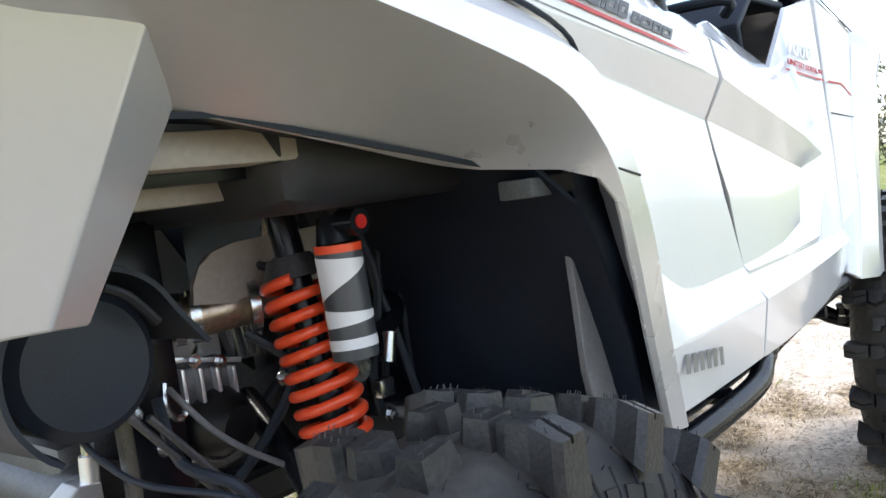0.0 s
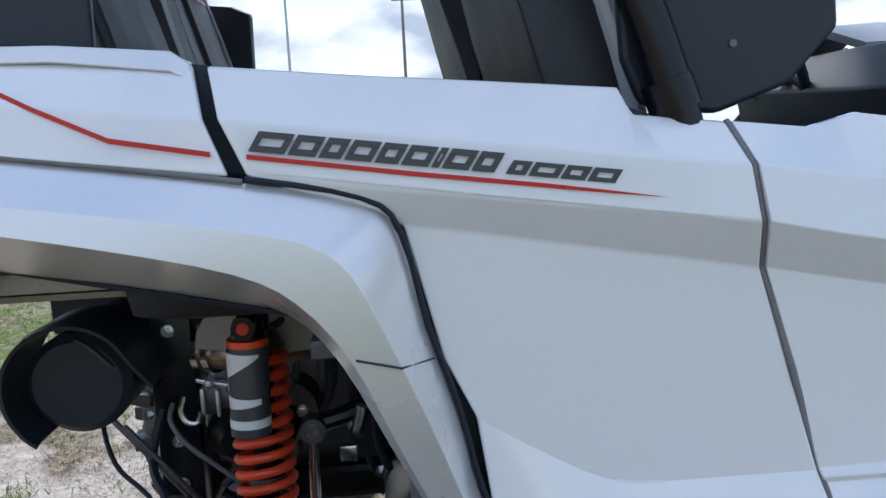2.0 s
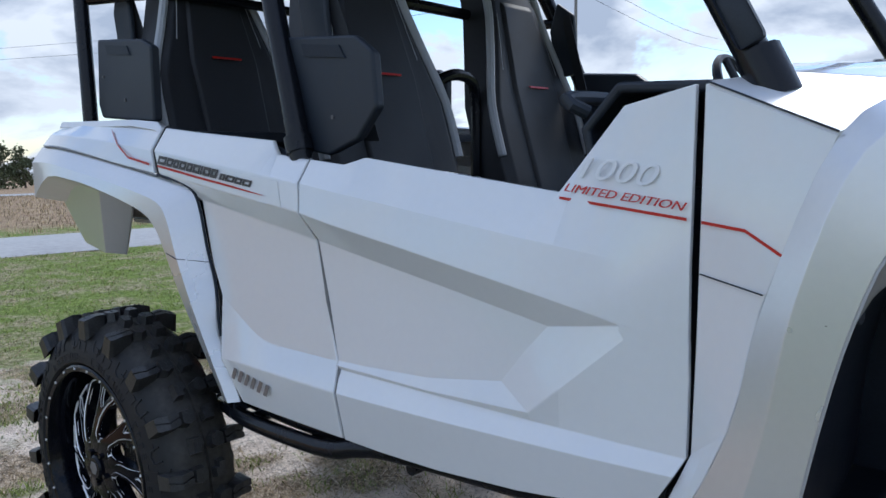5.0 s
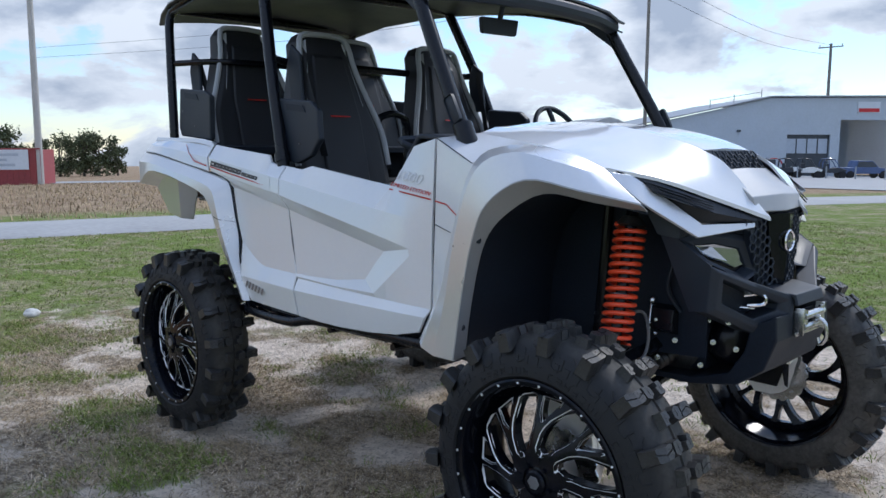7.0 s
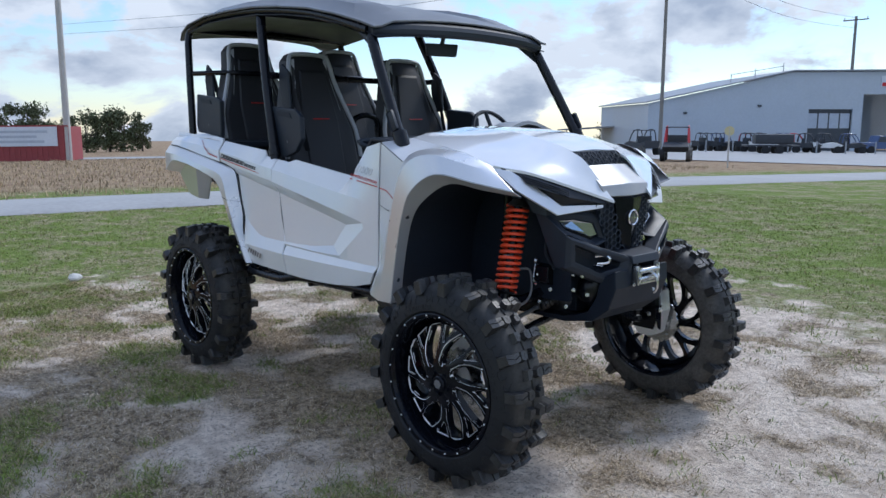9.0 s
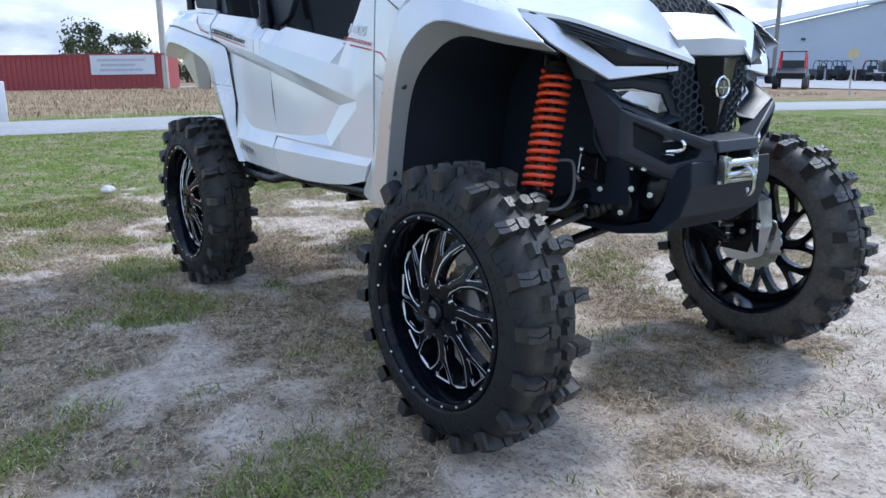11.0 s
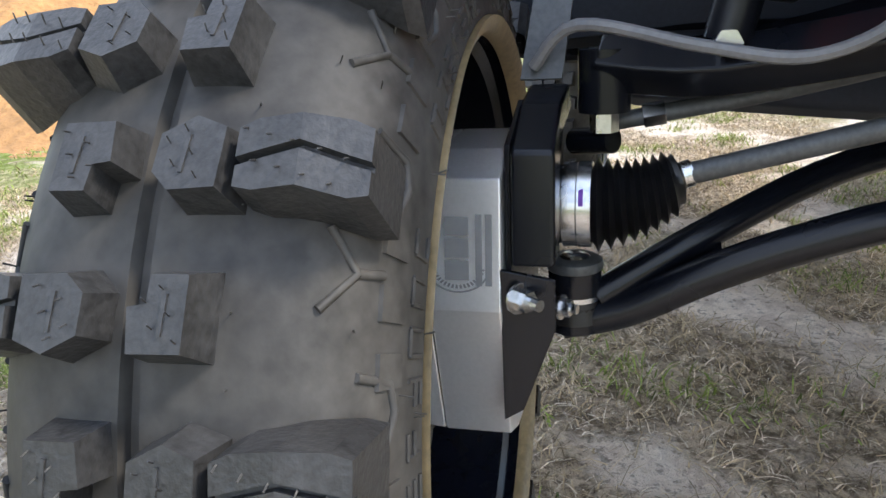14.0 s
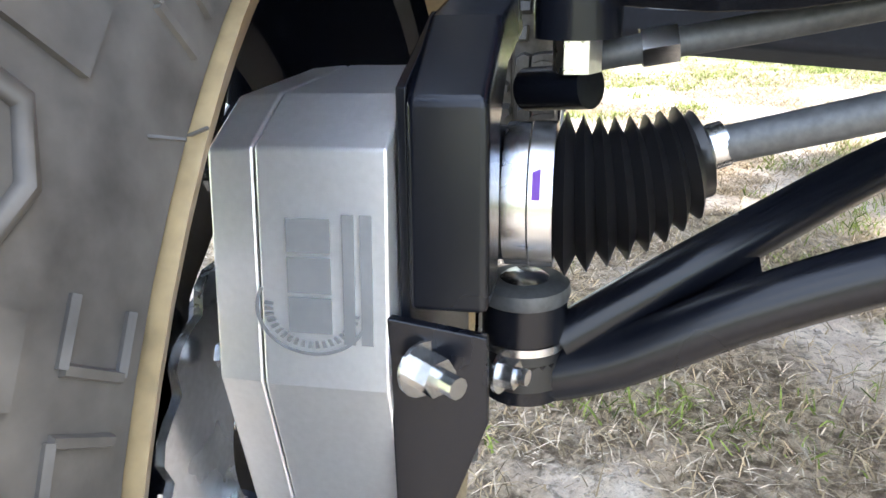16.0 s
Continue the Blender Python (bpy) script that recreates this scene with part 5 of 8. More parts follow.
def spoke_mesh():
    """One forked spoke beside a window, the face to -y; and the milled borders of the window and of the wedge."""
    bm, ed, fk = bmesh.new(), bmesh.new(), bmesh.new()
    tab = lambda rr, aa: (lambda r: float(np.interp(r, rr, aa)))
    left, right = tab(WIN_R0, WIN_L), tab(WIN_R1, WIN_R)
    high, low = tab(WEDGE_R0, WEDGE_H), tab(WEDGE_R1, WEDGE_L)

    def slab(rs, a_of, b_of):
        rows = []
        for r in rs:
            a0, a1 = a_of(r), b_of(r)
            f0, f1 = on_face(r, a0), on_face(r, a1)
            mids = [on_face(r, a0 + (a1 - a0) * k / 4, 0.001) for k in (1, 2, 3)]
            rows.append([(f0[0], f0[1] + 0.034, f0[2]), f0] + mids + [f1, (f1[0], f1[1] + 0.034, f1[2])])
        vs = grid_faces(bm, rows, close_v=True)
        bm.faces.new(vs[0])
        bm.faces.new(vs[-1])

    nxt = lambda r: left(r) - 45
    slab([0.046, 0.075, 0.088, 0.097, 0.112, 0.130, 0.150, 0.172], right, nxt)
    slab([0.172, 0.186, 0.200, 0.220, 0.247], right, high)
    slab([0.172, 0.186, 0.205, 0.225, 0.247], low, nxt)

    def border(out_bm, loop):
        """loop of radius, angle and width: a flat milled chamfer round an opening."""
        pts = [Vector(on_face(r, a, 0.0005)) for r, a, w in loop]
        cen = sum(pts, Vector()) / len(pts)
        n = len(pts)
        outer = []
        for k, (r, a, w) in enumerate(loop):
            t = (pts[(k + 1) % n] - pts[k - 1]).normalized()
            o = Vector((-t.z, 0, t.x))
            if o.dot(pts[k] - cen) < 0:
                o = -o
            outer.append(pts[k] + o * w + Vector((0, -0.0014, 0)))
        inner = [p + Vector((0, 0.006, 0)) for p in pts]
        under = [p + Vector((0, 0.010, 0)) for p in outer]
        grid_faces(out_bm, [outer, inner, under], close_u=True, close_v=True)

    W, N = 0.0105, 0.0046
    border(ed, [(0.088, -8, W), (0.093, -2.5, W), (0.100, 0, W), (0.140, -3, W), (0.162, -6.5, W), (0.185, -11, W), (0.238, -21.5, W), (0.247, -24, N), (0.249, -32, N), (0.243, -36.3, N), (0.200, -35.5, N), (0.155, -33, N), (0.125, -27, N), (0.102, -21.5, W), (0.092, -14, W)])
    border(fk, [(0.176, -43.5, N), (0.200, -41.3, N), (0.243, -41.8, N), (0.246, -57.5, N), (0.225, -54.5, W), (0.205, -50.5, W), (0.186, -46.5, W)])
    return bm, ed, fk


TYRE = mesh_of("tyre", tyre_mesh(), M_RUBBER, True, 40)
BLOCKS = [mesh_of("tread_block", lug_block(k), M_LUG, False) for k in (0, 1)]
PADDLE = mesh_of("tread_paddle", lug_shoulder(), M_LUG, False)
sp, se, sf = spoke_mesh()
SPOKE = mesh_of("spoke", sp, M_GLOSS, True, 25)
SPOKE_EDGE = mesh_of("milled_edge", se, M_MILL, True, 50)
FORK_EDGE = mesh_of("milled_fork_edge", sf, M_MILL, True, 50)
BEAD = mesh_of("bead_edge", lathe([(0.2985, 0.108), (0.302, 0.1195), (0.315, 0.1255), (0.3155, 0.119), (0.303, 0.107)], 96, closed=True), M_BEADGLINT, True, 60)
RIM = mesh_of("rim", lathe([(0.300, 0.110), (0.310, 0.114), (0.313, 0.108), (0.306, 0.101), (0.290, 0.088), (0.284, 0.04), (0.272, 0.0), (0.268, -0.05), (0.278, -0.086), (0.283, -0.112), (0.288, -0.1185), (0.300, -0.1205), (0.306, -0.117), (0.3065, -0.108), (0.302, -0.096), (0.290, -0.082), (0.284, -0.06), (0.282, 0.0), (0.296, 0.06), (0.300, 0.09)], 96, closed=True), M_GLOSS, True, 30)
DISH = mesh_of("wheel_ring", lathe([(0.270, -0.030), (0.246, -0.052), (0.240, -0.052), (0.240, -0.024), (0.268, -0.010)], 72, closed=True), M_GLOSS, True, 30)
HUBM = mesh_of("wheel_hub", lathe([(0.0, -0.112), (0.030, -0.112), (0.036, -0.106), (0.037, -0.098), (0.052, -0.094), (0.066, -0.082), (0.068, -0.050), (0.03, -0.04)], 40), M_GLOSS, True, 30)
cap = lathe([(0.0, -0.1135), (0.020, -0.1135), (0.021, -0.1125)], 6)
CAPM = mesh_of("cap_mark", cap, M_SILVERPRINT, False)
RIVET = mesh_of("lip_rivet", cyl((0.2955, -0.116, 0), (0.2955, -0.1228, 0), 0.0036, seg=8), M_MILL, True, 40)
NUT = mesh_of("wheel_nut", cyl((0.050, -0.085, 0), (0.050, -0.108, 0), 0.0075, seg=6), M_GLOSS, True, 30)
bm = bmesh.new()
rt = random.Random(3)
for k in range(260):
    a = rt.uniform(0, 6.283)
    sd = rt.choice((-1, 1))
    r_, y_ = rt.choice(((0.316, 0.1205), (0.331, 0.1195), (0.352, 0.116), (0.392, 0.102), (0.412, 0.083), (0.4255, 0.05)))
    r_ += rt.uniform(-0.002, 0.001)
    n_ = Vector((0.15 * math.cos(a), sd * 1.0, 0.15 * math.sin(a))) if r_ < 0.37 else Vector((math.cos(a), sd * 0.5, math.sin(a)))
    p_ = Vector((r_ * math.cos(a), sd * y_, r_ * math.sin(a)))
    tube([p_ - n_.normalized() * 0.001, p_ + n_.normalized() * rt.uniform(0.005, 0.010) + Vector((rt.uniform(-1, 1), 0, rt.uniform(-1, 1))) * 0.003], 0.00055, 4, bm=bm, curve=False)
HAIRS = mesh_of("rubber_hairs", bm, M_RUBBER, False)
# raised sidewall marks: unreadable moulding becomes plain bars
bm = bmesh.new()
for sd in (-1, 1):
    for k in range(64):
        a = radians(k * 5.625)
        if k % 4 == 3:
            continue
        w = radians(1.5)
        r0, r1 = (0.353, 0.376)
        y0, y1 = 0.1150, 0.1090
        P = [(r0 * math.cos(a - w), sd * y0, r0 * math.sin(a - w)), (r0 * math.cos(a + w), sd * y0, r0 * math.sin(a + w)), (r1 * math.cos(a + w), sd * y1, r1 * math.sin(a + w)), (r1 * math.cos(a - w), sd * y1, r1 * math.sin(a - w))]
        prism(P, (0, sd * 0.0028, 0), bm)
for sd in (-1, 1):
    for k in range(18):
        for off, sh in ((0, ((0.392, -3.5), (0.366, -4.0), (0.358, -1.0), (0.364, 1.5), (0.390, 2.2))), (10, ((0.408, -3), (0.392, 0.0), (0.406, 3.2))), (10, ((0.392, 0), (0.374, 0.4)))):
            q = [(r, radians(k * 20 + off + a)) for r, a in sh]
            yy = lambda r: float(np.interp(r, [0.330, 0.350, 0.372, 0.390, 0.405, 0.417], [0.120, 0.117, 0.1115, 0.1035, 0.0915, 0.0755]))
            tube([(r * math.cos(a), sd * yy(r), r * math.sin(a)) for r, a in q], 0.0028, 8, bm=bm, curve=False)
# worn moulded characters round the bead, as plain strokes
rl = random.Random(12)
for sd in (-1, 1):
    for k in range(72):
        if k % 9 in (0, 8):
            continue
        a0 = radians(k * 5)
        for (ra, aa), (rb, ab) in rl.sample((((0.323, -1.3), (0.341, -1.3)), ((0.323, 1.3), (0.341, 1.3)), ((0.323, -1.3), (0.323, 1.3)), ((0.341, -1.3), (0.341, 1.3)), ((0.332, -1.3), (0.332, 1.3))), 3):
            ends = [(r * math.cos(a0 + radians(q)), sd * float(np.interp(r, [0.316, 0.331, 0.350], [0.1212, 0.1198, 0.117])), r * math.sin(a0 + radians(q))) for r, q in ((ra, aa), (rb, ab))]
            tube(ends, 0.0017, 5, bm=bm, curve=False)
SIDEMARKS = mesh_of("sidewall_marks", bm, M_RUBBER, True, 50)
o_, i_ = [], []
for k in range(72):
    a = radians(5 * k)
    r_ = 0.158 if k % 4 in (0, 1) else (0.152 if k % 4 == 2 else 0.146)
    o_.append((r_ * math.cos(a), r_ * math.sin(a)))
    i_.append((0.07 * math.cos(a), 0.07 * math.sin(a)))
bm = bmesh.new()
grid_faces(bm, [[(x, y_, z) for x, z in ring] for ring, y_ in ((i_, 0.0), (o_, 0.0), (o_, 0.005), (i_, 0.005))], close_u=True, close_v=True)
DISC = mesh_of("brake_disc", bm, M_STEEL, True, 30)


def wheel(x, s, phase):
    """s: -1 for the passenger's side (outer face to -y), 1 for the driver's."""
    turn = I4 if s < 0 else pose(0, 0, 0, 0, 0, 180)
    # the front wheels are steered a little to the driver's side
    M = Matrix.Translation((x, s * (0.797 if x > 1 else 0.818), HUB_Z)) @ pose(0, 0, 0, 0, 0, 1.8 if x > 1 else 0) @ turn
    tyre = put_mesh("wheel", TYRE, utv, M, "black mud tyre on a gloss black wheel with milled spokes")
    for nm, me in (("rim", RIM), ("wheel_ring", DISH), ("wheel_hub", HUBM), ("cap_mark", CAPM)):
        put_mesh(nm, me, tyre, M)
    # only this bead gets the sunlit glint, put in as a tan ring
    if s < 0 and x > 1:
        put_mesh("bead_edge", BEAD, tyre, M, "bead edge in the tan of its sunlit glint")
    tagged(put_mesh("rubber_hair", HAIRS, tyre, M), kind="stuff")
    tagged(put_mesh("sidewall_mark", SIDEMARKS, tyre, M), kind="stuff")
    for k in range(24):
        put_mesh("lip_rivet", RIVET, tyre, M @ Matrix.Rotation(radians(15 * k + 4), 4, 'Y'))
    for k in range(5):
        put_mesh("wheel_nut", NUT, tyre, M @ Matrix.Rotation(radians(72 * k + 18), 4, 'Y'))
    for k in range(8):
        Rk = M @ Matrix.Rotation(radians(-(k * 45 - 1)), 4, 'Y')
        put_mesh("spoke", SPOKE, tyre, Rk)
        put_mesh("milled_edge", SPOKE_EDGE, tyre, Rk)
        put_mesh("milled_fork_edge", FORK_EDGE, tyre, Rk)
    for k in range(36):
        a = k * 10 + phase
        # frame on the tread: x along the run, y across, z outwards
        base = M @ Matrix.Rotation(radians(-(a if s < 0 else 180 - a)), 4, 'Y') @ pose(0, 0, 0, 0, 90, 0)
        for row, kind in ((-1, k % 2), (1, (k + 1) % 2)):
            flip = pose(0, 0, 0) if row < 0 else pose(0, 0, 0, 0, 0, 180)
            put_mesh("tread_block", BLOCKS[kind], tyre, base @ Matrix.Translation((0, row * 0.0275, TR - 0.001)) @ flip)
        row = -1 if k % 2 == 0 else 1
        flip = pose(0, 0, 0, 0, 0, 180) if row < 0 else I4
        put_mesh("tread_paddle", PADDLE, tyre, base @ Matrix.Translation((0, row * 0.051, TR - 0.004)) @ flip)
    return tyre


wheel(2.314, -1, 26)
wheel(0.0, -1, 9)
wheel(2.314, 1, 3)
wheel(0.0, 1, 17)


# ---- suspension ----
def shock(s, top, bottom, coil_top, coil_bot, R=0.048, wire=0.0085, turns=11, reservoir=None):
    body = part("shock_absorber", tube(S(s, [top, bottom]), 0.020, 14, curve=False), M_FRAME, utv, "black shock absorber with an orange coil spring")
    tp, bt = Vector((top[0], s * top[1], top[2])), Vector((bottom[0], s * bottom[1], bottom[2]))
    ct, cb = Vector((coil_top[0], s * coil_top[1], coil_top[2])), Vector((coil_bot[0], s * coil_bot[1], coil_bot[2]))
    part("coil_spring", coil(ct, cb, R, wire, turns), M_ORANGE, body, "orange painted coil spring", sharp=60)
    d = (bt - tp).normalized()
    part("spring_seat", cyl(cb, cb + d * 0.012, R + 0.008, R - 0.006), M_FRAME, body)
    part("spring_collar", cyl(ct - d * 0.03, ct, 0.030, R + 0.004), M_DARKSTEEL, body)
    m_ = cb.lerp(ct, 0.42)
    part("spring_crossover", cyl(m_, m_ + d * 0.012, R - 0.012), M_DARKSTEEL, body)
    part("damper_rod", cyl(cb.lerp(ct, 0.05), cb.lerp(ct, 0.5), 0.011), M_CHROME, body, "chrome damper rod")
    for e in (tp, bt):
        part("eye_bolt", cyl(e + Vector((-0.024, 0, 0)), e + Vector((0.024, 0, 0)), 0.012, seg=6), M_STEEL, body, "zinc bolt")
    return body


for s in (-1, 1):
    shock(s, (2.268, 0.345, 1.24), (2.288, 0.478, 0.715), (2.275, 0.375, 1.145), (2.285, 0.464, 0.765), 0.047, 0.0078, 14.5)
    rs = shock(s, (0.150, 0.425, 1.11), (0.158, 0.515, 0.60), (0.150, 0.445, 0.988), (0.156, 0.505, 0.64), 0.042, 0.0078, 14.5)
    part("reservoir", cyl((0.152, s * 0.535, 1.025), (0.148, s * 0.545, 0.885), 0.030, seg=24), M_CHAR, rs, "black shock reservoir with pale slanted print")
    part("reservoir_band", cyl((0.152, s * 0.535, 1.030), (0.152, s * 0.535, 1.020), 0.0305, seg=24), M_ORANGE, rs)
    part("reservoir_band", cyl((0.1486, s * 0.5435, 0.912), (0.1484, s * 0.5442, 0.899), 0.0308, seg=24), M_PALE, rs, "pale printed ring")

    def print_patch(hi, lo):
        up_, dn_ = [], []
        for k in range(15):
            a, f = radians(205 - 155 * k / 14), k / 14
            for row, (z0, z1) in ((up_, hi), (dn_, lo)):
                z = z0 + (z1 - z0) * f
                row.append((0.150 + 0.0309 * math.cos(a), s * (0.540 - (z - 0.955) * 0.07 + 0.0309 * math.sin(a)), z))
        part("reservoir_print", loft([up_, dn_], 0.0006, 1), M_PALE, rs, "pale slanted print")

    print_patch((1.016, 1.010), (0.960, 1.006))
    print_patch((0.950, 0.944), (0.926, 0.936))
    part("reservoir_head", cyl((0.153, s * 0.534, 1.030), (0.154, s * 0.530, 1.065), 0.027, 0.020, seg=20), M_FRAME, rs)
    part("adjuster_knob", cyl((0.154, s * 0.545, 1.055), (0.154, s * 0.580, 1.055), 0.017, seg=18), M_FRAME, rs)
    part("adjuster_face", cyl((0.154, s * 0.580, 1.055), (0.154, s * 0.582, 1.055), 0.009, seg=14), M_RED, rs)

    # front portal gear housing
    octo = [(2.392, 0.620), (2.408, 0.509), (2.377, 0.376), (2.335, 0.360), (2.262, 0.360), (2.215, 0.42), (2.205, 0.59), (2.245, 0.638), (2.352, 0.638)]
    box_ = part("portal_housing", prism([(x, s * 0.656, z) for x, z in octo], (0, s * 0.062, 0)), M_ALU, utv, "machined aluminium portal gear housing with an etched mark", smooth=False, bevel=0.0018)
    part("housing_cover", prism([(x - 0.001, s * 0.7192, z) for x, z in octo], (0, s * 0.023, 0), top=0.985), M_ALU, box_, "aluminium gear housing cover", smooth=False, bevel=0.0018)
    for x, z in ((2.385, 0.60), (2.398, 0.51), (2.37, 0.40)):
        hexbolt((x - 0.014, s * 0.7425, z), (0, s, 0), 0.0075, 0.008, parent=box_)
    # etched mark: the maker's words stand as plain shapes
    E0 = frame_at((2.4052, -0.7095, 0.5335), (-0.1429, 0, 1), (0, 1, 0)) @ Matrix.Diagonal((1.12, 1.40, 1, 1))
    if s < 0:
        bm = bmesh.new()
        for k in range(20):
            a0 = radians(95 + k * 9.5)
            P = [(r * math.cos(a), r * math.sin(a), 0) for r, a in ((0.0135, a0), (0.0165, a0), (0.0165, a0 + radians(5)), (0.0135, a0 + radians(5)))]
            prism([(p[0] + 0.012, p[1] + 0.012, 0) for p in P], (0, 0, -0.0006), bm)
        for k in range(24):
            a0, a1 = radians(90 + k * 8.6), radians(98.6 + k * 8.6)
            P = [(0.0185, a0), (0.0197, a0), (0.0197, a1), (0.0185, a1)]
            prism([(r * math.cos(a) + 0.012, r * math.sin(a) + 0.012, 0) for r, a in P], (0, 0, -0.0006), bm)
        for k, (u0, u1) in enumerate(((0.002, 0.017), (0.019, 0.034), (0.036, 0.050))):
            prism([(u0, 0.004, 0), (u1, 0.004, 0), (u1, 0.019, 0), (u0, 0.019, 0)], (0, 0, -0.0006), bm)
        prism([(-0.002, 0.023, 0), (0.052, 0.023, 0), (0.052, 0.027, 0), (-0.002, 0.027, 0)], (0, 0, -0.0006), bm)
        prism([(-0.002, 0.029, 0), (0.052, 0.029, 0), (0.052, 0.033, 0), (-0.002, 0.033, 0)], (0, 0, -0.0006), bm)
        bmesh.ops.transform(bm, matrix=E0, verts=bm.verts)
        part("etched_mark", bm, M_ETCH, box_, "grey etched gear emblem and bars", smooth=False)
    # black knuckle bracket and plate
    br = part("knuckle_bracket", prism(S(s, [(2.396, 0.649, 0.545), (2.387, 0.649, 0.641), (2.332, 0.649, 0.672), (2.262, 0.649, 0.682), (2.235, 0.649, 0.655), (2.262, 0.649, 0.652), (2.316, 0.649, 0.645), (2.347, 0.649, 0.622), (2.358, 0.649, 0.545)]), (0, -s * 0.037, 0)), M_FRAME, utv, "black welded steel knuckle bracket", smooth=False, bevel=0.004)
    part("bracket_back", prism(S(s, [(2.380, 0.6545, 0.645), (2.392, 0.6545, 0.505), (2.36, 0.6545, 0.40), (2.23, 0.6545, 0.40), (2.22, 0.6545, 0.66), (2.30, 0.6545, 0.672)]), (0, -s * 0.005, 0)), M_FRAME, br, smooth=False, bevel=0.001)
    part("bracket_foot", prism(S(s, [(2.404, 0.657, 0.545), (2.398, 0.612, 0.535), (2.398, 0.612, 0.490), (2.402, 0.640, 0.415), (2.404, 0.657, 0.405)]), (-0.006, 0, 0)), M_FRAME, br, smooth=False, bevel=0.001)
    hexbolt((2.404, s * 0.642, 0.521), (0.62, -s * 0.78, 0), 0.0095, 0.012, 0.014, parent=br)
    hexbolt((2.355, s * 0.612, 0.495), (0.3, -s * 0.9, 0), 0.008, 0.008, 0.008, parent=br)
    part("brake_line_bracket", loft([S(s, [(2.30, 0.652, 0.69), (2.26, 0.64, 0.78)]), S(s, [(2.30, 0.615, 0.69), (2.26, 0.605, 0.78)])], 0.004), M_SHAFT, br, "grey flat bracket")
    # ball joints
    bj = part("lower_ball_joint", cyl((2.283, s * 0.606, 0.484), (2.283, s * 0.606, 0.514), 0.0255, seg=32), M_FRAME, utv, "black steel lower ball joint with a bright cap", sharp=40)
    part("joint_cap", lathe([(0.0, -0.002), (0.021, -0.002), (0.0265, 0.001), (0.0275, 0.006), (0.0265, 0.010)], 32), M_SHAFT, bj, "domed dark cap", at=Matrix.Translation((2.283, s * 0.606, 0.5175)) @ Matrix.Rotation(radians(-90), 4, 'X'))
    part("joint_ring", cyl((2.283, s * 0.606, 0.4785), (2.283, s * 0.606, 0.4835), 0.0262, seg=32), M_STEEL, bj, "bright retaining ring")
    part("joint_dome", lathe([(0.0, -0.004), (0.012, -0.0025), (0.0165, 0.001)], 24), M_STEEL, bj, "bright dome", at=Matrix.Translation((2.283, s * 0.606, 0.519)) @ Matrix.Rotation(radians(-90), 4, 'X'))
    part("arm_eye", cyl((2.283, s * 0.606, 0.446), (2.283, s * 0.606, 0.472), 0.0255, seg=24), M_FRAME, bj, "black arm eye")
    part("joint_boot", cyl((2.283, s * 0.606, 0.456), (2.283, s * 0.606, 0.478), 0.0275, 0.0245, seg=28), M_BOOT, bj)
    uj = part("upper_ball_joint", cyl((2.263, s * 0.580, 0.655), (2.263, s * 0.580, 0.712), 0.024, seg=20), M_FRAME, utv, "black upper ball joint")
    part("castle_nut", cyl((2.263, s * 0.580, 0.636), (2.263, s * 0.580, 0.655), 0.0135, seg=6), M_STEEL, uj, "bright castle nut")
    part("tie_rod_end", cyl((2.235, s * 0.61, 0.622), (2.262, s * 0.572, 0.628), 0.013), M_FRAME, uj)
    # constant velocity boot
    bm = bmesh.new()
    a, b = Vector((2.306, s * 0.587, 0.577)), Vector((2.290, s * 0.510, 0.600))
    d = (b - a).normalized()
    u = d.orthogonal().normalized()
    v = d.cross(u)
    rows = []
    nr = 9
    ax = Vector((0, -s, 0))
    for i in range(nr * 2 + 1):
        t = i / (nr * 2)
        rr = float(np.interp(t, [0, 0.90, 1.0], [0.0425, 0.0275, 0.0150])) * (1.06 if i % 2 else 0.80)
        c = a.lerp(b, t) + (a + ax * 0.045 - a.lerp(b, 0.5)) * (2 * t * (1 - t))
        dd = ax.lerp(d, t).normalized()
        uu = (u - dd * u.dot(dd)).normalized()
        vv = dd.cross(uu)
        rows.append([c + (uu * math.cos(2 * math.pi * k / 28) + vv * math.sin(2 * math.pi * k / 28)) * rr for k in range(28)])
    grid_faces(bm, rows, close_v=True)
    boot = part("axle_boot", bm, M_BOOT, utv, "black ribbed rubber axle boot with steel clamps", sharp=70)
    part("boot_clamp", cyl(a - ax * 0.0125, a - ax * 0.0005, 0.0392, seg=40), M_STEEL, boot, "bright steel boot clamp")
    part("joint_cup", cyl(a - ax * 0.026, a - ax * 0.0135, 0.0385, seg=40), M_STEEL, boot, "bright steel joint cup")
    part("joint_housing", cyl(a - ax * 0.062, a - ax * 0.0265, 0.036, seg=32), M_FRAME, boot)
    part("boot_clamp", cyl(b - d * 0.004, b + d * 0.009, 0.0122, seg=28), M_STEEL, boot, "bright steel boot clamp")
    if s < 0:
        part("paint_mark", loft([[a - ax * 0.0105 + Vector((math.cos(q), 0, math.sin(q))) * 0.0396 for q in (0.2, 0.38, 0.55)], [a - ax * 0.0065 + Vector((math.cos(q), 0, math.sin(q))) * 0.0396 for q in (0.2, 0.40, 0.6)]], 0.0004, 2), M_PURPLE, boot, "purple paint mark")
    part("axle_shaft", cyl(b, (2.315, s * 0.20, 0.682), 0.0100, seg=18), M_SHAFT, utv, "grey front axle shaft")
    part("inner_boot", cyl((2.30, s * 0.27, 0.668), (2.302, s * 0.20, 0.69), 0.022, 0.038, seg=24), M_BOOT, utv)
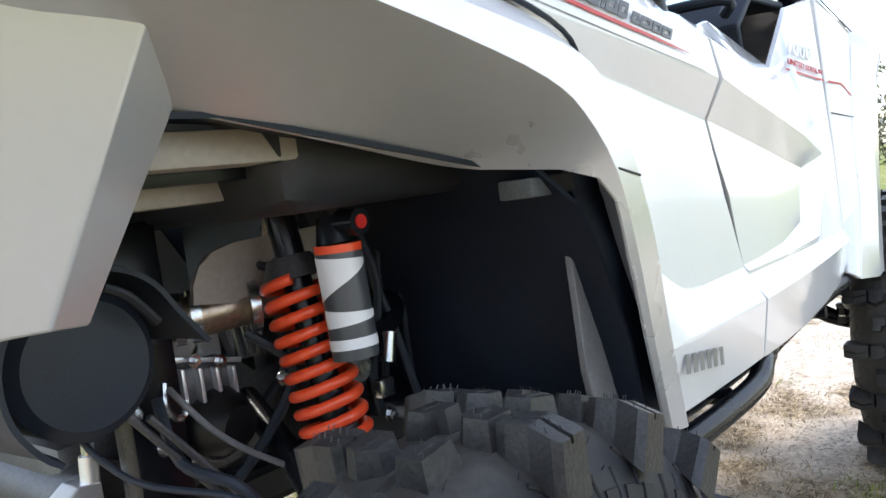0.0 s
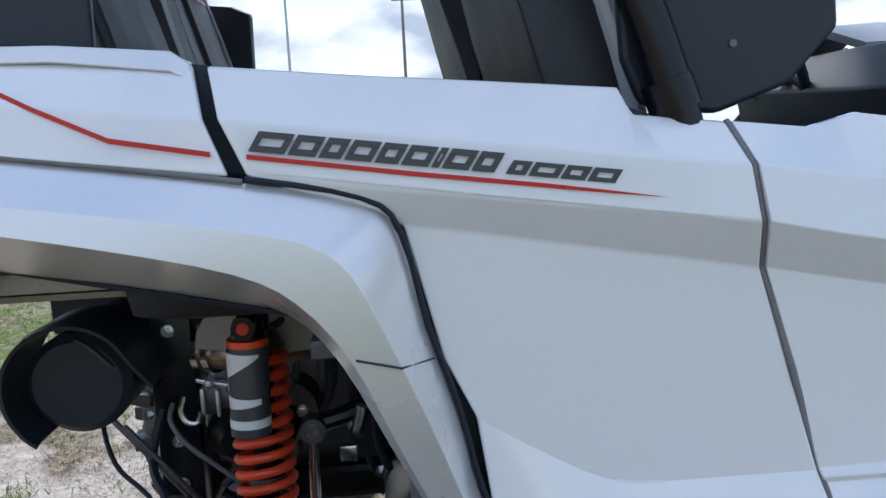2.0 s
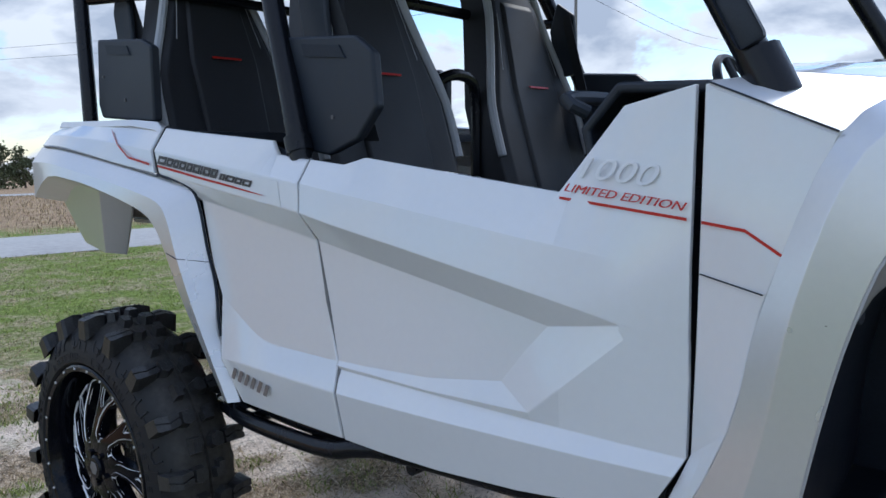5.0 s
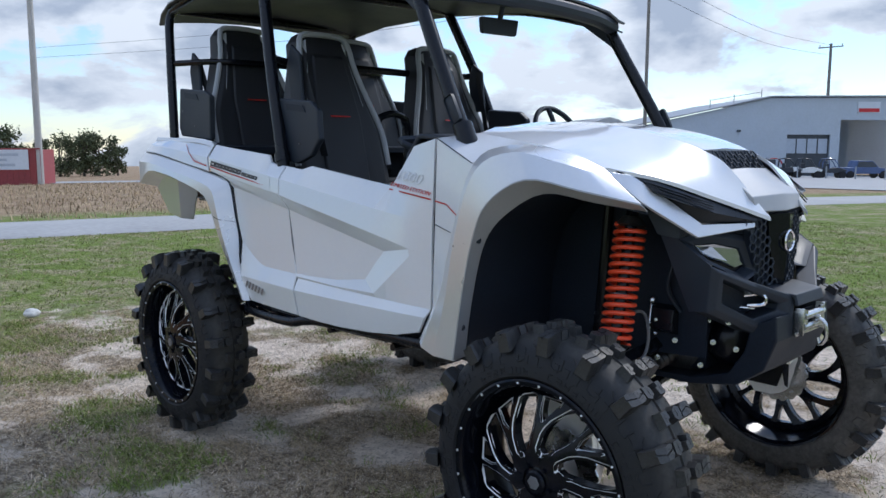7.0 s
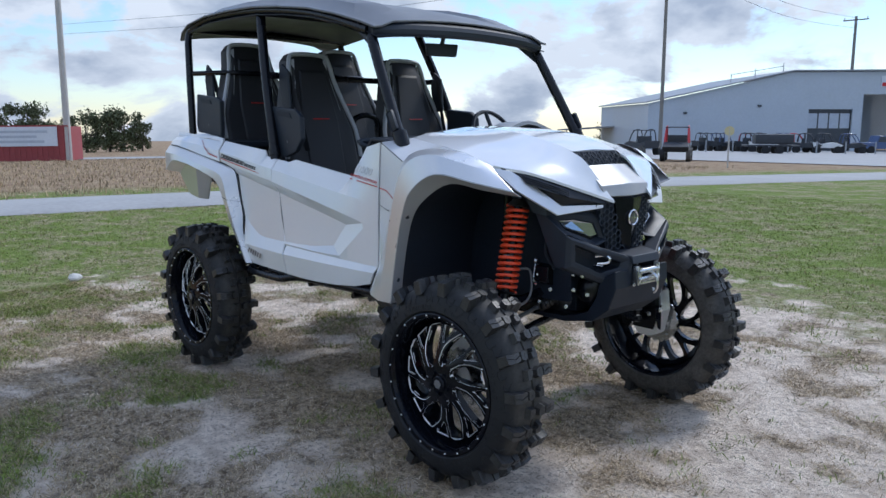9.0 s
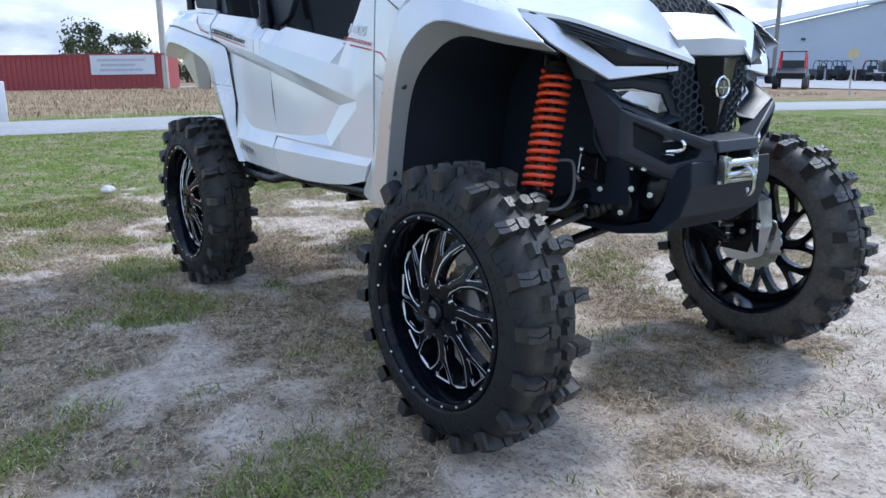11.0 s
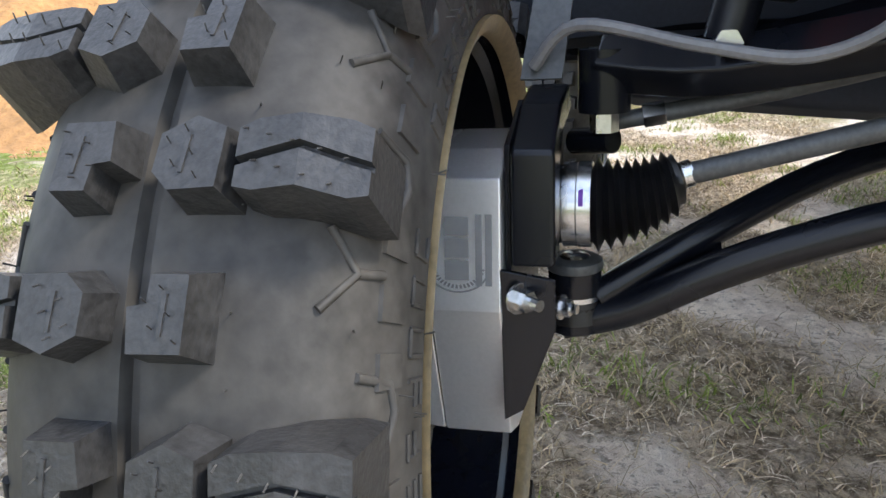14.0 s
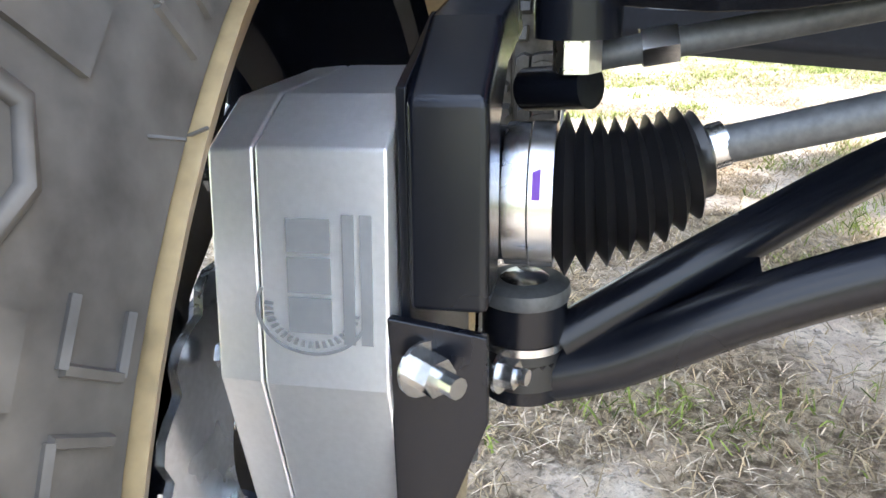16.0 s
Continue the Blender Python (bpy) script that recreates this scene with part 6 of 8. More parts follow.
    # control arms
    la = part("lower_control_arm", tube(S(s, [(2.285, 0.618, 0.452), (2.285, 0.556, 0.468), (2.287, 0.48, 0.507), (2.29, 0.40, 0.540), (2.29, 0.30, 0.568), (2.29, 0.09, 0.60)]), 0.0182, 14, 5), M_FRAME, utv, "black tubular lower control arm")
    part("arm_leg", tube(S(s, [(2.282, 0.585, 0.478), (2.245, 0.48, 0.535), (2.17, 0.35, 0.582), (2.08, 0.18, 0.605)]), 0.0155, 14, 5), M_FRAME, la)
    part("pivot_bush", cyl((2.255, s * 0.092, 0.60), (2.325, s * 0.092, 0.60), 0.028, seg=20), M_FRAME, la, "black pivot bush")
    part("pivot_bracket", prism(S(s, [(2.33, 0.13, 0.585), (2.33, 0.06, 0.575), (2.33, 0.05, 0.70), (2.33, 0.12, 0.70)]), (0.008, 0, 0)), M_FRAME, la, smooth=False, bevel=0.002)
    part("arm_gusset", prism(S(s, [(2.28, 0.56, 0.472), (2.285, 0.47, 0.512), (2.245, 0.47, 0.530)]), (0, 0, -0.006)), M_FRAME, la, smooth=False)
    ua = part("upper_control_arm", tube(S(s, [(2.264, 0.585, 0.700), (2.285, 0.48, 0.694), (2.315, 0.30, 0.725), (2.325, 0.16, 0.755)]), 0.027, 4, 4), M_FRAME, utv, "black boxed upper control arm", sharp=40, bevel=0.004)
    part("arm_leg", tube(S(s, [(2.262, 0.58, 0.698), (2.22, 0.47, 0.694), (2.12, 0.30, 0.725), (2.06, 0.18, 0.76)]), 0.025, 4, 4), M_FRAME, ua, sharp=40)
    part("arm_web", prism(S(s, [(2.275, 0.54, 0.690), (2.30, 0.36, 0.700), (2.17, 0.38, 0.700), (2.235, 0.53, 0.690)]), (0, 0, 0.008)), M_FRAME, ua, smooth=False)
    part("brake_hose", tube(S(s, [(2.30, 0.64, 0.70), (2.31, 0.60, 0.735), (2.33, 0.50, 0.715), (2.345, 0.42, 0.705), (2.338, 0.355, 0.735), (2.330, 0.335, 0.80), (2.30, 0.325, 0.852), (2.285, 0.40, 0.855)]), 0.0055, 8, 6), M_CABLE, utv, "grey brake hose")
    part("sway_link", cyl((2.307, s * 0.28, 0.884), (2.312, s * 0.30, 0.812), 0.006), M_STEEL, utv, "bright sway bar link")
    part("link_ball", lathe([(0.0, -0.012), (0.013, -0.010), (0.018, 0.0), (0.013, 0.010), (0.0, 0.012)], 20), M_STEEL, utv, at=pose(2.313, s * 0.28, 0.888, 0, 0, -90))
    for p in ((2.335, 0.343, 0.792), (2.35, 0.12, 0.595), (2.40, 0.22, 0.90), (2.44, 0.18, 0.845), (2.40, 0.20, 0.705), (2.34, 0.24, 0.845)):
        hexbolt((p[0] + 0.02, s * p[1], p[2]), (1, -s * 0.25, 0.1), 0.0055, 0.007, 0.006, parent=utv, washer=False)
    part("differential", lathe([(0.0, -0.09), (0.06, -0.085), (0.085, -0.05), (0.09, 0.0), (0.085, 0.05), (0.0, 0.07)], 24), M_DARKSTEEL, utv, "cast front differential", at=pose(2.33, s * 0.08, 0.70, 0, 0, 90)) if s < 0 else None
    part("arm_bracket", prism(S(s, [(2.40, 0.262, 0.88), (2.40, 0.30, 0.87), (2.40, 0.31, 0.80), (2.40, 0.262, 0.78)]), (-0.08, 0, 0)), M_FRAME, utv, "black upper arm bracket", smooth=False, bevel=0.003)
    part("wiring_loom", tube(S(s, [(2.40, 0.27, 1.10), (2.38, 0.29, 1.0), (2.37, 0.285, 0.93), (2.41, 0.27, 0.86)]), 0.007, 8, 5), M_PLASTIC, utv, "black wiring loom")
    part("frame_upright", tube(S(s, [(2.12, 0.275, 1.20), (2.10, 0.275, 0.90), (2.06, 0.25, 0.64)]), 0.018, 10, 3), M_FRAME, utv, "black front frame tube")
    dc = part("diff_cover", tube(S(s, [(2.50, 0.09, 0.755), (2.535, 0.13, 0.755), (2.548, 0.15, 0.755), (2.552, 0.155, 0.755)]), [0.085, 0.080, 0.062, 0.03], 28, curve=False), M_FRAME, utv, "dark cast differential cover", sharp=40)
    for k in range(6):
        q = radians(60 * k + 15)
        hexbolt((2.535 + 0.03 * math.cos(q), s * (0.128 - 0.03 * math.cos(q)), 0.755 + 0.07 * math.sin(q)), (0.7, -s * -0.7, 0), 0.006, 0.006, parent=dc, washer=False)
    for p in ((2.497, 0.248, 0.842), (2.334, 0.302, 0.829)):
        hexbolt((p[0], s * p[1], p[2]), (0.8, s * 0.6, 0.1), 0.0055, 0.007, 0.006, parent=utv, washer=False)
    part("inner_axle_boot", tube(S(s, [(2.32, 0.165 + 0.012 * k, 0.690 - 0.003 * k) for k in range(9)]), [0.040 - 0.002 * k if k % 2 else 0.032 - 0.002 * k for k in range(9)], 20, curve=False), M_BOOT, utv, "black ribbed inner axle boot", sharp=60)
    part("shock_mount", prism(S(s, [(2.235, 0.27, 1.27), (2.235, 0.37, 1.265), (2.235, 0.375, 1.215), (2.235, 0.27, 1.18)]), (0.07, 0, 0)), M_FRAME, utv, "black shock mount", smooth=False, bevel=0.003)
    # brakes
    put_mesh("brake_disc", DISC, utv, Matrix.Translation((2.314, s * 0.765, HUB_Z)) @ Matrix.Diagonal((0.82, 1, 0.82, 1)), "bright slotted brake disc")
    put_mesh("brake_disc", DISC, utv, Matrix.Translation((0.0, s * 0.765, HUB_Z)), "bright slotted brake disc")
    part("brake_caliper", box((2.205, s * 0.765, 0.43), (0.055, 0.05, 0.11), bev=0.01), M_DARKSTEEL, utv, "cast brake caliper")
    hexbolt((2.20, s * 0.742, 0.385), (0.2, -s, 0), 0.008, 0.01, parent=utv)

    # rear suspension
    part("rear_portal_housing", prism([(x - 2.314, s * 0.660, z) for x, z in octo], (0, s * 0.09, 0)), M_ALU, utv, "machined aluminium rear portal housing", smooth=False, bevel=0.003)
    part("rear_lower_arm", tube(S(s, [(-0.01, 0.62, 0.50), (0.06, 0.50, 0.55), (0.16, 0.25, 0.62)]), 0.024, 12, 4), M_FRAME, utv, "black rear lower control arm")
    part("rear_upper_arm", tube(S(s, [(0.0, 0.58, 0.70), (0.10, 0.48, 0.72), (0.18, 0.25, 0.80)]), 0.02, 12, 4), M_FRAME, utv, "black rear upper control arm")
    part("rear_axle_shaft", cyl((0.0, s * 0.58, 0.58), (0.0, s * 0.12, 0.70), 0.014), M_SHAFT, utv)
    part("rear_axle_boot", cyl((0.0, s * 0.30, 0.655), (0.0, s * 0.20, 0.68), 0.024, 0.042, seg=24), M_BOOT, utv)
    part("rear_brake_hose", tube(S(s, [(0.0, 0.62, 0.72), (-0.02, 0.50, 0.76), (-0.10, 0.42, 0.80), (-0.13, 0.36, 0.87), (-0.08, 0.34, 0.92)]), 0.0042, 8, 5), M_PLASTIC, utv, "grey rear brake hose")
    part("sway_bar_link", cyl((0.229, s * 0.445, 0.846), (0.222, s * 0.435, 0.66), 0.009), M_STEEL, utv, "bright sway bar link")
    part("link_joint", tube(S(s, [(0.229, 0.432, 0.846), (0.229, 0.462, 0.846)]), 0.021, 16, curve=False), M_DARKSTEEL, utv, "dark link joint")
    part("link_bolt", tube(S(s, [(0.229, 0.462, 0.846), (0.229, 0.470, 0.846)]), 0.011, 6, curve=False), M_STEEL, utv)
    part("sway_arm", tube(S(s, [(0.229, 0.43, 0.846), (0.30, 0.42, 0.862), (0.40, 0.38, 0.90), (0.44, 0.28, 0.91)]), 0.016, 10, 4), M_FRAME, utv, "black sway bar arm")
    part("frame_plate", box((-0.015, s * 0.315, 0.86), (0.075, 0.05, 0.46), bev=0.006), M_FRAME, utv, "black frame upright")
    part("inner_rear_boot", tube(S(s, [(0.075, 0.27, 0.80), (0.078, 0.29, 0.80), (0.082, 0.31, 0.80), (0.086, 0.33, 0.80), (0.09, 0.36, 0.795)]), [0.056, 0.052, 0.055, 0.048, 0.03], 24, curve=False), M_BOOT, utv, "black inner axle boot")
    part("boot_band", cyl((0.074, s * 0.262, 0.80), (0.0755, s * 0.275, 0.80), 0.058, seg=28), M_STEEL, utv, "bright boot band")
    part("rear_frame_tube", tube(S(s, [(0.36, 0.30, 0.66), (0.30, 0.30, 0.92), (0.22, 0.32, 1.12)]), 0.020, 12, 3), M_FRAME, utv)
    part("rear_frame_tube", tube(S(s, [(-0.30, 0.30, 1.10), (0.10, 0.30, 1.12), (0.36, 0.30, 1.10)]), 0.02, 12, 3), M_FRAME, utv)
    part("shock_tower", prism(S(s, [(0.036, 0.37, 0.975), (0.040, 0.37, 1.0), (0.052, 0.37, 1.022), (0.075, 0.37, 1.038), (0.113, 0.37, 1.046), (0.28, 0.37, 1.05), (0.285, 0.37, 1.0), (0.27, 0.37, 0.965), (0.17, 0.37, 0.955)]), (0, s * 0.008, 0)), M_BEIGE, utv, "beige shock mounting plate", smooth=False)

for pts in ([(0.33, 0.36, 1.08), (0.345, 0.40, 0.95), (0.33, 0.38, 0.80), (0.37, 0.36, 0.68)], [(0.30, 0.34, 1.08), (0.31, 0.36, 0.96), (0.29, 0.33, 0.84), (0.32, 0.30, 0.70)], [(0.27, 0.33, 1.06), (0.275, 0.35, 0.98), (0.25, 0.30, 0.90)], [(0.12, 0.36, 0.92), (0.16, 0.40, 0.86), (0.12, 0.38, 0.78), (0.06, 0.36, 0.72)], [(-0.03, 0.37, 0.87), (-0.04, 0.42, 0.80), (-0.01, 0.48, 0.77), (0.02, 0.50, 0.72)]):
    part("hose", tube(S(-1, pts), 0.0075, 8, 6), M_PLASTIC, utv, "black rubber hose")
for x, y, z in ((0.285, 0.34, 0.93), (0.30, 0.36, 0.80), (0.20, 0.32, 0.83), (0.335, 0.40, 0.74), (-0.015, 0.342, 1.0), (-0.015, 0.342, 0.80), (-0.015, 0.342, 0.72)):
    hexbolt((x, -y, z), (0, -1, 0), 0.008, 0.008, 0.006, parent=utv)
part("tank", box((0.315, -0.30, 0.80), (0.07, 0.10, 0.12), bev=0.02), M_PLASTIC, utv, "black moulded reservoir tank", sharp=50)
part("tank_cap", cyl((0.315, -0.30, 0.86), (0.315, -0.30, 0.885), 0.022), M_PLASTIC, utv)
bk = part("rear_caliper", box((-0.13, -0.70, 0.50), (0.06, 0.06, 0.12), bev=0.012), M_ALU, utv, "bright rear brake caliper", sharp=40)
part("caliper_bolt", cyl((-0.13, -0.665, 0.53), (-0.13, -0.655, 0.53), 0.010, seg=6), M_STEEL, bk)
# exhaust, engine and gearbox behind the cabin
muf = part("muffler", lathe([(0.0, -0.14), (0.070, -0.138), (0.083, -0.125), (0.085, 0.12), (0.065, 0.14), (0.0, 0.14)], 40), M_PLASTIC, utv, "black exhaust muffler", at=pose(-0.137, -0.30, 0.945, 0, 0, 0))
arc = [(-0.137 + 0.106 * math.cos(radians(a)), 0.945 + 0.106 * math.sin(radians(a))) for a in (8, 22, 48, 72, 96, 122, 148, 172, 198, 222, 236)]
arc[0] = (-0.008, 0.945)
part("muffler_shield", loft([[(x, -0.475, z) for x, z in arc], [(x, -0.455, z + 0.004) for x, z in arc], [(x, -0.33, z) for x, z in arc]], 0.006, 3, True), M_PLASTIC, muf, "black bent heat shield", sharp=50)
part("exhaust_pipe", tube([(0.02, -0.30, 0.955), (0.07, -0.34, 0.955), (0.14, -0.35, 0.958), (0.22, -0.30, 0.95), (0.32, -0.15, 0.92)], 0.029, 16, 5), M_PIPE, utv, "heat-tinted exhaust pipe")
for x in (0.035, 0.055, 0.125):
    part("pipe_clamp", tube([(x, -0.322 - (x - 0.035) * 0.5, 0.955), (x + 0.012, -0.328 - (x - 0.035) * 0.5, 0.955)], 0.036, 20, curve=False), M_STEEL, utv, "bright exhaust clamp")
cover = part("ribbed_gear_cover", cyl((0.06, -0.18, 0.86), (0.06, -0.265, 0.86), 0.075, 0.06), M_ALU, utv, "cast aluminium ribbed gear cover", sharp=35)
for k in range(8):
    a = radians(45 * k)
    part("cover_rib", box((0.06 + 0.06 * math.cos(a), -0.235, 0.86 + 0.06 * math.sin(a)), (0.055, 0.06, 0.010), rot=Matrix.Rotation(-a, 4, 'Y'), bev=0.002), M_ALU, cover, sharp=35)
part("cover_boss", box((0.10, -0.22, 0.90), (0.10, 0.07, 0.06), bev=0.012), M_ALU, cover, sharp=35)
engine = part("engine_case", box((0.22, -0.02, 0.80), (0.34, 0.34, 0.26), bev=0.03), M_DARKSTEEL, utv, "cast aluminium engine case", sharp=40)
part("case_cover", box((0.10, -0.18, 0.78), (0.16, 0.10, 0.16), bev=0.02), M_DARKSTEEL, engine, sharp=40)
part("clutch_cover", cyl((0.16, -0.16, 0.80), (0.16, -0.24, 0.80), 0.075, 0.06), M_DARKSTEEL, engine, sharp=40)
for k in range(5):
    part("case_rib", box((0.08 + k * 0.05, -0.20, 0.88), (0.014, 0.05, 0.10), bev=0.003), M_DARKSTEEL, engine, sharp=40)
bm = bmesh.new()
box((0.03, 0, 0.70), (0.18, 0.24, 0.18), bm, bev=0.03)
cyl((-0.02, -0.18, 0.70), (-0.02, 0.18, 0.70), 0.06, bm=bm)
part("rear_gear_case", bm, M_DARKSTEEL, utv, "cast aluminium rear gear case", sharp=40)
flask = part("fluid_bottle", cyl((-0.056, -0.20, 0.700), (-0.049, -0.20, 0.785), 0.013, seg=18), M_ALU, utv, "pale fluid bottle")
part("bottle_cap", cyl((-0.049, -0.20, 0.785), (-0.048, -0.20, 0.800), 0.009, seg=14), M_STEEL, flask)
part("bottle_bracket", prism([(-0.103, -0.215, 0.732), (-0.075, -0.215, 0.752), (-0.043, -0.215, 0.748), (-0.043, -0.215, 0.716), (-0.095, -0.215, 0.712)], (0, 0.05, 0)), M_ALU, flask, "bright bent bracket", smooth=False, bevel=0.003)
# plate added to block the view through to the far side's spring
part("spring_screen", box((-0.12, -0.02, 1.04), (0.42, 0.03, 0.22), bev=0.005), M_LINER, utv, "black plate added to hide the far spring")
for k, pts in enumerate(([(0.28, -0.30, 1.12), (0.30, -0.34, 0.95), (0.34, -0.34, 0.75)], [(0.24, -0.28, 1.10), (0.26, -0.30, 0.90), (0.22, -0.24, 0.78)], [(0.33, -0.36, 1.05), (0.36, -0.40, 0.90), (0.40, -0.42, 0.70)])):
    part("cable", tube(pts, 0.007, 8, 6), M_PLASTIC, utv, "black cable")

# castings, hoses and rods in the rear wheel well
gear = part("gear_casting", box((0.068, -0.30, 0.862), (0.11, 0.05, 0.055), bev=0.014), M_DARKSTEEL, utv, "grey cast shift housing with bright edges", sharp=45)
for k in range(4):
    part("casting_rib", box((0.030 + 0.026 * k, -0.330, 0.866 - 0.005 * k), (0.006, 0.016, 0.048), bev=0.002), M_ALU, gear, "bright cast rib")
part("casting_flange", box((0.07, -0.328, 0.893), (0.112, 0.014, 0.007), bev=0.002, rot=Matrix.Rotation(radians(14), 4, 'Y')), M_ALU, gear)
drum = part("clutch_drum", cyl((0.081, -0.26, 0.796), (0.081, -0.330, 0.796), 0.047, 0.043, seg=40), M_FRAME, utv, "black round clutch drum with a bright rim", sharp=40)
for r_, y_, m_ in ((0.0465, -0.322, M_DARKSTEEL), (0.034, -0.3315, M_PLASTIC), (0.025, -0.3315, M_PLASTIC), (0.016, -0.3315, M_PLASTIC)):
    part("drum_ring", lathe([(r_ - 0.003, -0.002), (r_, -0.0035), (r_ + 0.0025, 0.0), (r_, 0.0035), (r_ - 0.003, 0.002)], 40, closed=True), m_, drum, at=Matrix.Translation((0.081, y_, 0.796)))
part("drum_casting", prism([(0.018, -0.285, 0.800), (0.030, -0.285, 0.900), (0.050, -0.285, 0.868), (0.088, -0.285, 0.884), (0.118, -0.285, 0.868), (0.105, -0.285, 0.835), (0.050, -0.285, 0.840), (0.036, -0.285, 0.790)], (0, 0.04, 0)), M_ALU, drum, "rough cast aluminium flange", smooth=False, bevel=0.004)
part("cooling_fin", prism([(0.126, -0.30, 0.924), (0.189, -0.30, 0.914), (0.184, -0.30, 0.870), (0.140, -0.30, 0.872)], (0, 0.02, 0)), M_CABLE, utv, "grey ribbed cover", smooth=False, bevel=0.002)
for k in range(4):
    x = 0.132 + 0.015 * k
    part("cover_rib", prism([(x, -0.302, 0.922 - k * 0.002), (x + 0.004, -0.302, 0.922 - k * 0.002), (x + 0.010, -0.302, 0.874), (x + 0.006, -0.302, 0.874)], (0, -0.008, 0)), M_STEEL, utv, smooth=False)
part("cable_clamp", tube([(0.0, -0.34, 0.880), (-0.006, -0.345, 0.855), (0.002, -0.345, 0.836), (0.019, -0.342, 0.832), (0.026, -0.34, 0.850)], 0.0055, 8, 4), M_STEEL, utv, "bright bent cable clamp")
part("drain_hose", tube([(-0.012, -0.37, 0.878), (-0.010, -0.40, 0.858), (0.016, -0.41, 0.820), (0.060, -0.41, 0.779), (0.118, -0.42, 0.735), (0.172, -0.43, 0.690)], 0.0042, 10, 6), M_CABLE, utv, "grey drain hose")
for a, b in (((-0.095, -0.42, 0.875), (0.012, -0.42, 0.735)), ((-0.076, -0.43, 0.868), (0.036, -0.43, 0.725))):
    part("cable_rod", cyl(a, b, 0.0048, seg=10), M_DARKSTEEL, utv, "dull steel control cable")
part("shield_edge", tube([(-0.121, -0.468, 1.026), (-0.098, -0.472, 1.012), (-0.068, -0.470, 0.978)], 0.006, 8, 4), M_SATIN, muf, "bare metal shield edge")
part("vent_hose", tube([(0.139, -0.362, 1.019), (0.152, -0.38, 1.006), (0.176, -0.38, 1.010), (0.195, -0.36, 1.030), (0.190, -0.34, 1.06)], 0.0065, 8, 5), M_PLASTIC, utv, "black vent hose")
part("stay", cyl((0.176, -0.37, 1.085), (0.166, -0.37, 1.03), 0.004, seg=8), M_PIPE, utv, "tan stay wire")
for pts in ([(0.408, -0.36, 1.04), (0.433, -0.365, 0.952), (0.438, -0.36, 0.834), (0.441, -0.36, 0.745)], [(0.452, -0.38, 1.05), (0.47, -0.385, 0.96), (0.488, -0.38, 0.863), (0.47, -0.36, 0.76)], [(0.43, -0.34, 1.06), (0.40, -0.35, 0.95), (0.41, -0.34, 0.86), (0.40, -0.33, 0.75)]):
    part("wiring_loom", tube(pts, 0.006, 8, 5), M_PLASTIC, utv, "black wiring loom")
part("link_sleeve", cyl((0.313, -0.445, 0.878), (0.301, -0.445, 0.835), 0.012, seg=16), M_STEEL, utv, "bright link sleeve")
part("link_foot", box((0.285, -0.445, 0.800), (0.030, 0.02, 0.028), bev=0.005), M_STEEL, utv, "bright link foot")
for x, y, z in ((0.044, 0.345, 0.899), (0.082, 0.345, 0.889), (0.293, 0.36, 0.838), (0.288, 0.36, 0.812), (-0.055, 0.36, 0.858)):
    hexbolt((x, -y, z), (0, -1, 0), 0.006, 0.007, 0.005, parent=utv)

# bright fasteners and the steering rod behind the front shock
for x, y, z in ((2.3, 0.285, 0.794), (2.338, 0.285, 0.697), (2.583, 0.285, 0.856), (2.612, 0.285, 0.775), (2.401, 0.285, 0.766), (2.535, 0.285, 0.784), (2.495, 0.285, 0.701)):
    for s in (-1, 1):
        hexbolt((x, s * y, z), (0.55, s * 0.8, 0.05), 0.0062, 0.007, 0.007, parent=utv)
for s in (-1, 1):
    rod = part("tie_rod", tube(S(s, [(2.245, 0.585, 0.640), (2.24, 0.42, 0.668), (2.235, 0.28, 0.700)]), 0.0085, 12, 3), M_SHAFT, utv, "grey steering tie rod")
    part("rod_nut", cyl((2.243, s * 0.545, 0.647), (2.242, s * 0.525, 0.650), 0.012, seg=6), M_STEEL, rod, "bright lock nut")

# ---- background ----
M_REDWALL = mat("faded_red_metal", (0.30, 0.055, 0.06), 0.6, 0.0, 0.15, 0.6, 8, 0.1, 0.01)
M_SIGN = mat("white_sign_board", (0.62, 0.66, 0.72), 0.5, 0.0, 0.08, 1.2, 9)
M_BARS = mat("grey_sign_print", (0.42, 0.47, 0.55), 0.5, 0.0, 0.1, 2, 9)
M_POLE = mat("weathered_pole", (0.20, 0.19, 0.175), 0.8, 0.0, 0.2, 1.5, 12, 0.2, 0.01)
M_PALEPOLE = mat("pale_concrete_pole", (0.46, 0.45, 0.43), 0.75, 0.0, 0.12, 1.5, 12)
M_METALWALL = mat("grey_sheet_metal_wall", (0.44, 0.49, 0.56), 0.5, 0.1, 0.06, 0.3, 4)
M_SHEDROOF = mat("grey_sheet_roof", (0.28, 0.30, 0.33), 0.5, 0.2, 0.1, 0.4, 5)
M_DARKDOOR = mat("dark_shop_door", (0.04, 0.05, 0.065), 0.4, 0.0, 0.3, 0.8, 6)
M_FARRED = mat("red_roll_cage", (0.50, 0.02, 0.03), 0.4, 0.0, 0.1, 3, 20)
M_FARBLUE = mat("blue_truck_paint", (0.05, 0.09, 0.22), 0.3, 0.0, 0.1, 2, 20, coat=0.4)
M_FARDARK = mat("dark_machine_paint", (0.03, 0.035, 0.045), 0.5, 0.0, 0.3, 2, 20)
M_FARWHITE = mat("white_vehicle_paint", (0.70, 0.71, 0.72), 0.35, 0.0, 0.05, 2, 20)
M_YELLOW = mat("faded_yellow_sign", (0.55, 0.50, 0.30), 0.5, 0.0, 0.1, 3, 20)
M_ROCK = mat("white_stone", (0.62, 0.60, 0.56), 0.8, 0.0, 0.12, 10, 60, 0.4, 0.01)
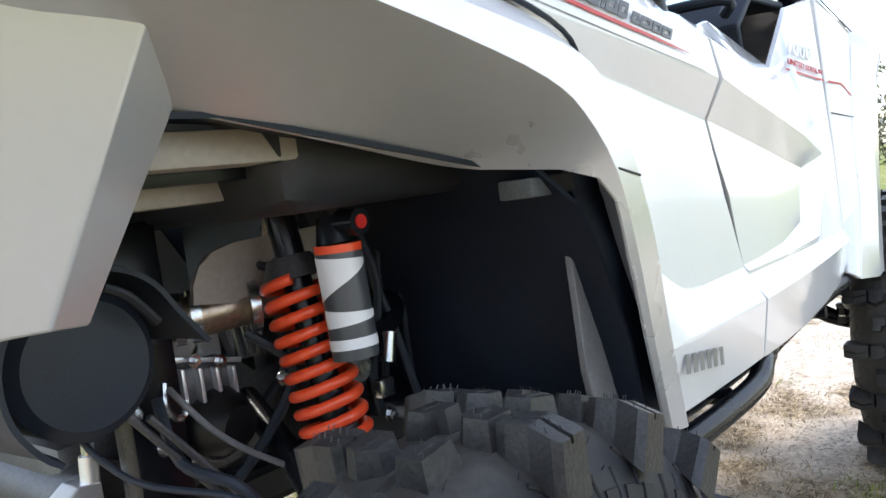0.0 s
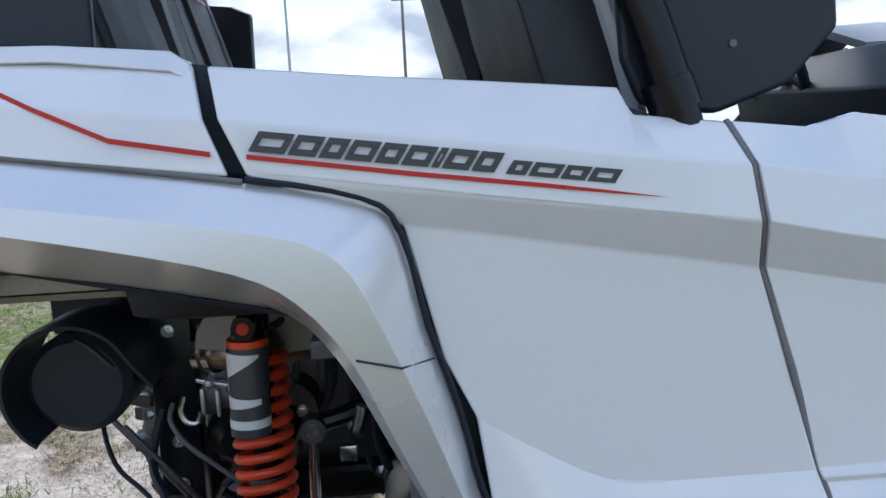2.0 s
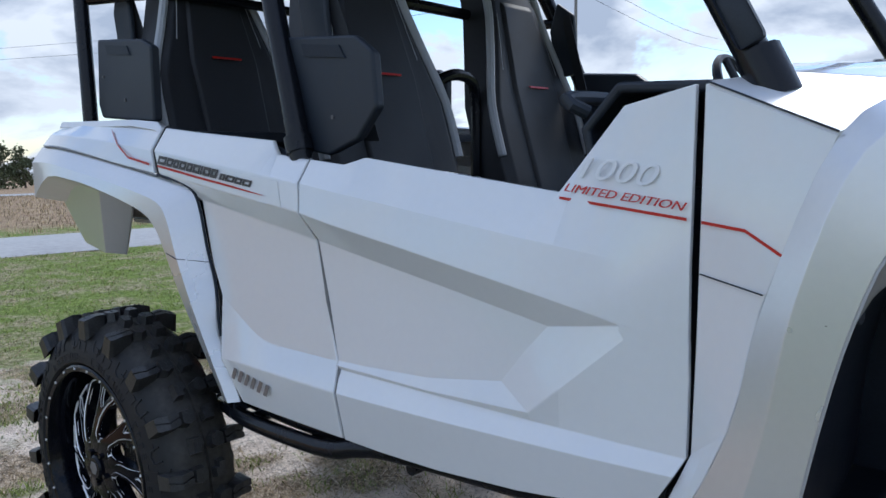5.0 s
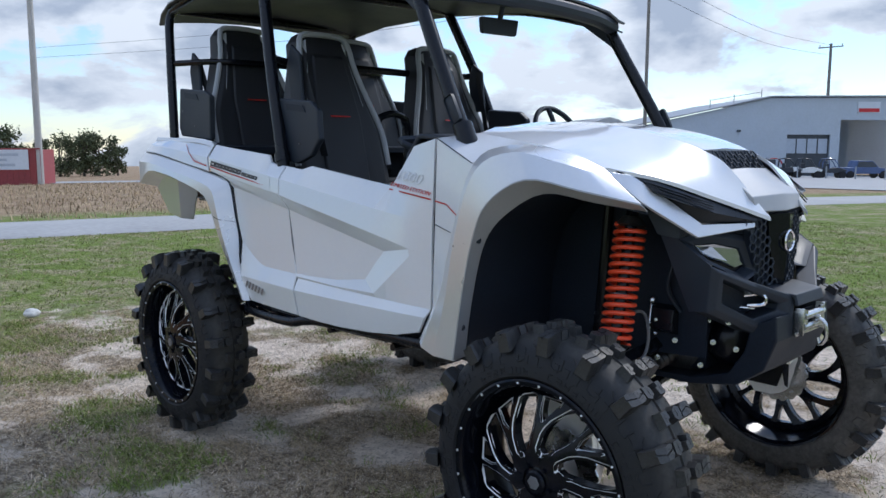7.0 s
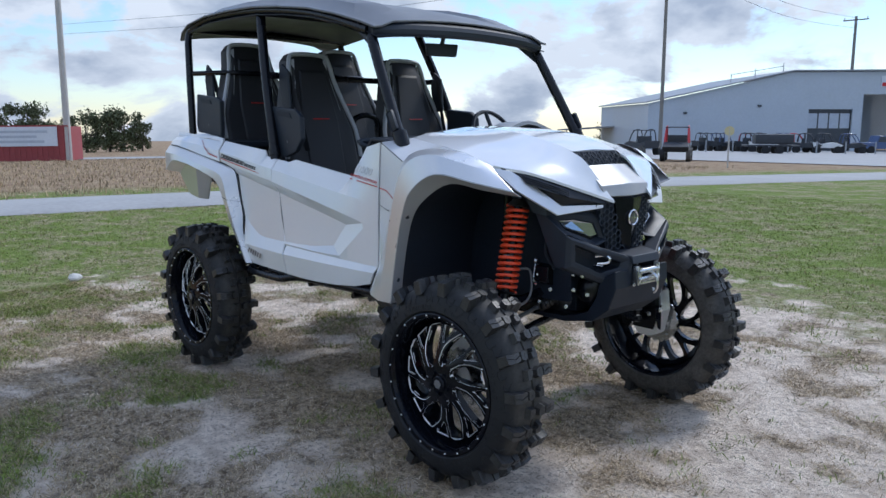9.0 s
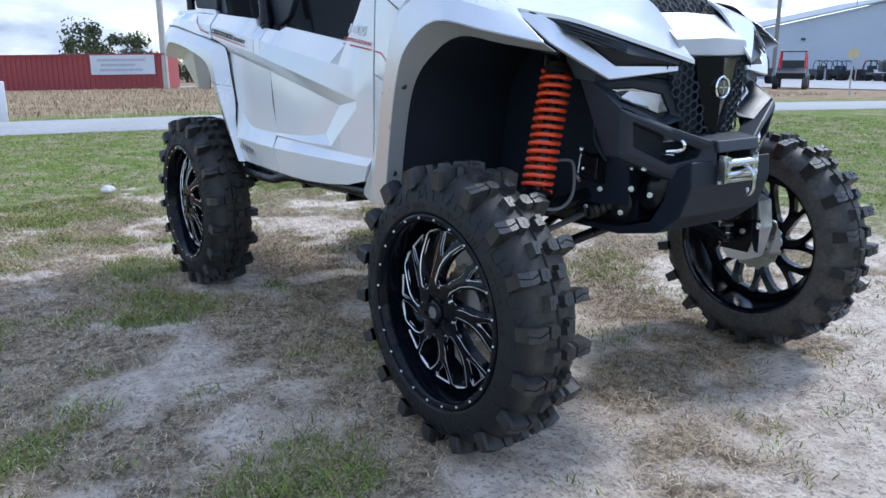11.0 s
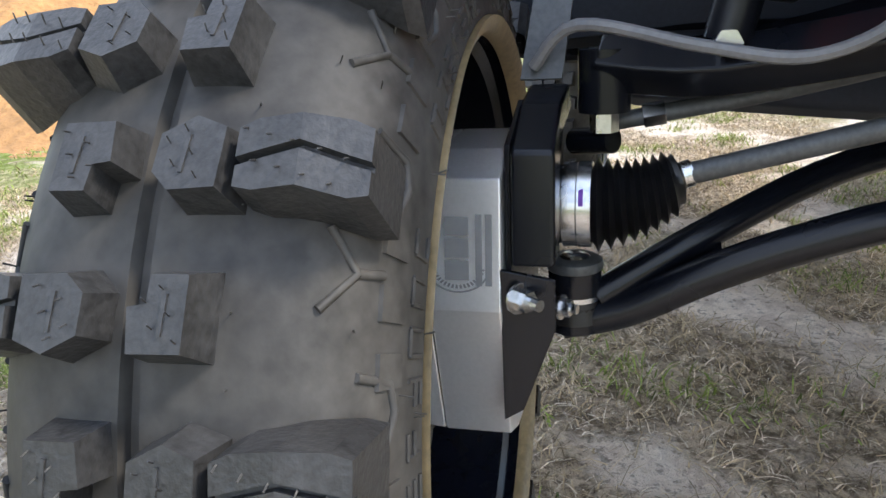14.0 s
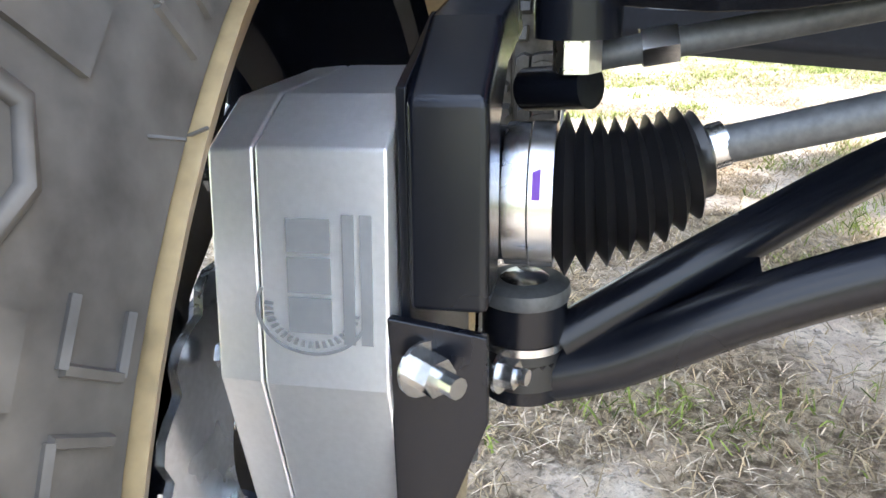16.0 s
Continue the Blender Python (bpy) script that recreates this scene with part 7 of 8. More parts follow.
M_HEAP = mat("orange_sand_heap", (0.36, 0.19, 0.072), 0.95, 0.0, 0.32, 1.7, 16, 0.9, 0.03)


def on(x, y):
    return Vector((x, y, gz(x, y)))


# red wall with its sign
A, B = on(-50.0, 2.6), on(-43.6, 11.9)
al = (B - A).normalized()
nrm = Vector((al.y, -al.x, 0)).normalized()
wall = thing("red_wall", A, "long low red metal wall beside the dry field", "wall")
bm = prism([A, B, B + Vector((0, 0, 1.95)), A + Vector((0, 0, 1.95))], -nrm * 2.4)
part("wall_panel", bm, M_REDWALL, wall, smooth=False)
bm = bmesh.new()
L = (B - A).length
for k in range(int(L / 0.3)):
    p = A + al * (k * 0.3 + 0.1)
    prism([p + nrm * 0.001, p + al * 0.12 + nrm * 0.001, p + al * 0.12 + nrm * 0.001 + Vector((0, 0, 1.9)), p + nrm * 0.001 + Vector((0, 0, 1.9))], nrm * 0.04, bm)
tagged(part("wall_ribs", bm, M_REDWALL, wall, smooth=False), kind="stuff")
part("top_rail", prism([A + Vector((0, 0, 1.95)), B + Vector((0, 0, 1.95)), B + Vector((0, 0, 2.03)), A + Vector((0, 0, 2.03))], nrm * 0.08), M_REDWALL, wall, smooth=False)
sg = thing("sign_board", A + al * (L - 4.3), "pale sign board hanging on the red wall", "sign")
p0 = A + al * (L - 4.3) + nrm * 0.06 + Vector((0, 0, 0.85))
part("board", prism([p0, p0 + al * 3.7, p0 + al * 3.7 + Vector((0, 0, 1.1)), p0 + Vector((0, 0, 1.1))], nrm * 0.05), M_SIGN, sg, smooth=False)
for r_, (u0, u1) in enumerate(((0.4, 3.2), (0.6, 2.6), (0.5, 3.0))):
    q = p0 + nrm * 0.055 + Vector((0, 0, 0.75 - 0.28 * r_))
    part("print_bar", prism([q + al * u0, q + al * u1, q + al * u1 + Vector((0, 0, 0.14)), q + al * u0 + Vector((0, 0, 0.14))], nrm * 0.004), M_BARS, sg, "unreadable grey print", smooth=False)


def utility_pole(x, y, h, r, m, arm=0.0, label="tall utility pole"):
    b = on(x, y)
    t = thing("utility_pole", b, label, "pole", "utility poles")
    part("shaft", tube([b, b + Vector((0, 0, h))], [r, r * 0.7], 14, curve=False), m, t)
    if arm:
        part("cross_arm", box(b + Vector((0, 0, h - 0.5)), (arm, 0.14, 0.16)), m, t)
        for u in (-0.45, 0.0, 0.45):
            part("insulator", cyl(b + Vector((u * arm, 0, h - 0.42)), b + Vector((u * arm, 0, h - 0.12)), 0.07, seg=10), M_PALEPOLE, t)
    return b + Vector((0, 0, h - 0.2))


utility_pole(-43.8, 11.9, 13.5, 0.20, M_PALEPOLE, label="pale tall pole beside the red wall")
pa = utility_pole(-32.75, 56.1, 17.0, 0.17, M_POLE, 2.2, "dark timber utility pole")
pb = utility_pole(-40.6, 116.7, 18.6, 0.26, M_POLE, 3.4, "dark timber utility pole with a cross-arm")
utility_pole(3.2, 62, 15, 0.14, M_POLE, 2.0, "dark timber utility pole")
utility_pole(-5.6, 60, 15, 0.12, M_PALEPOLE, 0.0, "thin pale pole standing beyond the yard")
for dz in (0.0, -1.4):
    mid = (pa + pb) / 2 + Vector((0, 0, -1.2 + dz))
    tagged(part("power_line", tube([pa + Vector((0, 0, dz)), mid, pb + Vector((0, 0, dz))], 0.02, 5, 8), M_FARDARK, None), "thin dark power line", "cable")
    tagged(part("power_line", tube([pa + Vector((0, 0, dz)), pa + Vector((-40, -8, dz - 1.0)), pa + Vector((-90, -20, dz))], 0.02, 5, 8), M_FARDARK, None), "thin dark power line", "cable")

# white post by the road
b = on(-13.6, -0.25)
t = thing("marker_post", b, "white weathered post by the lane", "post")
part("post", box(b + Vector((0, 0, 0.40)), (0.26, 0.26, 0.80), bev=0.03), M_PALE, t)
part("post_cap", box(b + Vector((0, 0, 0.83)), (0.16, 0.16, 0.06), bev=0.02), M_FARDARK, t)
# white stone in the grass
bm = bmesh.new()
bmesh.ops.create_icosphere(bm, subdivisions=3, radius=0.06)
for v in bm.verts:
    v.co *= 1 + 0.35 * noise.noise(v.co * 18)
    v.co.z *= 0.6
tagged(part("stone", bm, M_ROCK, None, at=Matrix.Translation((-3.30, -0.61, 0.025))), "small white stone lying in the grass", "stone")

# sand heap
bm = bmesh.new()
rows = []
for i in range(49):
    row = []
    for j in range(49):
        u, v = i / 24 - 1, j / 24 - 1
        x, y = -3.9 + u * 2.9, -5.4 + v * 2.3
        r = math.hypot(u, v)
        h = 1.75 * max(0.0, 1 - r) ** 0.9 * (1 + 0.25 * noise.noise((x * 1.1, y * 1.1, 4))) + (0.10 * noise.noise((x * 3, y * 3, 9)) + 0.05 * noise.noise((x * 8, y * 8, 2))) * min(1, max(0, 1.1 - r) * 3)
        row.append((x, y, h - 0.03))
    rows.append(row)
grid_faces(bm, rows)
tagged(part("sand_heap", bm, M_HEAP, None, sharp=180), "heap of orange sand with a few weeds", "sand heap", kind="structure")

# ---- workshop building ----
W0, W1 = Vector((-50.1, 80.6, -1.75)), Vector((-18.0, 117.0, -2.2))
wl_ = (W1 - W0)
wlen = wl_.length
wd = wl_.normalized()
wb = Vector((-wd.y, wd.x, 0)).normalized()
bld = thing("workshop_building", W0, "large grey sheet-metal workshop with dark bay doors", "building")


def wp(s_, z, d=0.0):
    return Vector((W0.x, W0.y, 0)) + Vector((wd.x, wd.y, 0)) * s_ + wb * d + Vector((0, 0, z))


def wall_piece(s0, s1, z0a, z1a, z1b=None, m=M_METALWALL, name="wall"):
    z1b = z1a if z1b is None else z1b
    part(name, prism([wp(s0, z0a), wp(s1, z0a), wp(s1, z1b), wp(s0, z1a)], wb * 0.2), m, bld, smooth=False)


top = lambda s_: float(np.interp(s_, [0, 17.3, wlen], [3.85, 7.6, 7.9]))
wall_piece(0, 17.3, -2.4, top(0), top(17.3))
wall_piece(17.3, 19.6, -2.4, top(17.3), top(19.6))
wall_piece(19.6, 25.0, 3.2, top(19.6), top(25.0))
wall_piece(25.0, 26.2, -2.4, top(25.0), top(26.2))
wall_piece(26.2, 34.0, 5.0, top(26.2), top(34.0))
wall_piece(34.0, wlen, -2.4, top(34.0), top(wlen))
part("back_wall", prism([wp(0, -2.4, 26), wp(wlen, -2.4, 26), wp(wlen, 7.8, 26), wp(0, 3.8, 26)], wb * 0.2), M_METALWALL, bld, smooth=False)
part("roof", prism([wp(-0.4, 3.9, -0.5), wp(17.3, 7.68, -0.5), wp(wlen + 0.4, 7.98, -0.5), wp(wlen + 0.4, 8.13, -0.5), wp(17.3, 7.83, -0.5), wp(-0.4, 4.05, -0.5)], wb * 27), M_SHEDROOF, bld, smooth=False)
part("end_wall", prism([wp(0, -2.4, 0.2), wp(0, 3.85, 0.2), wp(0, 3.85, 26), wp(0, -2.4, 26)], Vector((wd.x, wd.y, 0)) * 0.2), M_METALWALL, bld, smooth=False)
door = part("bay_door", prism([wp(19.6, -2.4, 0.35), wp(25.0, -2.4, 0.35), wp(25.0, 3.2, 0.35), wp(19.6, 3.2, 0.35)], wb * 0.1), M_DARKDOOR, bld, "dark bay door", smooth=False)
for k in range(4):
    s0 = 19.7 + k * 1.33
    part("door_pane", prism([wp(s0, 0.9, 0.30), wp(s0 + 1.15, 0.9, 0.30), wp(s0 + 1.15, 2.7, 0.30), wp(s0, 2.7, 0.30)], wb * 0.03), M_BARS, door, smooth=False)
part("bay_floor", prism([wp(26.2, -2.3, 0.2), wp(34, -2.3, 0.2), wp(34, -2.3, 12), wp(26.2, -2.3, 12)], Vector((0, 0, -0.1))), M_ROAD, bld, smooth=False)
part("bay_back", prism([wp(26.2, -2.4, 12), wp(34, -2.4, 12), wp(34, 5.2, 12), wp(26.2, 5.2, 12)], wb * 0.1), M_METALWALL, bld, smooth=False)
sgn = part("wall_sign", prism([wp(28.2, 5.9, -0.02), wp(31.0, 5.9, -0.02), wp(31.0, 7.2, -0.02), wp(28.2, 7.2, -0.02)], wb * -0.08), M_SIGN, bld, "pale sign with a red bar", smooth=False)
part("sign_bar", prism([wp(28.3, 5.95, -0.11), wp(30.9, 5.95, -0.11), wp(30.9, 6.4, -0.11), wp(28.3, 6.4, -0.11)], wb * -0.02), M_FARRED, sgn, smooth=False)
for s0, z0 in ((4.5, 2.7), (13.5, 3.6)):
    part("wall_lamp", box(wp(s0, z0, -0.15), (0.35, 0.35, 0.25)), M_DARKDOOR, bld)
for s0 in (11.0, 14.0, 17.5):
    part("roof_mast", cyl(wp(s0, top(s0), 3), wp(s0, top(s0) + 1.3, 3), 0.05, seg=8), M_SHEDROOF, bld)
part("roof_line", cyl(wp(11.0, top(11) + 1.2, 3), wp(17.5, top(17.5) + 0.9, 3), 0.04, seg=6), M_SHEDROOF, bld)
sh = thing("open_shed", on(-62, 93), "low open shed with a pale roof", "shed")
c = on(-62, 93)
part("shed_roof", prism([c + Vector((-9, -4, 2.4)), c + Vector((9, 3, 3.6)), c + Vector((9, 3, 3.8)), c + Vector((-9, -4, 2.6))], (-4, 9, 0)), M_SHEDROOF, sh, smooth=False)
for u in (-8, -3, 2, 8):
    q = c + Vector((u, u * 0.39, 0))
    part("shed_post", cyl(q, q + Vector((0, 0, 3.0 + u * 0.066)), 0.12, seg=8), M_PALEPOLE, sh)


def far_wheel(parent, p, r, w=0.2):
    part("wheel", cyl(p + Vector((0, -w / 2, 0)), p + Vector((0, w / 2, 0)), r, seg=18), M_RUBBER, parent)


def parked_buggy(x, y, head, m_cage, m_body, label, flat=False):
    b = on(x, y)
    t = thing("parked_buggy", (0, 0, 0), label, "vehicle", "parked off-road vehicles")
    box_p = part("body", prism([(-1.2, -0.7, 0.55), (1.2, -0.7, 0.55), (1.45, -0.7, 0.85), (0.7, -0.7, 1.1), (-0.5, -0.7, 0.95), (-1.35, -0.7, 1.15)], (0, 1.4, 0)), m_body, t, smooth=False, bevel=0.03)
    if not flat:
        for s_ in (-1, 1):
            part("cage_tube", tube([(0.75, s_ * 0.65, 1.05), (0.25, s_ * 0.6, 1.85), (-0.7, s_ * 0.6, 1.9), (-0.9, s_ * 0.65, 1.0)], 0.045, 8, 3), m_cage, t)
            part("cage_tube", tube([(-0.2, s_ * 0.62, 0.95), (-0.25, s_ * 0.6, 1.88)], 0.045, 8, curve=False), m_cage, t)
        part("canopy", box((-0.2, 0, 1.92), (1.1, 1.3, 0.06), bev=0.02), M_FARDARK, t)
        part("bench_seat", box((-0.35, 0, 1.2), (0.3, 1.1, 0.55), bev=0.05), M_FARDARK, t)
    for sx in (-0.95, 1.0):
        for sy in (-0.7, 0.7):
            far_wheel(t, Vector((sx, sy, 0.37)), 0.37, 0.26)
    t.matrix_world = Matrix.Translation(b) @ Matrix.Rotation(radians(head), 4, 'Z')
    return t


parked_buggy(-19.8, 37.4, -62, M_FARRED, M_FARDARK, "black buggy with a red roll cage parked by the lane")
parked_buggy(-30.5, 50.0, 160, M_FARDARK, M_FARDARK, "dark buggy with a canopy parked by the lane")
rnd = random.Random(5)
for k in range(11):
    u = k / 10
    x, y = -40.0 + u * 12.5 + rnd.uniform(-0.6, 0.6), 75.5 + u * 5.0 + rnd.uniform(-1.5, 1.5)
    parked_buggy(x, y, rnd.uniform(20, 75), (M_FARDARK, M_FARDARK, M_FARBLUE, M_FARRED)[k % 4], (M_FARDARK, M_FARWHITE, M_FARDARK, M_FARDARK)[k % 4], ("dark off-road buggy in the sales row", "white off-road buggy in the sales row", "blue off-road buggy in the sales row", "red off-road buggy in the sales row")[k % 4])
for k in range(4):
    parked_buggy(-2 + k * 4.5, 58 + (k % 2) * 3, 25 + 20 * k, (M_FARRED, M_FARDARK)[k % 2], (M_FARWHITE, M_FARRED)[k % 2], ("white buggy with a red cage parked far off", "red buggy parked far off")[k % 2])


def truck(x, y, head, m, label):
    b = on(x, y)
    t = thing("pickup_truck", (0, 0, 0), label, "vehicle")
    part("body", prism([(-2.7, -0.95, 0.5), (2.7, -0.95, 0.5), (2.75, -0.95, 1.0), (1.3, -0.95, 1.15), (-2.7, -0.95, 1.15)], (0, 1.9, 0)), m, t, smooth=False, bevel=0.05)
    cab = part("cab", prism([(1.4, -0.85, 1.1), (0.7, -0.8, 1.85), (-0.9, -0.8, 1.85), (-1.2, -0.85, 1.1)], (0, 1.7, 0)), m, t, smooth=False, bevel=0.05)
    part("window", prism([(1.15, -0.87, 1.2), (0.65, -0.83, 1.75), (-0.8, -0.83, 1.75), (-1.0, -0.87, 1.2)], (0, -0.02, 0)), M_DARKDOOR, cab, smooth=False)
    for sx in (-1.7, 1.8):
        for sy in (-0.85, 0.85):
            far_wheel(t, Vector((sx, sy, 0.4)), 0.4, 0.26)
    t.matrix_world = Matrix.Translation(b) @ Matrix.Rotation(radians(head), 4, 'Z')


truck(-25.5, 86.5, 48, M_FARBLUE, "blue pickup truck parked by the workshop")
truck(-55.0, -22.7, 80, M_FARWHITE, "white pickup truck parked across the road")
b = on(-29.0, 68.5)
t = thing("flat_trailer", (0, 0, 0), "flat trailer with dark machinery on it", "trailer")
part("deck", box((0, 0, 0.75), (4.6, 2.0, 0.14), bev=0.02), M_FARDARK, t)
part("load", box((0.2, 0, 1.35), (3.4, 1.4, 0.9), bev=0.15), M_FARDARK, t)
for sx in (-0.6, 0.6):
    for sy in (-0.9, 0.9):
        far_wheel(t, Vector((sx, sy, 0.38)), 0.38, 0.24)
t.matrix_world = Matrix.Translation(b) @ Matrix.Rotation(radians(40), 4, 'Z')
b = on(-12.7, 29.9)
t = thing("road_sign", b, "round faded yellow road sign on a thin post", "sign")
part("sign_post", cyl(b, b + Vector((0, 0, 1.75)), 0.035, seg=10), M_PALEPOLE, t)
part("sign_face", cyl(b + Vector((0, 0, 1.62)), b + Vector((0.015, -0.025, 1.62)), 0.21, seg=24), M_YELLOW, t)
for k in range(9):
    q = on(-36 + k * 2.2, 69.5 + k * 1.2)
    f = thing("fence_post", q, "thin grey post along the sales lot", "post", "fence posts")
    part("post", cyl(q, q + Vector((0, 0, 1.2)), 0.07, seg=8), M_SHEDROOF, f)
# billboard on a post
q = on(2.6, 20.3)
t = thing("billboard", q, "dark billboard with a pale edge on a single post", "sign")
part("post", cyl(q, q + Vector((0, 0, 4.6)), 0.14, seg=12), M_POLE, t)
bd = part("board", box(q + Vector((0, 0, 5.55)), (3.1, 0.2, 1.7), bev=0.02), M_FARDARK, t)
part("board_edge", box(q + Vector((0, -0.105, 4.80)), (3.0, 0.02, 0.07)), M_SIGN, bd)
part("print_bar", box(q + Vector((-0.5, -0.106, 5.1)), (1.8, 0.02, 0.14)), M_BARS, bd, "unreadable pale print")
part("print_bar", box(q + Vector((0.2, -0.106, 5.7)), (2.0, 0.02, 0.5)), M_FARRED, bd, "red print field")

# second pale lane far behind
bm = bmesh.new()
rows = []
for k in range(-25, 40):
    c = Vector((-47.5, 13, 0)) + Vector((0.30, 0.954, 0)) * (k * 3.0)
    if k < 0:
        continue
    rows.append([(p.x, p.y, gz(p.x, p.y) + 0.03) for p in (c + Vector((2.6, -0.8, 0)), c - Vector((2.6, -0.8, 0)))])
grid_faces(bm, rows)
tagged(part("far_lane", bm, M_ROAD, None), "pale far lane beyond the field", "road", kind="structure")
# yard in front of the workshop
bm = bmesh.new()
grid_faces(bm, [[(x, y, gz(x, y) + 0.04) for x in np.linspace(-45 + (y - 38) * -0.3, -9 + (y - 38) * 0.1, 12)] for y in np.linspace(39, 120, 20)])
tagged(part("yard", bm, M_ROAD, None), "pale gravel sales yard", "ground", kind="structure")


# ---- trees ----
def leaf_mat(name, c):
    m = bpy.data.materials.new(name)
    m.use_nodes = True
    n, l = m.node_tree.nodes, m.node_tree.links
    b_ = n["Principled BSDF"]
    g = n.new("ShaderNodeNewGeometry")
    r_ = n.new("ShaderNodeMapRange")
    r_.inputs["To Min"].default_value, r_.inputs["To Max"].default_value = 0.35, 1.65
    l.new(g.outputs["Random Per Island"], r_.inputs["Value"])
    v = n.new("ShaderNodeVectorMath")
    v.operation = 'SCALE'
    v.inputs[0].default_value = c
    l.new(r_.outputs["Result"], v.inputs["Scale"])
    l.new(v.outputs["Vector"], b_.inputs["Base Color"])
    b_.inputs["Roughness"].default_value = 0.75
    b_.inputs["Specular IOR Level"].default_value = 0.2
    return m


M_LEAF = [leaf_mat("dark_leaves", (0.105, 0.122, 0.068)), leaf_mat("grey_green_leaves", (0.15, 0.158, 0.10)), leaf_mat("olive_leaves", (0.13, 0.13, 0.058))]
M_BARK = mat("grey_bark", (0.12, 0.10, 0.085), 0.9, 0.0, 0.25, 3, 20, 0.4, 0.02)


def tree(x, y, h, w, kind, seed, label, leaves=2600):
    rg = random.Random(seed)
    b_ = on(x, y)
    t_ = thing("tree", b_, label, "tree", "trees")
    bm = tube([b_ - Vector((0, 0, 0.1)), b_ + Vector((0.1, 0, h * 0.3)), b_ + Vector((-0.1, 0.1, h * 0.62))], [h * 0.035, h * 0.028, h * 0.012], 8, 4)
    lobes = []
    for k in range(18):
        a = rg.uniform(0, 6.28)
        z = rg.uniform(0.10, 0.88)
        q = rg.random() ** 0.5 * w * 0.62 * (1.05 - 0.75 * max(0.0, z - 0.45))
        c_ = b_ + Vector((math.cos(a) * q, math.sin(a) * q, z * h))
        lobes.append((c_, rg.uniform(0.13, 0.30) * w))
        tube([b_ + Vector((0, 0, h * rg.uniform(0.1, 0.4))), (b_ + c_) / 2 + Vector((0, 0, h * 0.08)), c_], [h * 0.014, h * 0.009, h * 0.004], 5, 3, bm=bm)
    part("trunk", bm, M_BARK, t_, "branching grey trunk")
    co_, fa_ = [], []
    for k in range(leaves):
        c_, r_ = lobes[rg.randrange(len(lobes))]
        d_ = Vector((rg.gauss(0, 1), rg.gauss(0, 1), rg.gauss(0, 0.8))).normalized() * r_ * rg.random() ** 0.4 * rg.uniform(0.8, 1.25)
        p_ = c_ + d_
        sz = rg.uniform(0.05, 0.11) * h * 0.36
        u_ = Vector((rg.gauss(0, 1), rg.gauss(0, 1), rg.gauss(0, 1))).normalized()
        v_ = u_.orthogonal().normalized()
        n0 = len(co_)
        co_ += [p_ - u_ * sz, p_ + v_ * sz * 0.55, p_ + u_ * sz, p_ - v_ * sz * 0.55 + u_.cross(v_) * sz * 0.3]
        fa_.append((n0, n0 + 1, n0 + 2, n0 + 3))
    me_ = bpy.data.meshes.new("crown")
    me_.from_pydata(co_, [], fa_)
    finish(me_, M_LEAF[kind], False, 30)
    tagged(put_mesh("crown", me_, t_), kind="stuff")


for k, (x, y, h, w) in enumerate(((-71, 20.0, 3.3, 2.6), (-72, 22.2, 3.9, 2.8), (-72.8, 24.6, 4.4, 3.2), (-73.5, 26.2, 4.2, 3.0), (-74.5, 28.4, 3.0, 2.0), (-68.5, 13.0, 5.2, 4.2), (-69, 16.5, 4.2, 3.0))):
    tree(x, y, h, w, 0, 30 + k, "dark rounded tree behind the red wall")
rg0 = random.Random(11)
for k in range(44):
    u = k / 43
    ang = radians(177 + u * 36 + rg0.uniform(-0.5, 0.5))
    d = (84, 92)[k % 2] + rg0.uniform(-4, 6)
    x, y = 3 + d * math.cos(ang), -1.0 + d * math.sin(ang)
    h = rg0.uniform(3.4, 6.4) if k % 2 else rg0.uniform(2.2, 4.2)
    tree(x, y, h, h * rg0.uniform(0.8, 1.15), rg0.choice((0, 1, 1, 2)), 60 + k, "tall grey-green tree in the far tree line" if k % 2 else "low bushy tree in the far tree line")
for k in range(9):
    tree(-72 + k * 3.2 + rg0.uniform(-1, 1), 96 + rg0.uniform(0, 12), rg0.uniform(3.5, 5.5), 3.2, 1, 100 + k, "grey-green tree beyond the shed", 900)
for k in range(10):
    tree(40 + rg0.uniform(-6, 6), 2 + k * 4.6, rg0.uniform(4, 6.5), 3.6, 1, 130 + k, "grey-green tree at the yard's edge", 1200)

# ---- grass ----
M_GRASS = leaf_mat("green_grass_blades", (0.215, 0.265, 0.062))
M_DRYGRASS = leaf_mat("dry_grass_blades", (0.42, 0.325, 0.20))
M_LITTER = leaf_mat("brown_litter", (0.25, 0.185, 0.125))
M_STRAW = leaf_mat("straw_litter", (0.62, 0.525, 0.40))


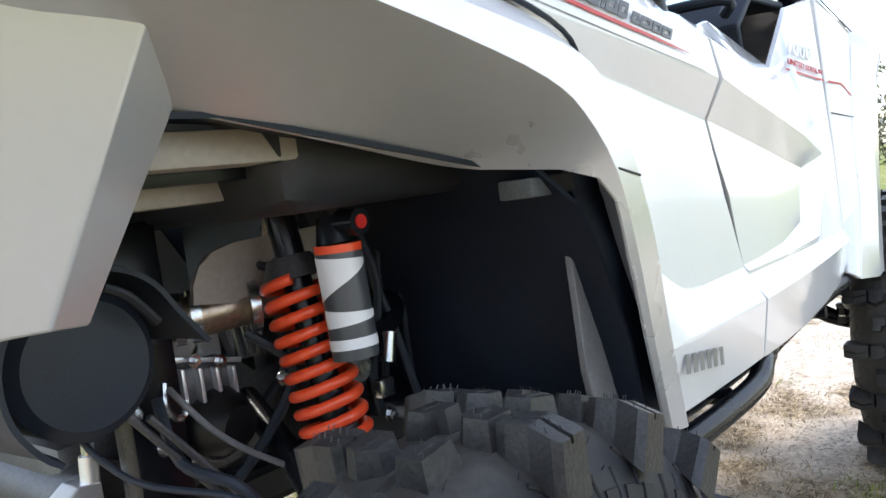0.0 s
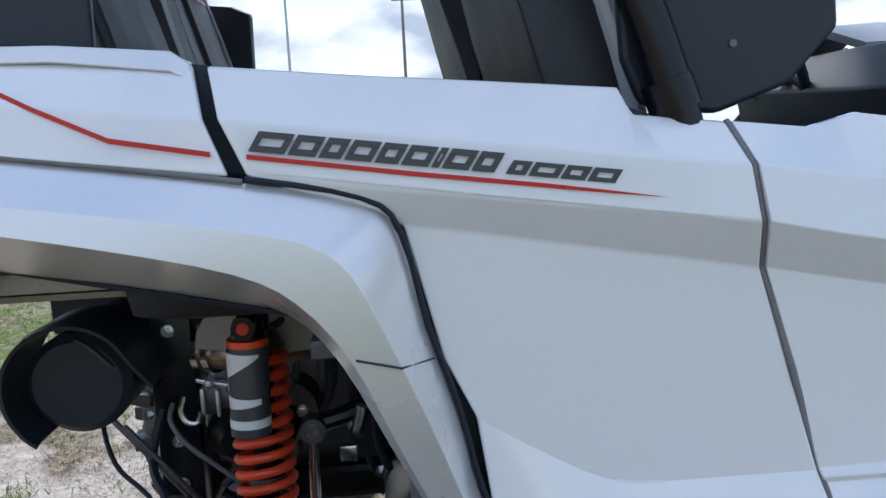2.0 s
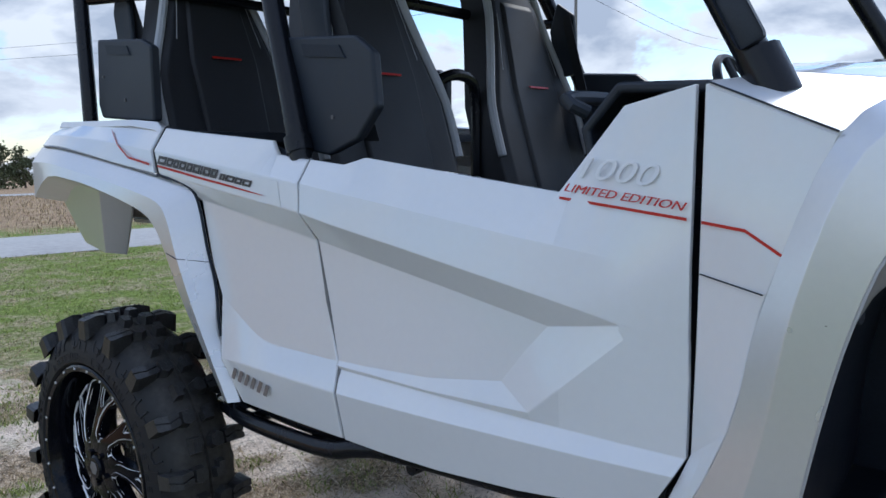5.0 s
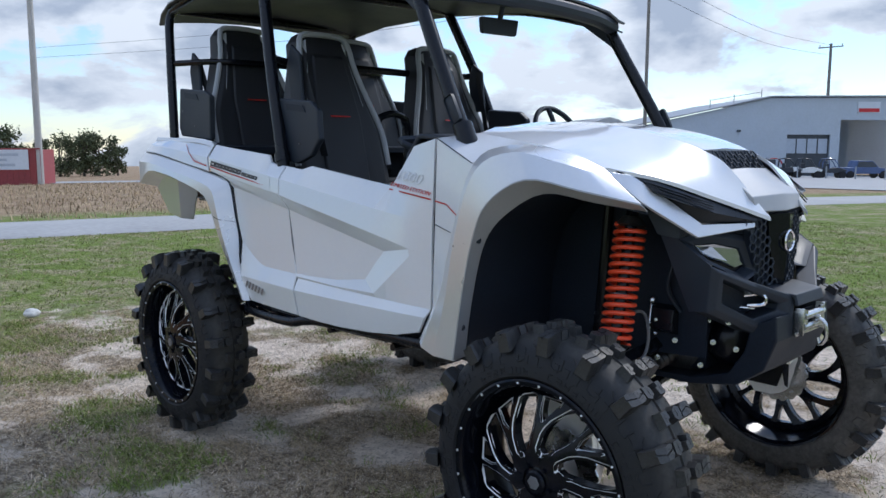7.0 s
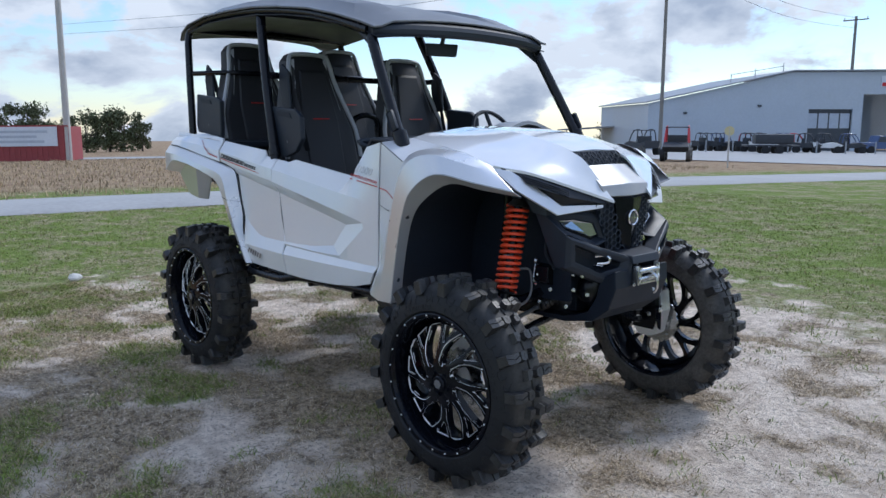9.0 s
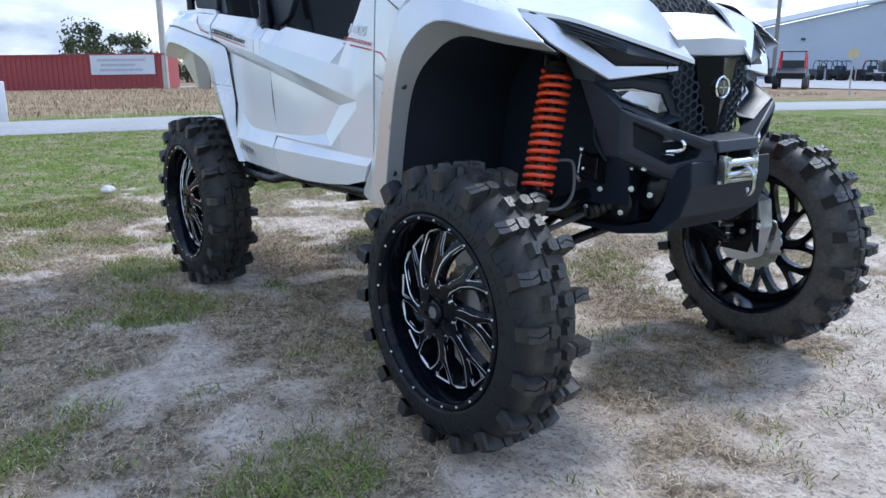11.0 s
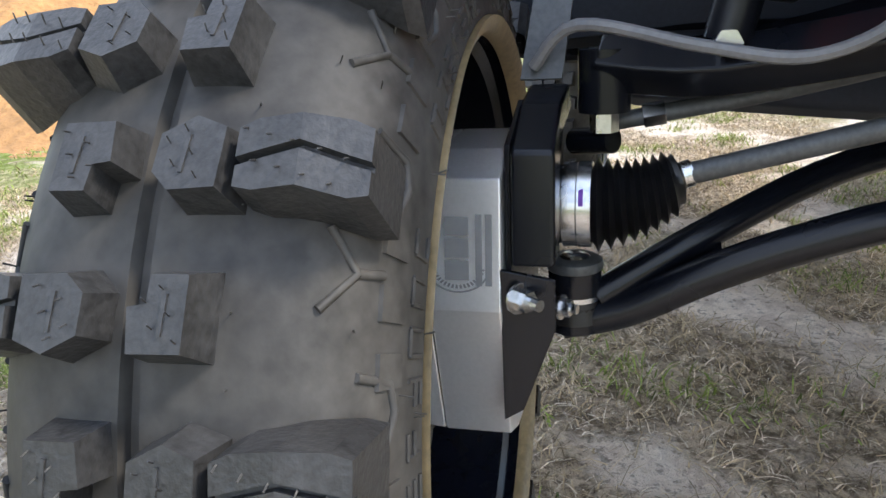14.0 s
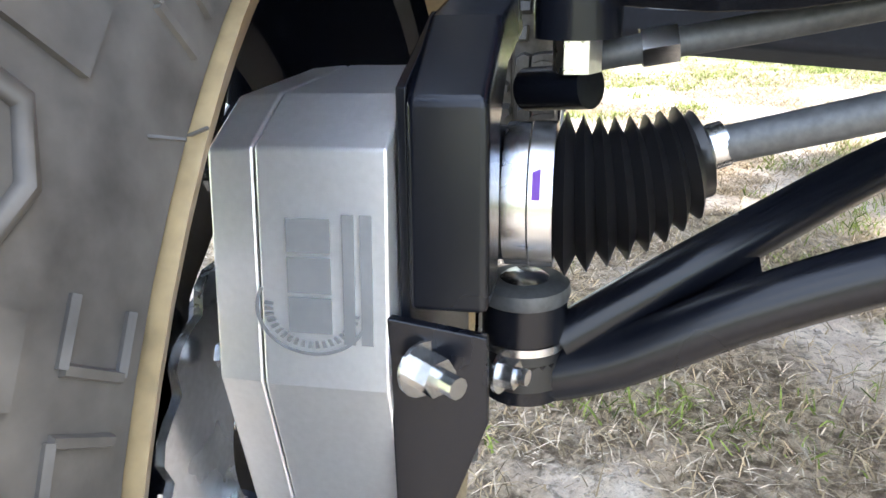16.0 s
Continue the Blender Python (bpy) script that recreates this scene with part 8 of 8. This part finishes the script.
def field(name, n_, m, region, keep, hmin, hmax, width, lean, seed, label, clump=1, spread=0.03):
    """Blades of grass strewn over a region, thinned by keep(x, y)."""
    rs = np.random.RandomState(seed)
    x = rs.uniform(region[0], region[1], n_)
    y = rs.uniform(region[2], region[3], n_)
    k = np.array([keep(a, c) for a, c in zip(x, y)])
    sel = rs.uniform(0, 1, n_) < k
    x, y = x[sel], y[sel]
    if clump > 1:
        x, y = np.repeat(x, clump), np.repeat(y, clump)
        x, y = x + rs.normal(0, spread, len(x)), y + rs.normal(0, spread, len(y))
    n_ = len(x)
    z = np.array([relief(a, c) for a, c in zip(x, y)])
    h = rs.uniform(hmin, hmax, n_)
    a = rs.uniform(0, 2 * np.pi, n_)
    w = width * rs.uniform(0.6, 1.4, n_)
    dx, dy = np.cos(a), np.sin(a)
    ln = lean * rs.uniform(0.3, 1.3, n_)
    b_ = rs.uniform(0, 2 * np.pi, n_)
    lx, ly = np.cos(b_) * ln * h, np.sin(b_) * ln * h
    V = np.empty((n_, 5, 3))
    V[:, 0] = np.stack([x - dx * w, y - dy * w, z - 0.004], 1)
    V[:, 1] = np.stack([x + dx * w, y + dy * w, z - 0.004], 1)
    V[:, 2] = np.stack([x + dx * w * 0.7 + lx * 0.4, y + dy * w * 0.7 + ly * 0.4, z + h * 0.6], 1)
    V[:, 3] = np.stack([x - dx * w * 0.7 + lx * 0.4, y - dy * w * 0.7 + ly * 0.4, z + h * 0.6], 1)
    V[:, 4] = np.stack([x + lx, y + ly, z + h * (1 - 0.3 * np.minimum(1, ln))], 1)
    me_ = bpy.data.meshes.new(name)
    i0 = np.arange(n_) * 5
    fa_ = [(a_, a_ + 1, a_ + 2, a_ + 3) for a_ in i0.tolist()] + [(a_ + 3, a_ + 2, a_ + 4) for a_ in i0.tolist()]
    me_.from_pydata(V.reshape(-1, 3).tolist(), [], fa_)
    finish(me_, m, False, 30)
    tagged(put_mesh(name, me_), label, "grass", kind="stuff")


def lawn(x, y):
    r = math.hypot((x - 1.6) / 3.6, y / 3.0)
    fx = x - 0.21 * y
    if fx < -9.9 or math.hypot((x + 3.9) / 2.6, (y + 4.0) / 1.5) < 1 + 0.3 * patch(x, y):
        return 0.0
    return float(smooth01(0.9, 1.5, r + patch(x, y) * 1.5))


field("lawn_grass", 34000, M_GRASS, (-10.5, 5.5, -7.5, 14.0), lawn, 0.012, 0.038, 0.0032, 1.7, 1, "short green lawn grass", 5, 0.05)
field("lawn_dry_grass", 12000, M_DRYGRASS, (-10.5, 5.5, -7.5, 12.0), lambda x, y: lawn(x, y) * 0.8, 0.018, 0.05, 0.0026, 1.8, 2, "dry grass stalks in the lawn", 4, 0.06)
field("grass_tufts", 46000, M_GRASS, (-3.2, 4.4, -3.6, 2.5), tufts, 0.014, 0.042, 0.0022, 1.6, 3, "low green grass tufts on sand", 9, 0.030)
field("dry_tufts", 62000, M_DRYGRASS, (-3.2, 4.4, -3.6, 2.5), lambda x, y: tufts(x + 0.13, y - 0.07) * 0.5 + 0.34 * straw(x, y), 0.010, 0.036, 0.0017, 2.6, 4, "low dry grass tufts on sand", 8, 0.040)
field("straw_litter", 150000, M_STRAW, (-2.6, 4.6, -3.4, 2.2), straw, 0.006, 0.017, 0.0017, 4.5, 5, "flattened straw litter on sand")
field("brown_litter", 110000, M_LITTER, (-2.6, 4.6, -3.4, 2.2), lambda x, y: straw(x, y), 0.004, 0.012, 0.0017, 4.0, 8, "brown dead grass litter on sand")
field("field_grass", 9000, M_DRYGRASS, (-44, -12.5, -14, 30), lambda x, y: 1.0 if x - 0.21 * y < -13.6 else 0.0, 0.06, 0.17, 0.010, 0.7, 6, "tall dry grass in the field across the lane", 3, 0.15)
field("heap_weeds", 60, M_GRASS, (-3.6, -2.2, -4.6, -3.7), lambda x, y: 0.6, 0.08, 0.2, 0.006, 0.6, 7, "weeds on the sand heap's foot", 6, 0.06)
